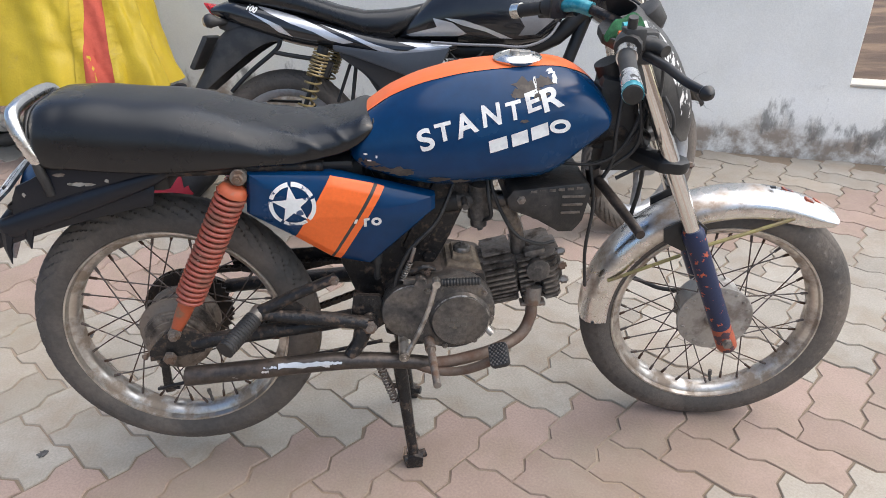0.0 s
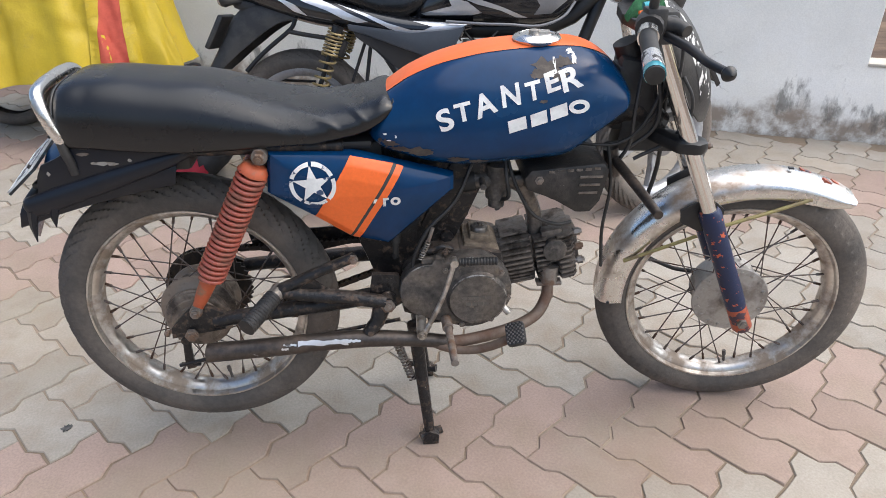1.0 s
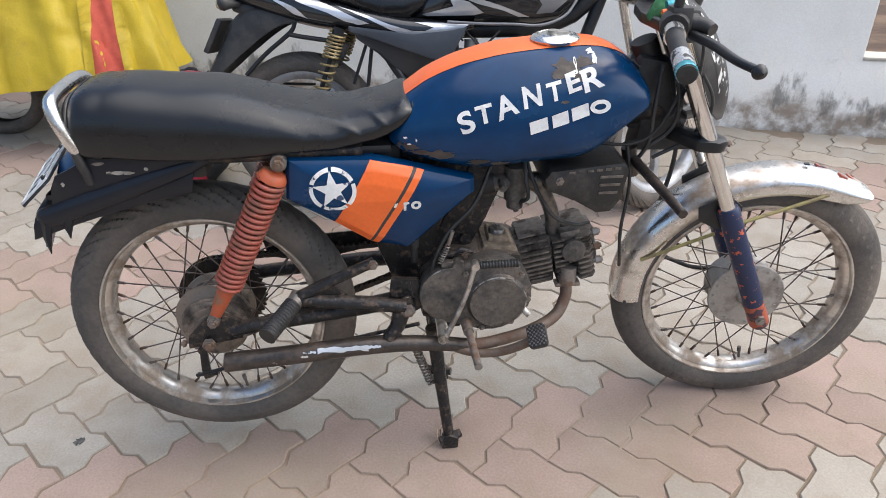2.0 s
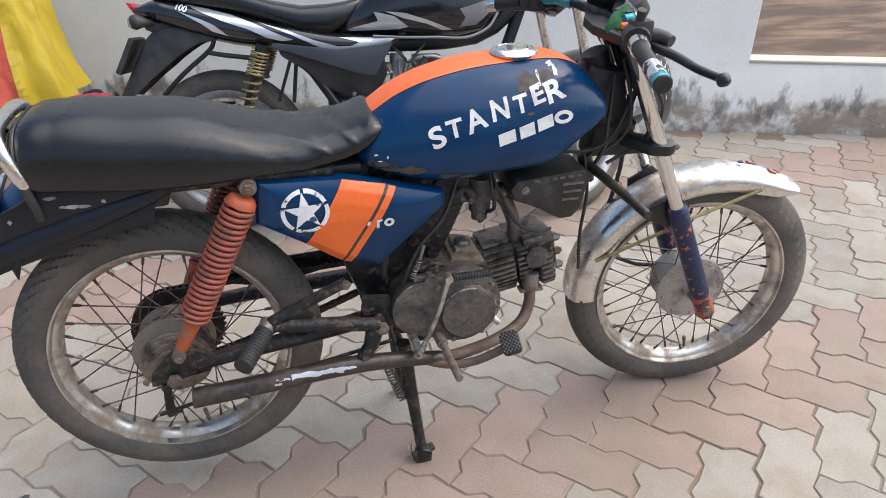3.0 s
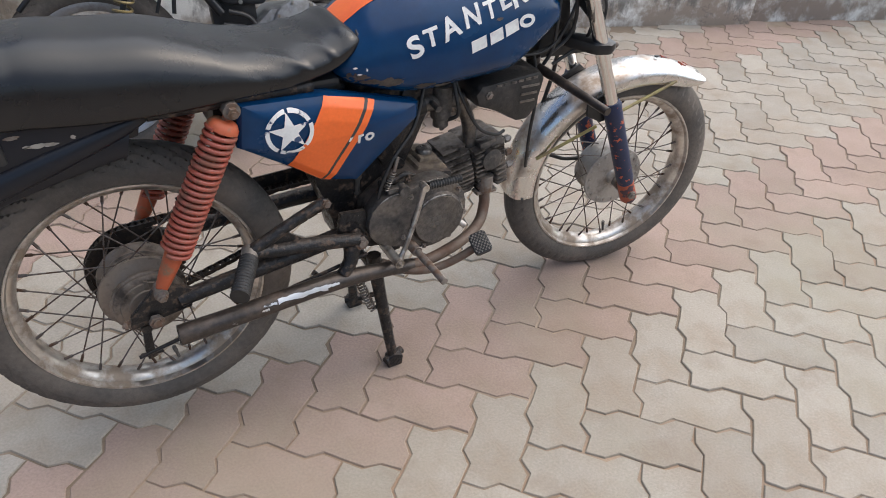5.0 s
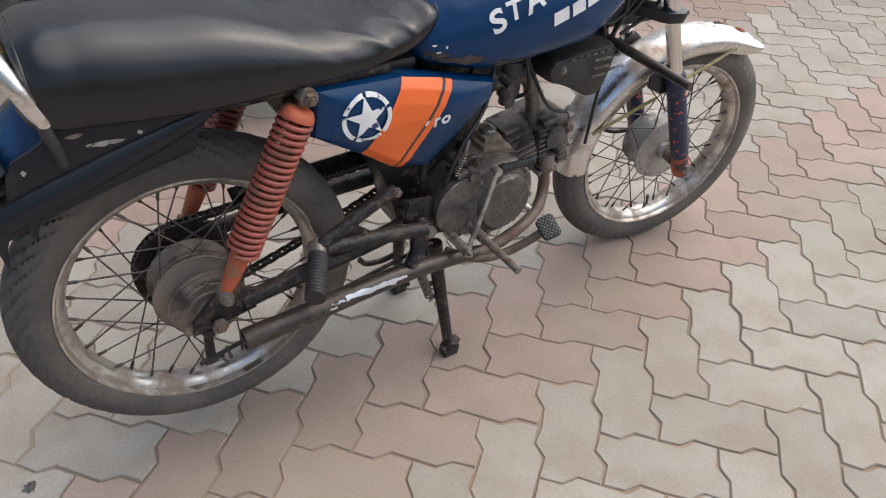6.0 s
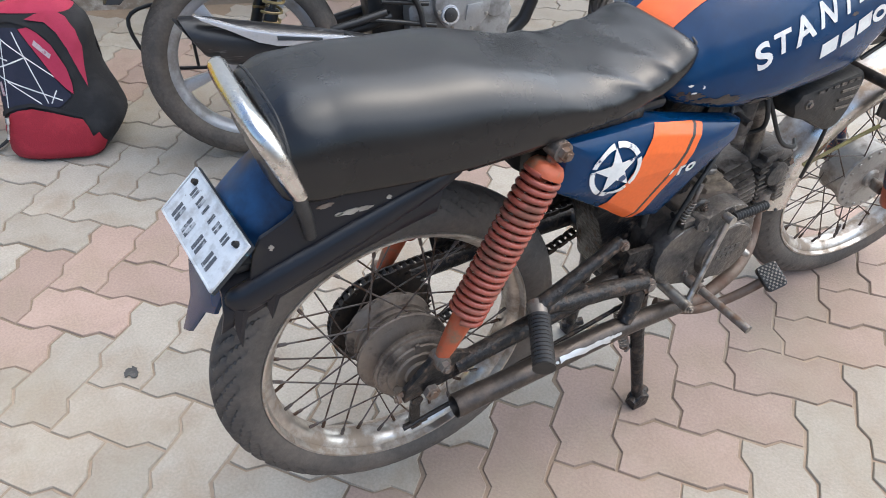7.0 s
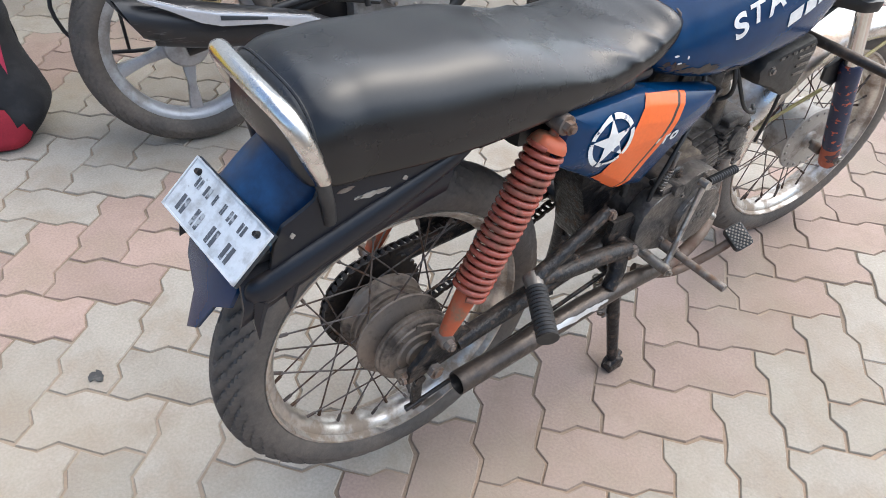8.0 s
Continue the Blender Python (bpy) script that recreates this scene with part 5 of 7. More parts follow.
def leg(s0, s1, y):
    return RAKE * s0 + Vector((0, y, 0)), RAKE * s1 + Vector((0, y, 0))


for y in (-0.092, 0.092):
    fork = front("fork_leg", rod(*leg(0.22, 0.715, y), 0.0165, 24), "forkchrome", "chrome fork tube over a chipped blue slider")
    part("slider", moved(tube([RAKE * s + Vector((0, y, 0)) for s in (0.03, 0.05, 0.26, 0.295, 0.305)], [0.0205, 0.0225, 0.0225, 0.0235, 0.0190], 18), FM), M["forkblue"], fork)
    part("slider_end", moved(tube([RAKE * s + Vector((0, y, 0)) for s in (-0.033, -0.026, 0.0, 0.035)], [0.0185, 0.0225, 0.0225, 0.0215], 18), FM), M["forkend"], fork, "orange slider end showing through chipped paint")
    part("bracket", moved(joined(slab([(-0.175, 0.265), (-0.120, 0.300), (-0.085, 0.270), (-0.085, 0.225), (-0.130, 0.215), (-0.170, 0.235)], y * 0.78 - 0.004, y * 0.78 + 0.004, 0.002)), FM), M["black"], fork)
front("front_axle", joined(rod((0, -0.108, 0), (0, 0.108, 0), 0.0075), bolt((0, -0.112, 0), 0.012, 0.008), rod((-0.006, -0.070, -0.002), (-0.006, -0.045, -0.002), 0.013)), "steel")
yoke = front("lower_yoke", joined(slab([(-0.215, -0.112), (-0.178, -0.118), (-0.157, -0.106), (-0.157, -0.080), (-0.172, -0.062), (-0.230, -0.030), (-0.230, 0.030), (-0.172, 0.062), (-0.157, 0.080), (-0.157, 0.106), (-0.178, 0.118), (-0.215, 0.112), (-0.272, 0.035), (-0.272, -0.035)], 0.410, 0.436, 0.010, "z")), "black", "black lower fork yoke")
for y in (-0.092, 0.092):
    part("clamp_bolt", moved(bolt((-0.157, y * 1.02, 0.424), 0.007, 0.006, (1, 0, 0)), FM), M["steel"], yoke)
front("upper_yoke", slab([(-0.315, -0.112), (-0.272, -0.112), (-0.262, 0), (-0.272, 0.112), (-0.315, 0.112), (-0.345, 0.030), (-0.345, -0.030)], 0.640, 0.660, 0.005, "z"), "black")
front("steering_head", joined(rod(RAKE * 0.45 + Vector((-0.058, 0, 0)), RAKE * 0.655 + Vector((-0.058, 0, 0)), 0.026, 16), slab([(-0.345, 0.43), (-0.24, 0.43), (-0.28, 0.57), (-0.335, 0.58)], -0.045, 0.045, 0.012)), "plastic")
# headlamp cowl
COWL_Z = [0.440, 0.470, 0.506, 0.545, 0.590, 0.635, 0.680, 0.705]
COWL_X = [-0.142, -0.141, -0.145, -0.156, -0.177, -0.205, -0.247, -0.280]
COWL_W = [0.016, 0.048, 0.076, 0.096, 0.112, 0.116, 0.106, 0.092]
COWL_D = [0.015, 0.040, 0.066, 0.088, 0.100, 0.096, 0.070, 0.045]


def cowl_sheet(inset):
    rows = []
    for z in np.linspace(COWL_Z[0], COWL_Z[-1], 22):
        x, w, d = (curve_through(COWL_Z, t, z) for t in (COWL_X, COWL_W, COWL_D))
        rows.append([(x - inset - d * abs(u) ** 2.3, (w - inset) * u, z) for u in np.linspace(-1, 1, 25)])
    return rows


outer_, inner_ = cowl_sheet(0.0), cowl_sheet(0.003)
cowl = front("headlamp_cowl", from_rings([r + q[::-1] for r, q in zip(outer_, inner_)]), "plastic", "grey-black headlamp cowl with pale scribbles")
probe = from_rings([r + q[::-1] for r, q in zip(outer_, inner_)])
COWL_BVH = BVHTree.FromBMesh(probe)
probe.free()
edge = [(curve_through(COWL_Z, COWL_X, z), z) for z in np.linspace(0.500, 0.690, 20)]
mark = [(x - 0.010, z) for x, z in edge] + [(x - 0.034, z) for x, z in edge[::-1]]
part("scribble", moved(drape(moved(flat(mark), Matrix.Translation((0, -0.5, 0))), COWL_BVH, (0, 1, 0), 0.001, 0.01), FM), M["scribble"], cowl, "pale scribbles on the cowl's edge")
# front mudguard
GUARD_A = [53, 58, 65, 80, 95, 110, 125, 145, 170, 187]
GUARD_R = [0.345, 0.340, 0.334, 0.325, 0.319, 0.315, 0.313, 0.312, 0.312, 0.312]
GUARD_SKIRT = [0.020, 0.038, 0.045, 0.047, 0.048, 0.048, 0.049, 0.052, 0.056, 0.057]
rings = []
for a in np.linspace(53, 183, 48):
    R, skirt = curve_through(GUARD_A, GUARD_R, a), curve_through(GUARD_A, GUARD_SKIRT, a)
    prof = [(-0.052, R - skirt), (-0.0535, R - skirt * 0.62), (-0.0525, R - skirt * 0.46), (-0.047, R - skirt * 0.22), (-0.030, R - 0.002), (0, R + 0.002), (0.030, R - 0.002), (0.047, R - skirt * 0.22), (0.0525, R - skirt * 0.46), (0.0535, R - skirt * 0.62), (0.052, R - skirt)]
    prof += [(y * 0.955, r - 0.0025) for y, r in prof[::-1]]
    ca, sa = math.cos(radians(a)), math.sin(radians(a))
    rings.append([(r * ca, y, r * sa) for y, r in prof])
guard = part("front_mudguard", moved(from_rings(rings), FW), M["fender"], bike, "scratched silver front mudguard")
for y in (-0.055, 0.055):
    part("stay", moved(tube([(-0.082, y * 1.30, 0.210), (0.02, y * 1.10, 0.245), (0.108, y * 0.95, 0.277)], 0.0042, 8, 4), FW), M["stay"], guard)
    part("stay", moved(tube([(-0.120, y * 1.35, 0.190), (-0.19, y * 1.15, 0.148), (-0.264, y, 0.106)], 0.0042, 8, 4), FW), M["stay"], guard)
for k, (x0, z0) in enumerate(((0.150, 0.304), (0.172, 0.292), (0.110, 0.324))):
    r0 = curve_through(GUARD_A, GUARD_R, math.degrees(math.atan2(z0, x0)))
    part("paint_mark", moved(block(-0.010, 0.008 + 0.003 * k, -0.018 + 0.014 * k, -0.002 + 0.012 * k, r0 - 0.001, r0 + 0.0026, 0), FW @ Matrix.Rotation(math.atan2(x0, z0), 4, "Y")), M["forkend"], guard)
part("badge_mark", moved(joined(block(0.064, 0.074, -0.006, 0.002, 0.3240, 0.3275, 0)), FW), M["plateink"], guard)
part("hole", moved(joined(rod((-0.285, -0.0545, -0.012), (-0.285, -0.051, -0.012), 0.004, 8)), FW), M["plateink"], guard)
# side bar bolted to the frame
piece("side_bar", joined(tube([(0.888, -0.02, 0.678), (0.900, -0.15, 0.670), (0.908, -0.262, 0.663)], [0.0105, 0.0100, 0.0086], 14), rod((0.880, -0.03, 0.70), (0.892, -0.03, 0.64), 0.016)), "muffler", "steel stunt bar sticking out sideways")
# handlebar and controls
BAR = [(0.815, -0.388, 0.955), (0.832, -0.310, 0.968), (0.848, -0.245, 0.978), (0.880, -0.170, 0.986), (0.925, -0.100, 0.968), (0.945, -0.040, 0.958), (0.950, 0.025, 0.958), (0.920, 0.090, 0.970), (0.868, 0.150, 0.985), (0.815, 0.208, 0.972), (0.757, 0.275, 0.953)]
bar = piece("handlebar", tube(BAR, 0.0105, 12, 5), "frame", "bent steel handlebar")


def along(t):
    return smooth_path(BAR, 12)[int(round(t * 120))]


def span(a, b, n=9):
    return [along(a + (b - a) * i / (n - 1)) for i in range(n)]


part("grip", tube(span(0.0, 0.20), [0.0140, 0.0138, 0.0138, 0.0138, 0.0138, 0.0138, 0.0140, 0.0144, 0.0150], 16), M["grip"], bar, "black rubber grip")
part("foil_wrap", tube(span(-0.0, 0.075, 6), [0.0152, 0.0158, 0.0157, 0.0155, 0.0152, 0.0149], 14), M["foil"], bar, "torn silver wrap on the grip end")
part("teal_band", tube(span(0.0, 0.02, 3), [0.0158, 0.0164, 0.0160], 14), M["teal"], bar)
end_way = (along(0.0) - along(0.02)).normalized()
part("end_cap", tube([along(0.0) - end_way * 0.002, along(0.0) + end_way * 0.003, along(0.0) + end_way * 0.004], [0.0146, 0.0143, 0.0105], 18), M["grip"], bar)
part("chrome_ring", tube(span(0.175, 0.205, 4), 0.0172, 16), M["chrome"], bar)
part("flange", tube(span(0.205, 0.225, 4), [0.025, 0.027, 0.027, 0.023], 18), M["grip"], bar)
part("throttle_housing", joined(tube(span(0.225, 0.275, 4), [0.022, 0.024, 0.024, 0.020], 14), block(0.850, 0.885, -0.225, -0.195, 0.975, 1.012, 0.005), rod((0.862, -0.212, 1.00), (0.860, -0.222, 1.030), 0.008, 10)), M["plastic"], bar)
part("lever_perch", joined(tube([(0.872, -0.195, 0.984), (0.905, -0.215, 0.982), (0.915, -0.235, 0.978)], [0.014, 0.013, 0.010], 12, 3)), M["plastic"], bar)
part("brake_lever", joined(tube([(0.890, -0.215, 0.968), (0.910, -0.262, 0.960), (0.918, -0.318, 0.953), (0.929, -0.362, 0.950)], [0.0085, 0.0078, 0.0070, 0.0068], 10, 5), moved(lathe([(0.001, -0.012), (0.008, -0.009), (0.012, 0.0), (0.008, 0.009), (0.001, 0.012)], 14), Matrix.Translation((0.931, -0.370, 0.949)))), M["black"], bar, "black brake lever with ball end")
part("left_grip", tube(span(0.905, 1.0), [0.0160, 0.0145, 0.0145, 0.0145, 0.0145, 0.0145, 0.0145, 0.0148, 0.0150], 14), M["grip"], bar)
part("end_ring", tube(span(0.975, 1.0, 3), 0.0165, 14), M["chrome"], bar)
part("switch_gear", joined(tube(span(0.845, 0.90, 4), [0.021, 0.025, 0.025, 0.022], 12), block(0.815, 0.850, 0.165, 0.195, 0.955, 1.000, 0.006)), M["plastic"], bar)
part("teal_sleeve", tube(span(0.755, 0.84, 5), 0.0148, 14), M["teal"], bar, "shiny teal sleeve")
part("clutch_lever", tube([(0.865, 0.150, 0.972), (0.850, 0.22, 0.955), (0.82, 0.29, 0.940)], [0.008, 0.007, 0.006], 8, 4), M["black"], bar)
part("bar_clamp", joined(block(0.925, 0.970, -0.055, -0.025, 0.945, 0.975, 0.005), block(0.925, 0.970, 0.010, 0.040, 0.945, 0.975, 0.005)), M["black"], bar)
piece("speedometer", joined(moved(lathe([(0.001, 0.026), (0.036, 0.026), (0.042, 0.020), (0.040, -0.020), (0.025, -0.035), (0.001, -0.035)], 24, "z"), Matrix.Translation((0.965, 0.005, 0.985)) @ Matrix.Rotation(radians(-35), 4, "Y") @ Matrix.Diagonal((0.8, 0.8, 0.8, 1)))), "plastic")
piece("ignition_block", joined(block(0.905, 0.950, -0.115, -0.070, 0.925, 0.985, 0.010), rod((0.905, -0.10, 0.975), (0.90, -0.105, 1.005), 0.007, 8)), "plastic")
piece("head_plate", slab([(0.878, 0.865), (0.950, 0.875), (0.972, 0.775), (0.992, 0.738), (1.042, 0.702), (1.042, 0.684), (0.888, 0.690), (0.898, 0.75)], -0.030, 0.030, 0.010), "plastic", "black steering-head gusset under the tank's nose")
for x0, z0, bend in ((0.935, 0.90, 0.02), (0.955, 0.88, 0.045), (0.920, 0.87, -0.01)):
    piece("cable", tube([(x0, -0.045, z0), (x0 + bend, -0.060, z0 - 0.08), (x0 + bend, -0.055, z0 - 0.15), (x0 - 0.03, -0.045, z0 - 0.20)], 0.0042, 8, 5), "plastic")
# loose cloth on the bars
rings = []
for t in np.linspace(0, 1, 16):
    c = Vector((0.848 + 0.092 * t, -0.130 + 0.07 * t, 0.980 + 0.012 * math.sin(t * 3.1) + 0.005 * math.sin(t * 11)))
    r = 0.0165 * math.sin(math.pi * min(0.97, max(0.06, t))) ** 0.5
    rings.append([c + Vector((0.6 * r * math.cos(b) * (1 + 0.25 * math.sin(5 * b + 7 * t)), 0.3 * r * math.sin(b), r * math.sin(b) * (1 + 0.2 * math.sin(4 * b + 9 * t)))) for b in (2 * math.pi * k / 20 for k in range(20))])
piece("cloth", from_rings(rings), "green", "green rag wound round the handlebar")
# cables
for pts, r in (([(0.87, -0.20, 0.985), (0.915, -0.16, 0.985), (0.955, -0.09, 0.955), (0.965, -0.06, 0.86), (0.93, -0.06, 0.76), (0.88, -0.06, 0.72), (0.80, -0.05, 0.72)], 0.0033),
               ([(0.85, 0.17, 0.98), (0.94, 0.12, 1.01), (1.0, 0.03, 0.96), (0.98, -0.03, 0.82), (0.92, -0.05, 0.735), (0.86, -0.05, 0.715)], 0.0033),
               ([(0.90, -0.13, 0.98), (0.965, -0.10, 0.93), (0.975, -0.09, 0.84), (1.0, -0.06, 0.78)], 0.0033),
               ([(0.868, -0.045, 0.72), (0.880, -0.060, 0.63), (0.872, -0.065, 0.53), (0.885, -0.050, 0.43)], 0.0038),
               ([(1.0, 0.03, 0.80), (1.02, 0.06, 0.62), (1.00, 0.075, 0.42), (1.09, 0.075, 0.345), (1.17, 0.065, 0.33)], 0.0052),
               ([(0.60, -0.05, 0.70), (0.56, -0.085, 0.62), (0.50, -0.105, 0.56), (0.470, -0.105, 0.48), (0.495, -0.110, 0.452)], 0.0042),
               ([(0.985, -0.085, 0.86), (1.005, -0.095, 0.82), (1.01, -0.09, 0.77)], 0.0035)):
    piece("cable", tube(pts, r, 8, 6), "grip")
piece("clutch_cable_end", joined(rod((0.512, -0.108, 0.570), (0.503, -0.110, 0.540), 0.004, 8), helix((0.503, -0.110, 0.540), (0.486, -0.110, 0.500), 0.005, 0.0013, 8, 5, 10)), "steel")
part("tape", tube([(0.868, -0.150, 1.000), (0.884, -0.150, 1.002)], 0.0085, 12), M["teal"], bar, "teal tape")
part("tape", tube([(0.860, -0.156, 0.990), (0.872, -0.156, 0.992)], 0.0055, 12), M["orange"], bar, "orange tape")


# ---- the black motorcycle behind ----
bike2 = thing("motorcycle", "glossy black motorcycle with silver graphics, leaning on its side stand", "motorcycle")
bike2.matrix_basis = Matrix.Translation((0.05, 1.21, 0)) @ Matrix.Rotation(radians(-8), 4, "Z") @ Matrix.Rotation(radians(-11), 4, "X")


def piece2(name, bm, material, label="", parent=None, sharp=46.0):
    return part(name, bm, M[material], parent or bike2, label, sharp)


def cast_wheel(x, R, half, m=Matrix.Identity(4)):
    """A five-armed cast wheel with its tyre."""
    wheel = piece2("wheel", lathe([(.228, -.030), (.228, -.026), (.214, -.020), (.206, -.010), (.206, .010), (.214, .020), (.228, .026), (.228, .030), (.217, .031), (.203, .022), (.194, .012), (.194, -.012), (.203, -.022), (.217, -.031)], 80, closed=True), "alloywheel", "silver five-spoke cast wheel")
    wheel.matrix_basis = Matrix.Translation((x, 0, R)) @ m
    part("tyre", tyre_mesh(R, 0.224, half, 44, "bars"), M["rubber"], wheel, "black tyre with slanted tread")
    part("hub", lathe([(0.001, -0.045), (0.030, -0.045), (0.060, -0.040), (0.066, -0.030), (0.060, 0.030), (0.030, 0.045), (0.001, 0.045)], 36), M["alloywheel"], wheel)
    for k in range(5):
        arm = slab([(0.055, -0.020), (0.120, -0.012), (0.200, -0.019), (0.200, 0.019), (0.120, 0.012), (0.055, 0.020)], -0.013, 0.013, 0.004)
        part("arm", moved(arm, Matrix.Rotation(radians(72 * k + 20), 4, "Y")), M["alloywheel"], wheel)
    return wheel


cast_wheel(0.04, 0.292, 0.043)
STEER2 = Matrix.Translation((1.365, 0.02, 0)) @ Matrix.Rotation(radians(36), 4, "Z")
front2 = cast_wheel(0.0, 0.292, 0.038)
front2.matrix_basis = STEER2 @ Matrix.Translation((0, 0, 0.292))
part("hub_cover", moved(lathe([(0.001, -0.052), (0.055, -0.050), (0.072, -0.044), (0.074, -0.034)], 32), Matrix.Identity(4)), M["engine2"], front2)
for y in (-0.085, 0.085):
    leg2 = piece2("fork_leg", moved(rod((0.03, y, 0.27), (-0.19, y, 0.86), 0.017, 14), STEER2), "chrome")
    part("slider", moved(rod((0.035, y, 0.255), (-0.055, y, 0.49), 0.023, 14), STEER2), M["engine2"], leg2)
rings = []
for a in np.linspace(35, 165, 22):
    ca, sa = math.cos(radians(a)), math.sin(radians(a))
    prof = [(-0.055, 0.302), (-0.055, 0.318), (-0.035, 0.330), (0, 0.334), (0.035, 0.330), (0.055, 0.318), (0.055, 0.302)]
    prof += [(y * 0.94, r - 0.004) for y, r in prof[::-1]]
    rings.append([STEER2 @ Vector((r * ca, y, 0.292 + r * sa)) for y, r in prof])
piece2("front_mudguard", from_rings(rings), "gloss")
# tail body with graphics
TX = [-0.215, -0.16, -0.05, 0.10, 0.30, 0.46, 0.56, 0.67]
TT = [0.800, 0.820, 0.814, 0.786, 0.738, 0.708, 0.700, 0.694]
TB = [0.770, 0.748, 0.708, 0.668, 0.645, 0.622, 0.630, 0.664]
TW = [0.055, 0.085, 0.108, 0.122, 0.128, 0.128, 0.126, 0.118]
rings = []
for x in np.linspace(TX[0], TX[-1], 34):
    zb, zt, w = (curve_through(TX, t, x) for t in (TB, TT, TW))
    rings.append(superring(x, w, zb, zt, 2.6, 32))
tail2 = piece2("tail_body", from_rings(rings), "gloss", "gloss black tail with silver stripes", sharp=60)
probe = from_rings(rings)
TAIL_BVH = BVHTree.FromBMesh(probe)
probe.free()


def on_bike2(outline, bvh, lift=0.0012):
    return drape(moved(flat(outline), Matrix.Translation((0, -0.6, 0))), bvh, (0, 1, 0), lift, 0.012)


part("stripe", on_bike2([(-0.044, 0.806), (0.033, 0.789), (0.110, 0.768), (0.186, 0.738), (0.264, 0.702), (0.311, 0.684), (0.272, 0.680), (0.223, 0.692), (0.167, 0.719), (0.089, 0.745), (0.013, 0.777)], TAIL_BVH, 0.002), M["silver"], tail2, "silver swoosh")
part("stripe", on_bike2([(0.188, 0.746), (0.303, 0.711), (0.380, 0.681), (0.458, 0.660), (0.502, 0.660), (0.533, 0.672), (0.463, 0.689), (0.660, 0.684), (0.614, 0.658), (0.536, 0.638), (0.458, 0.639), (0.381, 0.664), (0.303, 0.701)], TAIL_BVH, 0.002), M["silver"], tail2)
part("stripe", on_bike2([(-0.066, 0.784), (0.010, 0.755), (0.052, 0.737), (0.095, 0.700), (0.046, 0.715), (0.009, 0.742)], TAIL_BVH, 0.002), M["silver"], tail2)
part("number", drape(moved(moved(letters("100", 0.028, 0.001), Matrix.Rotation(radians(20), 4, "Y")), Matrix.Translation((-0.076, -0.6, 0.792))), TAIL_BVH, (0, 1, 0), 0.002), M["white"], tail2, "the number 100 in white")
rings = []
for x, zt, zb, w in ((-0.15, 0.842, 0.815, 0.055), (-0.10, 0.866, 0.808, 0.085), (0.0, 0.868, 0.795, 0.104), (0.12, 0.848, 0.770, 0.112), (0.24, 0.812, 0.735, 0.114), (0.34, 0.795, 0.695, 0.114), (0.43, 0.800, 0.690, 0.108), (0.49, 0.808, 0.720, 0.092), (0.55, 0.822, 0.770, 0.065), (0.56, 0.818, 0.80, 0.05)):
    rings.append(superring(x, w, zb, zt, 3.2, 28))
piece2("seat", from_rings(rings), "seat", "stepped black seat", sharp=60)
rings = []
for x, zt, zb, w in ((0.465, 0.725, 0.695, 0.070), (0.51, 0.785, 0.690, 0.098), (0.58, 0.855, 0.685, 0.122), (0.68, 0.905, 0.682, 0.138), (0.78, 0.918, 0.680, 0.142), (0.88, 0.912, 0.676, 0.134), (0.96, 0.890, 0.690, 0.115), (1.02, 0.855, 0.740, 0.080), (1.04, 0.83, 0.78, 0.05)):
    rings.append(superring(x, w, zb, zt, 2.6, 32))
tank2 = piece2("fuel_tank", from_rings(rings), "gloss", "gloss black fuel tank with silver flashes", sharp=60)
probe = from_rings(rings)
TANK2_BVH = BVHTree.FromBMesh(probe)
probe.free()
part("flash", on_bike2([(0.585, 0.770), (0.599, 0.740), (0.490, 0.714), (0.505, 0.708), (0.669, 0.711), (0.703, 0.719), (0.653, 0.755)], TANK2_BVH, 0.002), M["silver"], tank2)
part("flash", on_bike2([(0.624, 0.770), (0.690, 0.764), (0.767, 0.741), (0.86, 0.705), (0.82, 0.706), (0.768, 0.727), (0.682, 0.748)], TANK2_BVH, 0.002), M["silver"], tank2)
part("flash", on_bike2([(0.88, 0.775), (0.97, 0.80), (1.00, 0.77), (0.94, 0.72), (0.88, 0.715), (0.90, 0.745)], TANK2_BVH), M["grey"], tank2)
part("trim", tube([(0.58, -0.128, 0.69), (0.70, -0.141, 0.684), (0.80, -0.142, 0.683), (0.90, -0.134, 0.680), (0.98, -0.112, 0.71), (1.02, -0.085, 0.76)], 0.005, 8, 4), M["grey"], tank2)
side_body = slab([(0.25, 0.665), (0.262, 0.632), (0.330, 0.588), (0.400, 0.515), (0.470, 0.482), (0.585, 0.480), (0.625, 0.56), (0.61, 0.66)], -0.126, -0.070, 0.012)
for v in side_body.verts:
    v.co.y += 0.45 * max(0.0, 0.60 - v.co.z)
side2 = piece2("side_panel", side_body, "satin", "dark grey side panel")
part("facet", slab([(0.236, 0.676), (0.242, 0.655), (0.300, 0.641), (0.420, 0.601), (0.530, 0.565), (0.585, 0.560), (0.648, 0.672), (0.60, 0.664), (0.46, 0.650)], -0.137, -0.112, 0.006), M["grey2"], side2)
part("lock", joined(bolt((0.505, -0.082, 0.494), 0.008, 0.004)), M["bright"], side2)
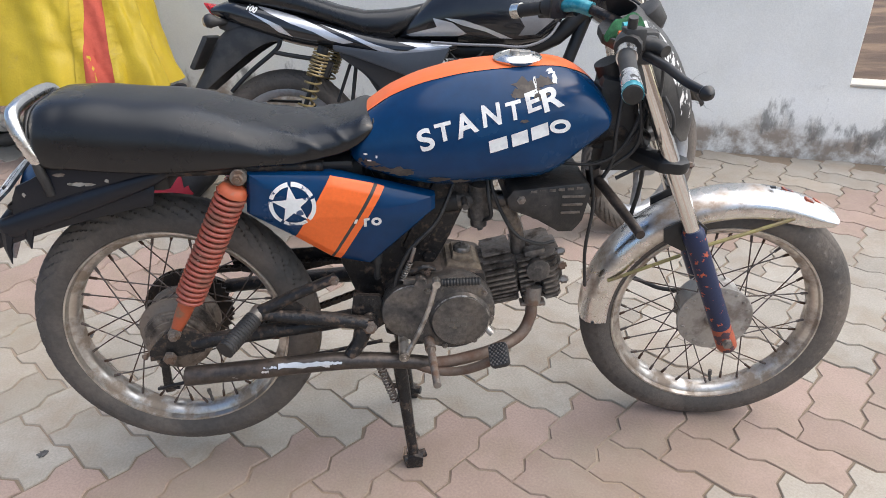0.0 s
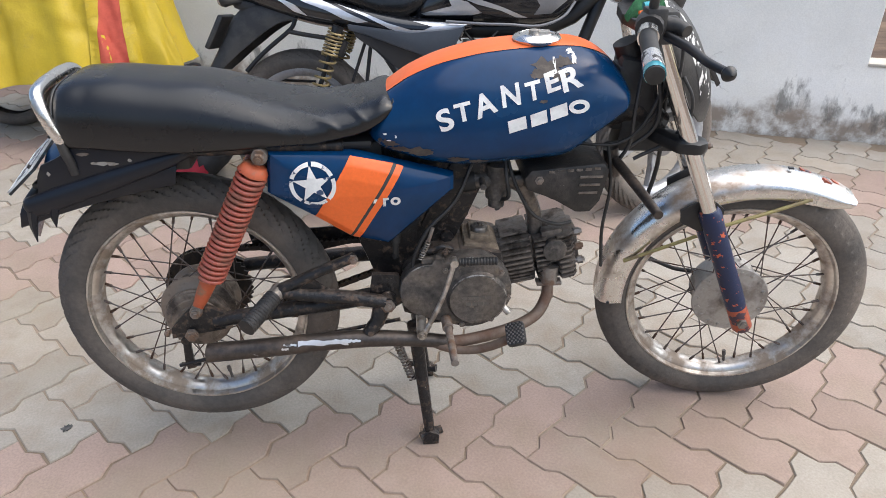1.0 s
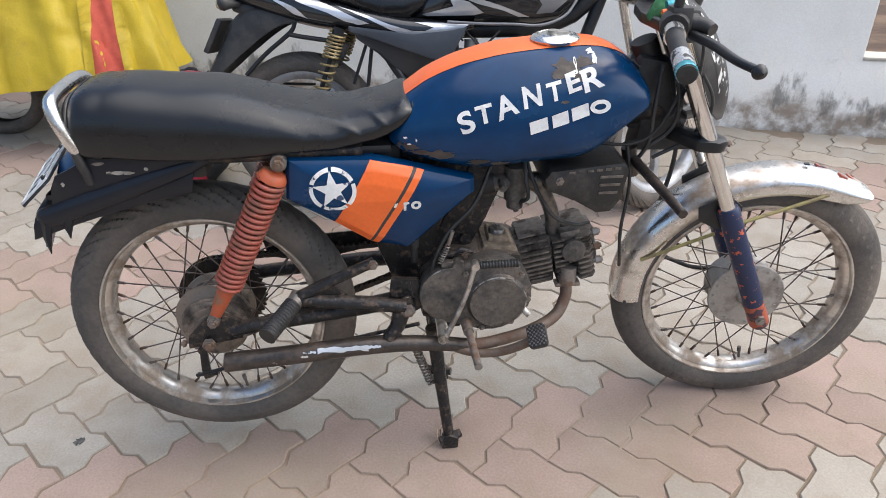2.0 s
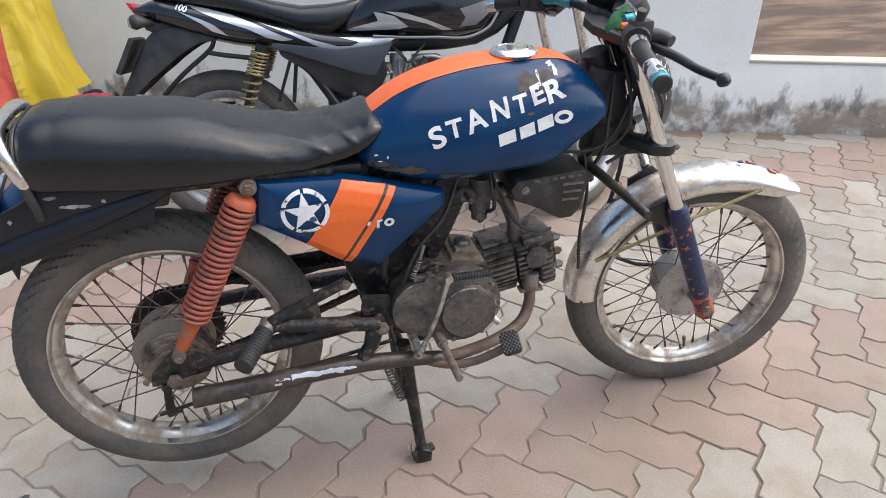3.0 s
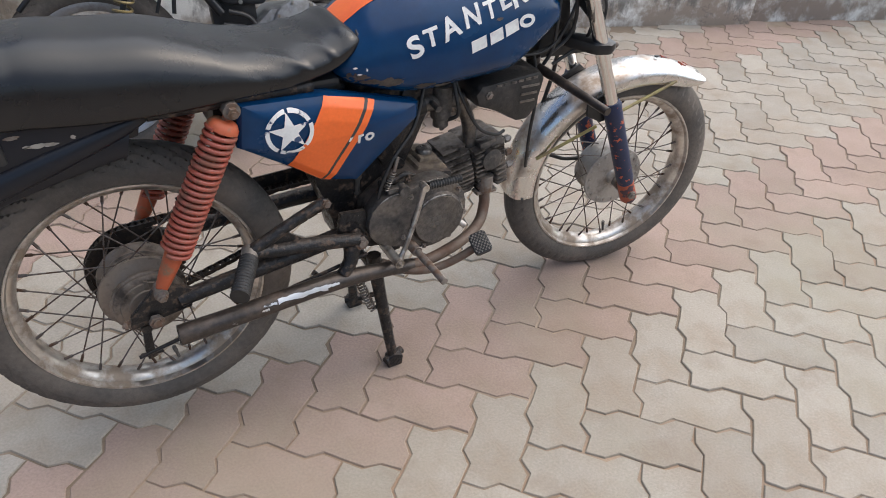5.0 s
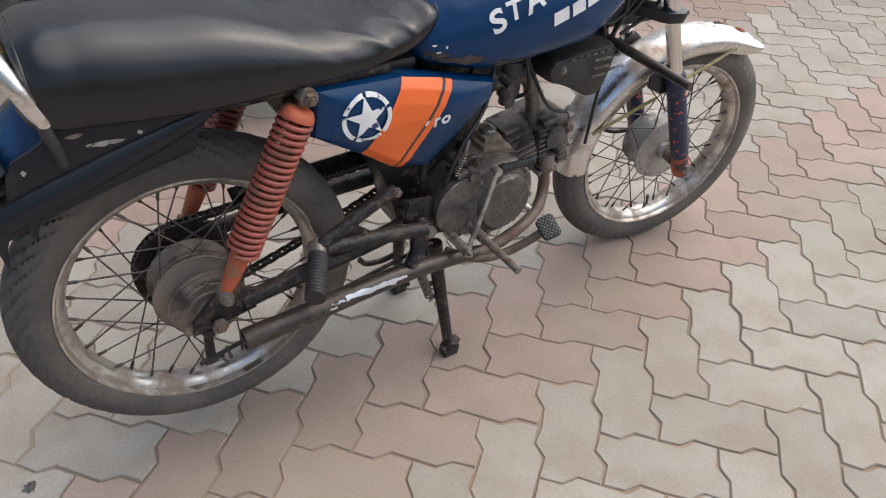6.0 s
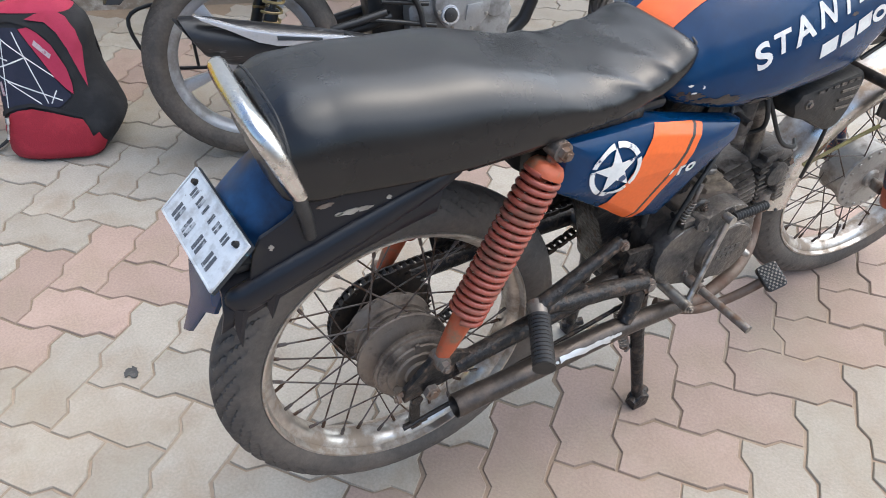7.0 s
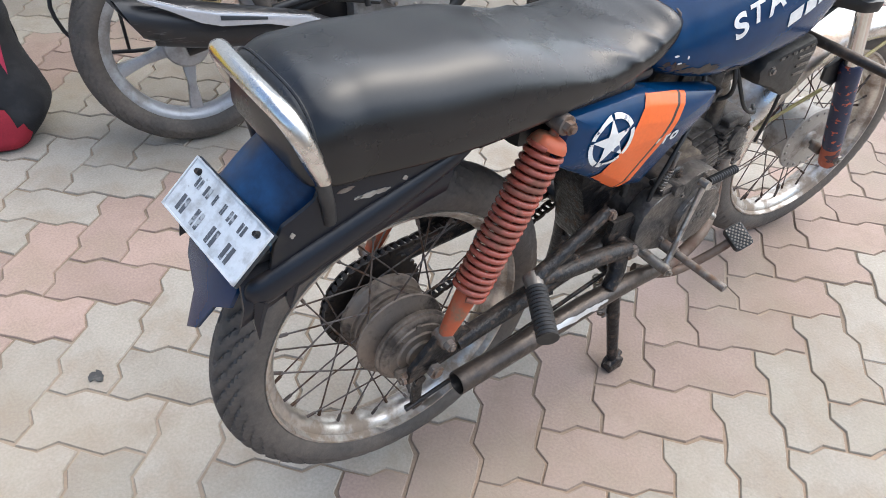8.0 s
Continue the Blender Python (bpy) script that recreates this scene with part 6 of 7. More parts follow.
piece2("frame", joined(tube([(1.12, 0, 0.80), (0.95, 0, 0.68), (0.60, 0, 0.66), (0.35, 0, 0.66), (0.0, 0, 0.72)], 0.03, 12, 3), tube([(1.12, 0, 0.78), (1.02, 0, 0.50), (0.95, 0, 0.30), (0.80, 0, 0.22)], 0.022, 12, 3), slab([(0.40, 0.62), (0.55, 0.62), (0.56, 0.40), (0.50, 0.24), (0.42, 0.26)], -0.05, 0.05, 0.01), rod((0.332, -0.08, 0.62), (0.440, -0.08, 0.46), 0.016), rod((0.289, -0.08, 0.612), (0.240, -0.08, 0.475), 0.006, 10), rod((0.310, -0.08, 0.612), (0.292, -0.08, 0.470), 0.007, 10)), "black")
for y in (-0.085, 0.085):
    piece2("swingarm", tube([(0.47, y, 0.38), (0.25, y * 1.1, 0.335), (0.03, y * 1.15, 0.292)], 0.018, 10), "black")
    top, low = Vector((0.205, y * 1.5, 0.668)), Vector((0.075, y * 1.35, 0.315))
    d = low - top
    sh2 = piece2("shock_absorber", joined(rod(top, low, 0.009, 10), rod(top + d * 0.62, low, 0.019, 12), rod(top, top + d * 0.08, 0.02, 12)), "black")
    part("spring", joined(helix(top + d * 0.04, top + d * 0.28, 0.028, 0.0042, 7.5, 6, 16), helix(top + d * 0.28, top + d * 0.72, 0.027, 0.0042, 6, 6, 16)), M["gold"], sh2, "dull gold coil spring")
part("reservoir", joined(rod((0.222, -0.115, 0.62), (0.20, -0.115, 0.57), 0.016, 10)), M["black"], bike2)
piece2("tyre_guard", joined(tube([(0.040, -0.080, 0.690), (0.022, -0.080, 0.655), (-0.060, -0.080, 0.590), (-0.105, -0.080, 0.550), (-0.150, -0.080, 0.505)], 0.008, 8, 4), tube([(0.018, -0.080, 0.646), (0.07, -0.082, 0.637), (0.14, -0.085, 0.628), (0.20, -0.095, 0.622)], 0.008, 8, 3)), "black")
piece2("saree_guard", joined(tube([(0.05, 0.14, 0.45), (-0.20, 0.145, 0.45), (-0.27, 0.145, 0.40), (-0.20, 0.145, 0.27), (0.05, 0.14, 0.24)], 0.006, 8, 4), rod((-0.10, 0.145, 0.45), (-0.10, 0.145, 0.25), 0.005, 8)), "black")
# rear mudguard, plate holder, lamps
FLAP_T = [0.0, 0.17, 0.34, 0.50, 0.66, 0.83, 1.0]
FLAP_OUT = [(0.045, 0.722), (-0.060, 0.738), (-0.140, 0.730), (-0.190, 0.690), (-0.222, 0.635), (-0.260, 0.570), (-0.303, 0.500)]
FLAP_IN = [(0.060, 0.690), (-0.015, 0.676), (-0.085, 0.636), (-0.135, 0.598), (-0.178, 0.566), (-0.218, 0.532), (-0.262, 0.497)]
rings = []
for t in np.linspace(0, 1, 22):
    ox, oz, ix, iz = (curve_through(FLAP_T, [p[q] for p in side], t) for side in (FLAP_OUT, FLAP_IN) for q in (0, 1))
    w = 0.086 - 0.012 * t
    prof = [(-w, 1.0), (-w - 0.002, 0.60), (-w - 0.001, 0.55), (-w * 0.98, 0.14), (-w * 0.84, 0.0), (0, -0.10), (w * 0.84, 0.0), (w * 0.98, 0.14), (w + 0.001, 0.55), (w + 0.002, 0.60), (w, 1.0)]
    outer = [(ox + (ix - ox) * f, y, oz + (iz - oz) * f) for y, f in prof]
    inner = [(ox + (ix - ox) * min(1.0, f + 0.06), y * 0.95, oz + (iz - oz) * min(1.0, f + 0.06)) for y, f in prof[::-1]]
    rings.append(outer + inner)
piece2("mudguard", joined(from_rings(rings), slab([(-0.20, 0.760), (-0.02, 0.73), (0.08, 0.70), (0.02, 0.68), (-0.10, 0.70), (-0.185, 0.722)], -0.075, 0.075, 0.015)), "plastic", "dull black rear mudguard with a long flap")
piece2("plate_holder", moved(slab([(-0.055, -0.065), (0.055, -0.065), (0.055, 0.065), (-0.055, 0.065)], -0.010, 0.010, 0.006, "x"), Matrix.Translation((-0.258, -0.02, 0.640)) @ Matrix.Rotation(radians(28), 4, "Y") @ Matrix.Diagonal((1, 1.35, 1, 1))), "plastic", "black plate holder")
piece2("tail_lamp", slab([(-0.248, 0.815), (-0.215, 0.808), (-0.200, 0.770), (-0.216, 0.768)], -0.05, 0.05, 0.010), "red_lens", "red tail lamp")
for y in (-0.105, 0.105):
    ind = piece2("indicator", tube([(-0.155, y * 0.6, 0.745), (-0.175, y * 0.85, 0.748), (-0.200, y, 0.750), (-0.212, y, 0.748)], [0.010, 0.014, 0.026, 0.022], 14, 3), "plastic")
    part("lens", moved(lathe([(0.001, -0.016), (0.014, -0.012), (0.021, 0.0)], 18, "x"), Matrix.Translation((-0.212, y, 0.748))), M["amber"], ind)
# exhaust with chrome shield
muf2 = piece2("muffler", tube([(-0.112, -0.165, 0.412), (-0.102, -0.165, 0.409), (0.05, -0.165, 0.374), (0.22, -0.160, 0.343), (0.36, -0.150, 0.322), (0.50, -0.120, 0.27), (0.70, -0.10, 0.20), (0.92, -0.06, 0.25)], [0.044, 0.060, 0.060, 0.052, 0.036, 0.022, 0.018, 0.018], 20, 4), "muffler2", "scuffed black exhaust muffler")
shield = slab([(-0.10, 0.498), (-0.045, 0.478), (0.02, 0.452), (0.10, 0.430), (0.22, 0.408), (0.34, 0.386), (0.40, 0.356), (0.36, 0.345), (0.22, 0.384), (0.10, 0.396), (0.05, 0.412), (-0.02, 0.452), (-0.08, 0.482)], -0.238, -0.205, 0.004)
bmesh.ops.translate(shield, verts=shield.verts, vec=(0.012, 0, -0.022))
for v in muf2.data.vertices:
    if v.co.x < -0.07:
        v.co.x -= 0.75 * (v.co.z - 0.43)
part("heat_shield", shield, M["silver"], muf2, "bright chrome heat shield")
part("slot", slab([(0.112, 0.402), (0.232, 0.382), (0.232, 0.374), (0.112, 0.390)], -0.2400, -0.237, 0.001), M["plateink"], muf2)
tail = rod((-0.1130, -0.165, 0.4122), (-0.109, -0.165, 0.4112), 0.032, 16)
for v in tail.verts:
    v.co.x -= 0.75 * (v.co.z - 0.43)
part("end_cap", tail, M["plateink"], muf2)
# engine
eng2 = piece2("engine", joined(slab([(0.52, 0.27), (0.84, 0.26), (0.87, 0.36), (0.80, 0.47), (0.60, 0.47), (0.52, 0.40)], -0.10, 0.10, 0.02)), "engine2", "silver engine casing")
part("clutch_cover", slab(disc_outline(0.690, 0.405, 0.092, 20), -0.128, -0.09, 0.010), M["engine2"], eng2)
part("side_cover", slab(disc_outline(0.800, 0.395, 0.048, 16), -0.122, -0.09, 0.008), M["engine2"], eng2)
part("oil_cap", moved(lathe([(0.001, -0.010), (0.012, -0.010), (0.020, -0.007), (0.022, 0.004)], 24), Matrix.Translation((0.645, -0.130, 0.372))), M["plastic"], eng2, "black round oil cap")
part("cap_ring", moved(lathe([(0.022, -0.004), (0.028, -0.003), (0.030, 0.004)], 28), Matrix.Translation((0.645, -0.130, 0.372))), M["silver"], eng2)
part("raised_web", slab([(0.690, 0.350), (0.748, 0.372), (0.752, 0.400), (0.700, 0.395)], -0.134, -0.126, 0.004), M["engine2"], eng2)
for k in range(8):
    a = radians(45 * k + 15)
    part("bolt", bolt((0.690 + 0.083 * math.cos(a), -0.127, 0.405 + 0.083 * math.sin(a)), 0.006, 0.005), M["bright"], eng2)
part("linkage", joined(rod((0.40, -0.115, 0.385), (0.60, -0.120, 0.345), 0.008, 8), rod((0.44, -0.11, 0.43), (0.58, -0.118, 0.41), 0.007, 8), tube([(0.46, -0.12, 0.47), (0.52, -0.125, 0.45), (0.55, -0.125, 0.40), (0.56, -0.125, 0.34)], 0.009, 8, 3)), M["black"], eng2)
barrel2 = part("cylinder", block(0.72, 0.82, -0.055, 0.055, 0.45, 0.62, 0.006), M["alloy"], eng2)
for k in range(7):
    part("fin", block(0.70, 0.84, -0.075, 0.075, 0.48 + 0.017 * k, 0.488 + 0.017 * k, 0.002), M["alloy"], barrel2)
part("carburettor", joined(rod((0.66, -0.06, 0.63), (0.66, -0.06, 0.53), 0.025, 14), rod((0.61, -0.06, 0.58), (0.73, -0.05, 0.58), 0.020, 12), rod((0.668, -0.09, 0.61), (0.668, -0.09, 0.47), 0.006, 8)), M["engine2"], eng2)
part("cowl_pipe", tube([(0.84, -0.08, 0.60), (0.78, -0.10, 0.62), (0.70, -0.09, 0.60), (0.68, -0.10, 0.53)], 0.006, 8, 4), M["bright"], eng2)
rr = random.Random(31)
for k in range(16):
    at = Vector((rr.uniform(0.625, 0.78), rr.uniform(-0.115, -0.075), rr.uniform(0.545, 0.655)))
    to = at + Vector((rr.uniform(-0.025, 0.025), rr.uniform(-0.015, 0.005), rr.uniform(-0.025, 0.025)))
    part("fitting", joined(rod(at, to, rr.uniform(0.003, 0.006), 8), rod(to, to + (to - at).normalized() * 0.006, rr.uniform(0.005, 0.008), 8)), M[rr.choice(("bright", "engine2", "plastic", "bright"))], eng2)
part("fuel_pipe", tube([(0.64, -0.10, 0.66), (0.67, -0.118, 0.63), (0.70, -0.115, 0.60), (0.73, -0.10, 0.63), (0.76, -0.09, 0.66)], 0.004, 8, 6), M["grip"], eng2)
piece2("footrest", joined(rod((0.50, -0.10, 0.27), (0.53, -0.24, 0.27), 0.012), rod((0.30, -0.11, 0.36), (0.32, -0.21, 0.36), 0.013), tube([(0.45, -0.11, 0.40), (0.36, -0.125, 0.385), (0.28, -0.12, 0.37)], 0.012, 8)), "black")
piece2("side_stand", joined(tube([(0.56, 0.10, 0.27), (0.50, 0.22, 0.13), (0.47, 0.28, 0.058)], 0.010, 8), block(0.45, 0.50, 0.262, 0.30, 0.049, 0.059, 0.003)), "black")
# steering
piece2("handlebar", joined(tube([(0.98, -0.34, 0.99), (1.05, -0.24, 1.01), (1.12, -0.10, 0.99), (1.13, 0.0, 0.98), (1.12, 0.10, 0.99), (1.05, 0.24, 1.01), (0.98, 0.34, 0.99)], 0.011, 10, 4), tube([(0.98, -0.34, 0.99), (1.045, -0.25, 1.01)], 0.017, 12), tube([(1.08, -0.22, 1.0), (1.06, -0.33, 0.985)], [0.008, 0.006], 8)), "black")
rings = [superring(x, w, zb, zt, 2.6, 28) for x, zt, zb, w in ((1.10, 0.98, 0.80, 0.10), (1.16, 1.01, 0.76, 0.13), (1.24, 1.0, 0.74, 0.125), (1.30, 0.94, 0.78, 0.09), (1.32, 0.90, 0.82, 0.06))]
piece2("headlamp_fairing", from_rings(rings), "gloss")


# ---- backpack on the paving ----
bag = thing("backpack", "red, black and navy backpack standing on the paving", "backpack")
BAG = Matrix.Translation((-0.437, 1.505, 0)) @ Matrix.Rotation(radians(-21), 4, "Z") @ Matrix(((1, 0, 0, 0), (0, 1, 0.42, 0), (0, 0, 1, 0), (0, 0, 0, 1)))
BZ = [0.0, 0.02, 0.055, 0.10, 0.15, 0.20, 0.255, 0.33, 0.37, 0.397, 0.412]
BR = [0.100, 0.118, 0.150, 0.174, 0.158, 0.130, 0.110, 0.106, 0.088, 0.050, 0.015]
BL = [0.165, 0.174, 0.180, 0.182, 0.180, 0.178, 0.176, 0.174, 0.166, 0.140, 0.060]
BF = [0.075, 0.098, 0.105, 0.106, 0.100, 0.092, 0.085, 0.074, 0.060, 0.040, 0.015]


def bag_ring(z, grow=0.0):
    right, left, f = (curve_through(BZ, t, z) + grow for t in (BR, BL, BF))
    out = []
    for k in range(40):
        a = 2 * math.pi * k / 40
        c, s = math.cos(a), math.sin(a)
        lump = 1 + 0.025 * noise.noise(Vector((c * 2.0, s * 2.0, z * 11)))
        y = f * math.copysign(abs(s) ** 0.62, s) * (1.0 if s < 0 else 0.85)
        out.append(((right if c > 0 else left) * math.copysign(abs(c) ** 0.62, c) * lump, y * lump, z))
    return out


def bag_body(z0, z1, n, grow=0.0):
    return from_rings([bag_ring(z, grow) for z in np.linspace(z0, z1, n)])


body = part("body", moved(bag_body(0.0, 0.412, 40), BAG), M["bagblack"], bag, "black fabric body")
probe = bag_body(0.0, 0.412, 40)
BAG_BVH = BVHTree.FromBMesh(probe)
probe.free()


def on_bag(outline, lift, wide=0.02):
    return moved(drape(moved(flat(outline), Matrix.Translation((0, -0.6, 0))), BAG_BVH, (0, 1, 0), lift, wide), BAG)


part("front_panel", on_bag([(-0.170, 0.335), (-0.121, 0.357), (-0.082, 0.356), (-0.039, 0.297), (0.010, 0.227), (0.050, 0.183), (0.011, 0.155), (-0.070, 0.160), (-0.148, 0.140), (-0.176, 0.17)], 0.004), M["bagnavy"], bag, "navy front panel with white lines")
part("side_flash", on_bag([(-0.076, 0.354), (-0.050, 0.358), (-0.024, 0.345), (0.013, 0.313), (0.046, 0.255), (0.056, 0.215), (0.056, 0.188), (0.034, 0.206), (0.009, 0.233), (-0.038, 0.302)], 0.006), M["bagpink"], bag, "crimson curved panel")
part("top_flash", on_bag([(-0.057, 0.375), (-0.028, 0.386), (0.004, 0.392), (0.034, 0.390), (0.058, 0.378), (0.082, 0.345), (0.094, 0.303), (0.092, 0.257), (0.097, 0.200), (0.080, 0.240), (0.055, 0.304), (0.030, 0.344), (0.000, 0.368)], 0.005), M["bagpink"], bag)
part("top_panel", moved(from_rings([bag_ring(z, 0.003) for z in np.linspace(0.388, 0.4122, 8)]), BAG), M["bagpink"], bag, "crimson top panel")
part("seam", on_bag([(-0.165, 0.372), (-0.100, 0.380), (-0.042, 0.368), (0.006, 0.340), (0.044, 0.288), (0.066, 0.226), (0.061, 0.226), (0.039, 0.284), (0.001, 0.333), (-0.044, 0.360), (-0.100, 0.372), (-0.165, 0.364)], 0.009), M["bagblack"], bag)
pocket = part("pocket", on_bag([(-0.172, 0.016), (-0.150, 0.009), (0.085, 0.009), (0.108, 0.020), (0.125, 0.049), (0.112, 0.084), (0.094, 0.074), (0.084, 0.104), (0.073, 0.123), (-0.005, 0.143), (-0.068, 0.155), (-0.110, 0.150), (-0.138, 0.139), (-0.174, 0.085)], 0.010), M["bagred"], bag, "red lower pocket")
part("piping", on_bag([(-0.176, 0.118), (-0.142, 0.145), (-0.110, 0.157), (-0.068, 0.162), (-0.005, 0.150), (0.076, 0.129), (0.083, 0.134), (-0.003, 0.158), (-0.068, 0.171), (-0.113, 0.165), (-0.150, 0.152), (-0.176, 0.130)], 0.012), M["bagblack"], bag)
for a, b in (((-0.150, 0.342), (0.008, 0.234)), ((-0.095, 0.347), (-0.019, 0.167)), ((-0.165, 0.252), (-0.071, 0.284)), ((-0.170, 0.240), (0.023, 0.173)), ((-0.129, 0.223), (-0.039, 0.166)), ((-0.131, 0.325), (-0.142, 0.150)), ((0.009, 0.200), (-0.010, 0.166)), ((-0.172, 0.290), (-0.120, 0.276))):
    d = Vector((b[0] - a[0], b[1] - a[1])).normalized()
    w = Vector((-d.y, d.x)) * 0.0016
    part("line", on_bag([(a[0] - w.x, a[1] - w.y), (b[0] - w.x, b[1] - w.y), (b[0] + w.x, b[1] + w.y), (a[0] + w.x, a[1] + w.y)], 0.0055), M["white"], bag)
part("label_patch", on_bag([(-0.033, 0.328), (0.010, 0.291), (0.003, 0.281), (-0.040, 0.317)], 0.0080), M["paleprint"], bag, "pale printed bar")
part("side_tab", on_bag([(-0.158, 0.218), (-0.148, 0.222), (-0.142, 0.186), (-0.152, 0.183)], 0.0080), M["paleprint"], bag)
part("zip_pull", moved(joined(rod((-0.146, -0.105, 0.118), (-0.150, -0.114, 0.078), 0.0035, 6), rod((-0.146, -0.102, 0.132), (-0.146, -0.106, 0.116), 0.006, 8)), BAG), M["bright"], bag)
for s in (-1, 1):
    part("strap", moved(tube([(s * 0.06 - 0.03, 0.04, 0.405), (s * 0.09 - 0.03, 0.08, 0.34), (s * 0.11 - 0.02, 0.09, 0.22), (s * 0.10 - 0.02, 0.085, 0.10)], 0.016, 10, 5, 0.4), BAG), M["bagblack"], bag)
part("handle", moved(tube([(-0.08, 0.03, 0.396), (-0.07, 0.035, 0.412), (-0.03, 0.035, 0.412), (-0.02, 0.03, 0.396)], 0.006, 8, 4), BAG), M["bagblack"], bag)
part("loose_strap", moved(tube([(-0.170, 0.02, 0.05), (-0.21, -0.02, 0.02), (-0.26, -0.03, 0.008), (-0.30, 0.0, 0.008)], 0.007, 8, 4, 0.5), BAG), M["bagblack"], bag)

# ---- covered vehicle: yellow tarpaulin with a red cloth strip ----
cover = thing("tarpaulin_cover", "yellow tarpaulin draped over a parked vehicle", "tarpaulin")
COVER_AT = Vector((-1.12, 2.18, 0))


def cover_ring(z, n=200, grow=0.0):
    t = max(0.0, min(1.0, (z - 0.13) / 0.95))
    w, d = 0.60 - 0.22 * t, 0.40 - 0.24 * t
    out = []
    for k in range(n):
        a = 2 * math.pi * k / n
        c, s = math.cos(a), math.sin(a)
        fold = (0.030 * math.sin(a * 9 + 1.2 * math.sin(a * 3)) + 0.016 * math.sin(a * 23 + z * 4)) * (1 - 0.75 * t) + 0.035 * noise.noise(Vector((c * 2.4, s * 2.4, z * 3.0))) + 0.014 * abs(noise.noise(Vector((c * 7 + z * 3, s * 7, z * 8 + 4)))) + 0.010 * abs(noise.noise(Vector((c * 13 + 2.0 * z, s * 13, z * 6 + 9)))) + 0.007 * noise.noise(Vector((c * 22, s * 22, z * 17)))
        out.append(COVER_AT + Vector(((w + fold + grow) * math.copysign(abs(c) ** 0.8, c), (d + fold + grow) * math.copysign(abs(s) ** 0.8, s), z + 0.03 * math.sin(a * 4 + 1) * (1 - t))))
    return out


zs = list(np.linspace(0.29, 1.02, 44))
rings = [cover_ring(z) for z in zs]
for f, z in ((0.8, 1.06), (0.5, 1.085), (0.2, 1.095)):
    rings.append([COVER_AT + Vector(((p - COVER_AT).x * f, (p - COVER_AT).y * f, z)) for p in cover_ring(1.02)])
sheet_bm = from_rings(rings, caps=False)
bmesh.ops.holes_fill(sheet_bm, edges=[e for e in sheet_bm.edges if e.is_boundary and e.verts[0].co.z > 1.0])
part("sheet", sheet_bm, M["yellow"], cover, "creased yellow sheet", sharp=80)
probe = from_rings(rings, caps=False)
COVER_BVH = BVHTree.FromBMesh(probe)
probe.free()
part("cloth_strip", drape(moved(flat([(-0.855, 0.30), (-0.735, 0.30), (-0.752, 0.50), (-0.768, 0.80), (-0.775, 1.05), (-0.83, 1.05), (-0.825, 0.80), (-0.850, 0.50)]), Matrix.Translation((0, 0.8, 0))), COVER_BVH, (0, 1, 0), 0.006, 0.02), M["coral"], cover, "faded red cloth strip")
part("hem", drape(moved(flat([(-0.737, 0.30), (-0.700, 0.30), (-0.712, 0.50), (-0.728, 0.80), (-0.735, 1.05), (-0.777, 1.05), (-0.770, 0.80), (-0.754, 0.50)]), Matrix.Translation((0, 0.8, 0))), COVER_BVH, (0, 1, 0), 0.010, 0.03), M["yellow"], cover)
part("hem", drape(moved(flat([(-0.892, 0.30), (-0.853, 0.30), (-0.848, 0.50), (-0.823, 0.80), (-0.828, 1.05), (-0.866, 1.05), (-0.864, 0.80), (-0.886, 0.50)]), Matrix.Translation((0, 0.8, 0))), COVER_BVH, (0, 1, 0), 0.010, 0.03), M["yellow"], cover)
for x0, x1 in ((-0.719, -0.755), (-0.871, -0.846)):
    for k in range(22):
        z = 0.32 + 0.032 * k
        x = x0 + (x1 - x0) * (z - 0.17) / 0.88
        part("gather", drape(moved(flat([(x - 0.016, z), (x + 0.016, z + 0.004), (x + 0.015, z + 0.012), (x - 0.015, z + 0.007)]), Matrix.Translation((0, 0.8, 0))), COVER_BVH, (0, 1, 0), 0.0135, 0.02), M["yellow"], cover)
for k, x in enumerate((-1.45, -0.80)):
    part("wheel", moved(tyre_mesh(0.22, 0.16, 0.05, 30, "ribs"), Matrix.Translation((x, 2.18, 0.22))), M["rubber"], cover)

# ---- stains on the paving ----
for x, y, r, sd in ((-0.446, 0.464, 0.019, 3), (-0.385, -0.022, 0.014, 5)):
    rr = random.Random(sd)
    outline = [(x + r * math.cos(2 * math.pi * k / 18) * rr.uniform(0.4, 1.2), y + r * math.sin(2 * math.pi * k / 18) * rr.uniform(0.4, 1.2)) for k in range(18)]
    tagged(part("ground_stain", slab(outline, 0.0012, 0.0024, 0, "z"), M["droppings"], None, "small dark dried stain on a paver"), category="stain", group="stains on the paving")


# ---- interlocking pavers, laid in herringbone ----
PAVE_I, PAVE_J, PAVE_AT = Vector((0.10025, -0.07991, 0)), Vector((0.07991, 0.10025, 0)), Vector((0.5396, -0.2142, 0))
PAVE_TURN = math.atan2(PAVE_I.y, PAVE_I.x)
CELL = PAVE_I.length


def edge_i(a, b, n, sign):
    """Zigzag along +i (sign 1) or back, over n cells."""
    steps = [(0, 0), (0.37, -0.075), (0.63, 0.075)]
    if sign > 0:
        return [(a + k + u, b + w) for k in range(n) for u, w in steps]
    return [(a - k - u, b - w) for k in range(n) for u, w in steps]


def edge_j(a, b, n, sign):
    steps = [(0, 0), (0.37, 0.075), (0.63, -0.075)]
    if sign > 0:
        return [(a + w, b + k + u) for k in range(n) for u, w in steps]
    return [(a - w, b - k - u) for k in range(n) for u, w in steps]


def paver_outline(w, h):
    return edge_i(0, 0, w, 1) + edge_j(w, 0, h, 1) + edge_i(w, h, w, -1) + edge_j(0, h, h, -1)


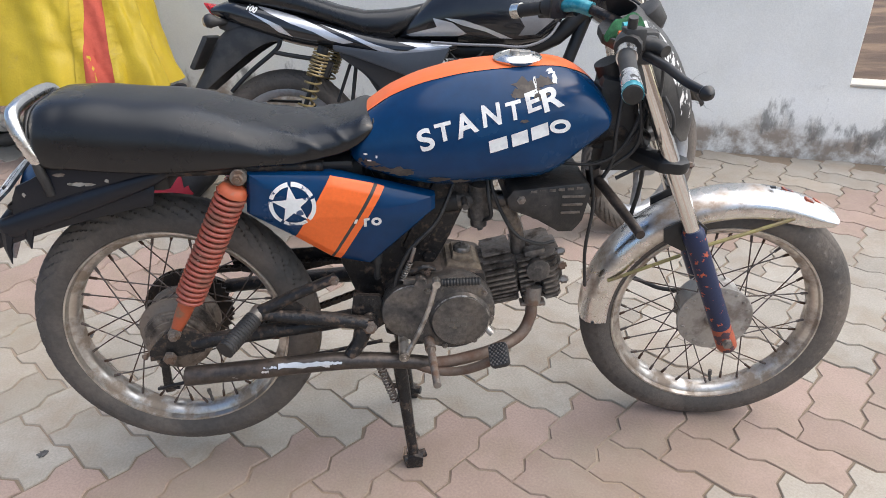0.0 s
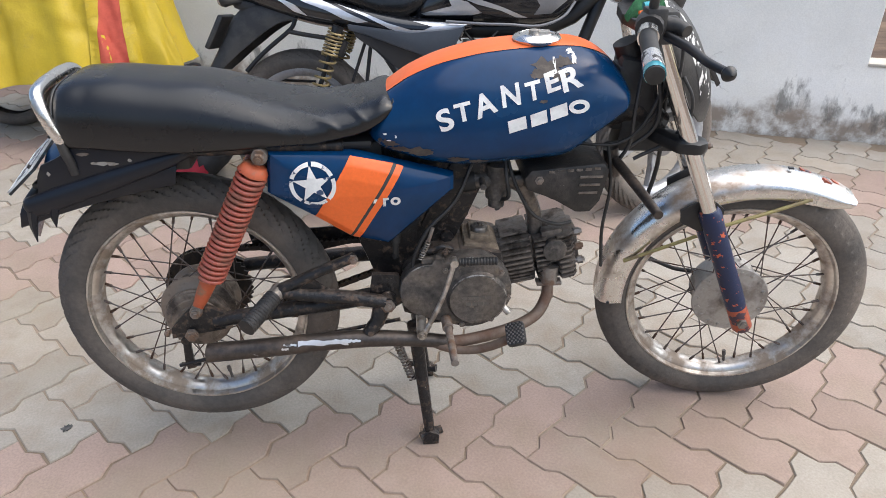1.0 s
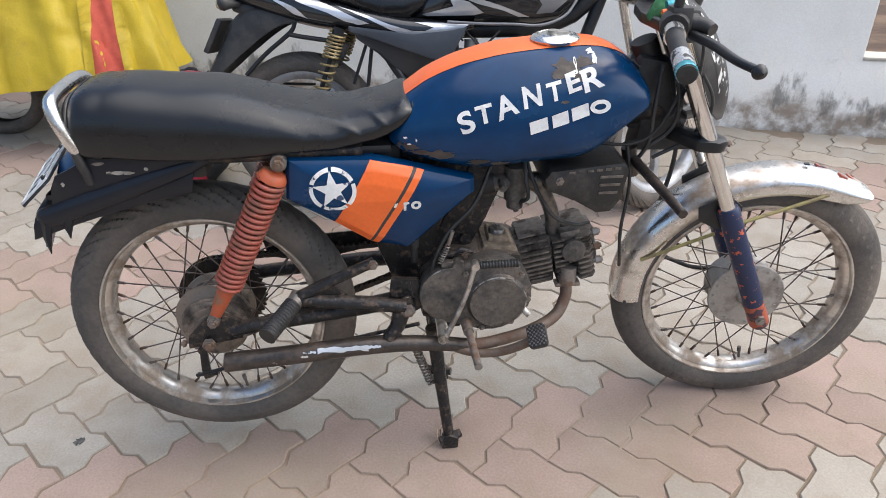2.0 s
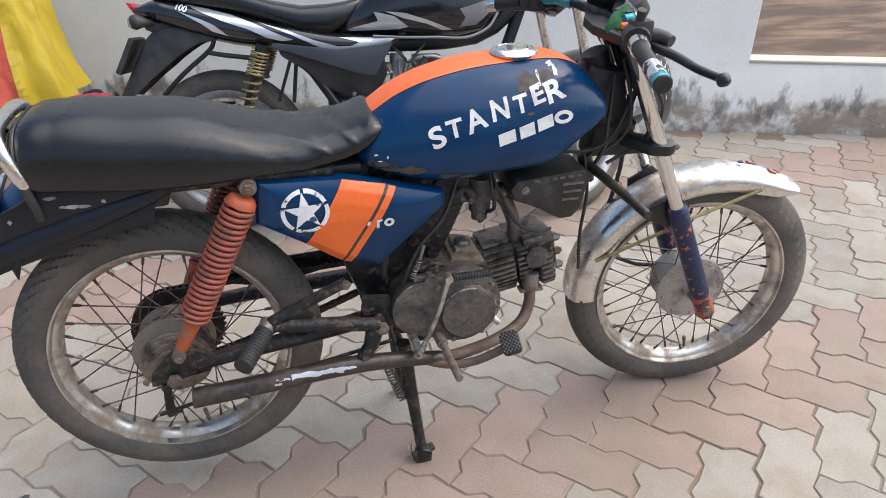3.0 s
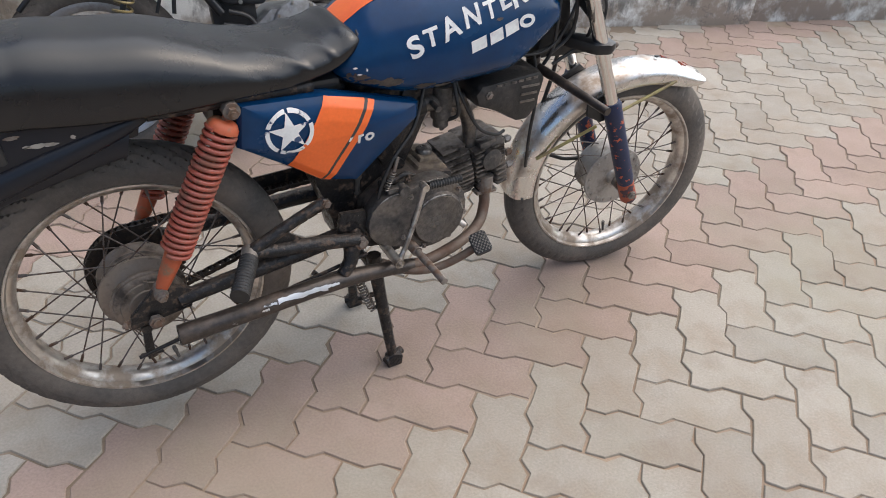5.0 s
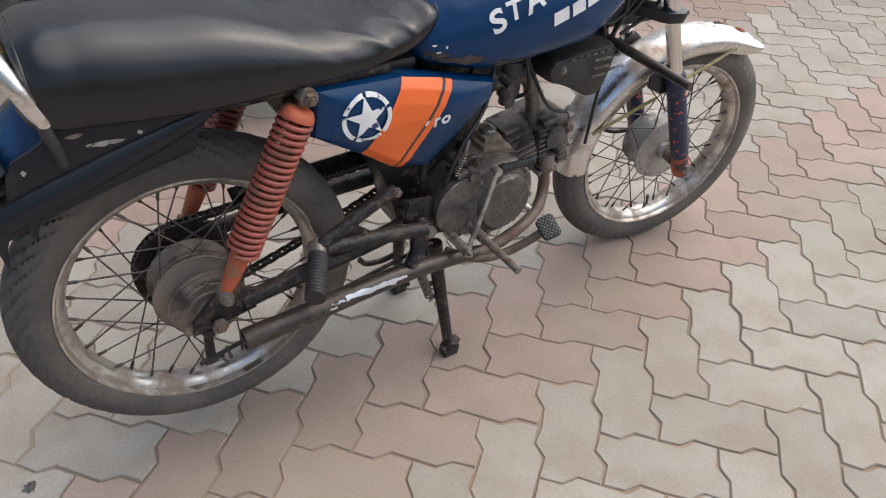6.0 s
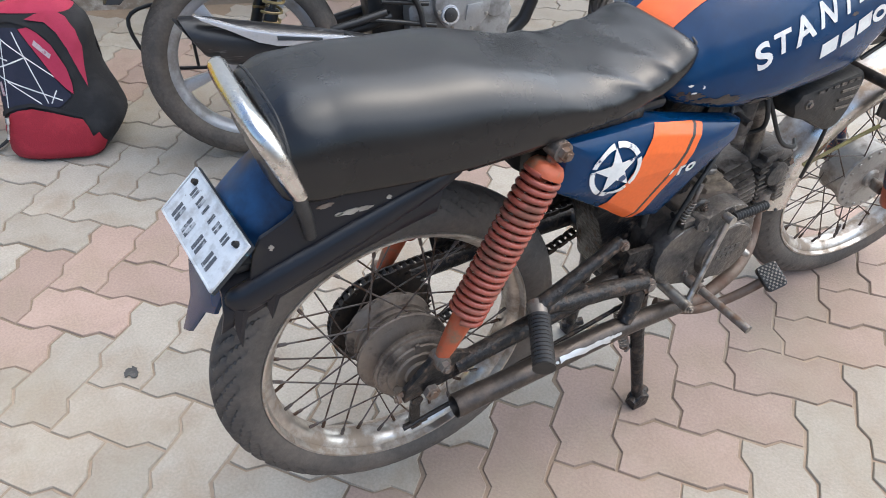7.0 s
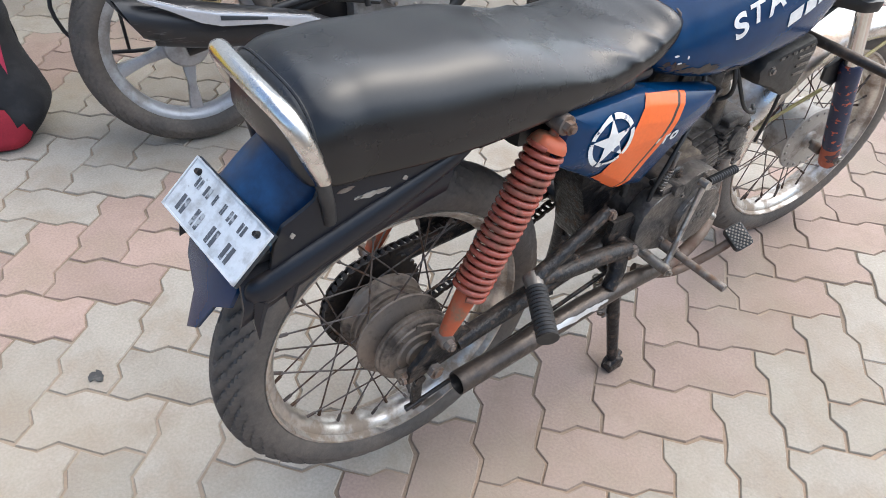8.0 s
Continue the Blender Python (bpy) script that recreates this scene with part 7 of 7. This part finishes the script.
def inset(points, d):
    out, n = [], len(points)
    for k in range(n):
        p, q, r = Vector(points[k - 1]), Vector(points[k]), Vector(points[(k + 1) % n])
        a, b = (q - p).normalized(), (r - q).normalized()
        na, nb = Vector((-a.y, a.x)), Vector((-b.y, b.x))
        out.append(q + (na + nb) / (1 + na.dot(nb)) * d)
    return out


def paver_parts(w, h, r):
    """Vertices and faces of one paver with worn edges, its middle at the origin, in metres."""
    ring = [Vector(((p[0] - w / 2) * CELL + r.gauss(0, 0.0013), (p[1] - h / 2) * CELL + r.gauss(0, 0.0013))) for p in paver_outline(w, h)]
    low, top = inset(ring, 0.0024), inset(ring, 0.0044)
    verts = [(p.x, p.y, -0.014) for p in low] + [(p.x, p.y, -0.0032) for p in low] + [(p.x, p.y, 0.0) for p in top]
    n = len(ring)
    faces = [tuple(range(2 * n, 3 * n))]
    for k in range(n):
        j = (k + 1) % n
        faces += [(k, j, n + j, n + k), (n + k, n + j, 2 * n + j, 2 * n + k)]
    return verts, faces


pavement = tagged(part("pavement", slab([(-3.65, -3.25), (7.55, -3.25), (7.55, 0.13), (-3.65, 3.86)], -0.06, -0.0046, 0, "z"), M["sand"], None, "courtyard of cream and dull red interlocking concrete pavers"), category="pavement", kind="structure")
rng = random.Random(7)
paver_mesh = {}
for w, h in ((2, 1), (1, 2)):
    for tone in ("light", "red"):
        for wear in range(6):
            me = bpy.data.meshes.new("paver")
            v, f = paver_parts(w, h, rng)
            me.from_pydata(v, [], f)
            me.materials.append(M["paver_" + tone])
            paver_mesh[w, tone, wear] = me
laid = []
for n in range(-26, 27):
    for m_ in range(-46, 60):
        a, b = m_ + 2 * n, m_ - 2 * n
        for w, h, i, j, red in ((2, 1, a, b, n % 3 == 0), (1, 2, a + 1, b - 2, n % 3 == 2)):
            mid = PAVE_AT + PAVE_I * (i + w / 2) + PAVE_J * (j + h / 2)
            behind = (mid - WALL_AT).dot(WALL_BACK)
            along = (mid - WALL_AT).dot(WALL_WAY)
            if -3.6 < mid.x < 7.5 and -3.2 < mid.y < 4.2 and behind < (-0.03 if along < S_CORNER else 0.05):
                laid.append(((mid - Vector((0.55, 0.05, 0))).length, w, h, mid, "red" if red else "light"))
laid.sort(key=lambda p: p[0])
far = {"light": ([], []), "red": ([], [])}
for k, (_, w, h, mid, tone) in enumerate(laid):
    m = Matrix.Translation(mid + Vector((0, 0, rng.uniform(-0.0016, 0.0008)))) @ Euler((rng.gauss(0, 0.0025), rng.gauss(0, 0.0025), PAVE_TURN + rng.gauss(0, 0.006))).to_matrix().to_4x4()
    if k < 300:
        ob = new("paver", paver_mesh[w, tone, k % 6])
        ob.parent = pavement
        ob.matrix_basis = m
    else:
        v, f = paver_parts(w, h, rng)
        vs, fs = far[tone]
        base = len(vs)
        vs += [m @ Vector(p) for p in v]
        fs += [tuple(base + q for q in face) for face in f]
for tone, (vs, fs) in far.items():
    me = bpy.data.meshes.new("outer_pavers")
    me.from_pydata(vs, [], fs)
    me.materials.append(M["paver_" + tone + "_far"])
    ob = new("outer_pavers", me)
    ob.parent = pavement
    tagged(ob, kind="stuff")
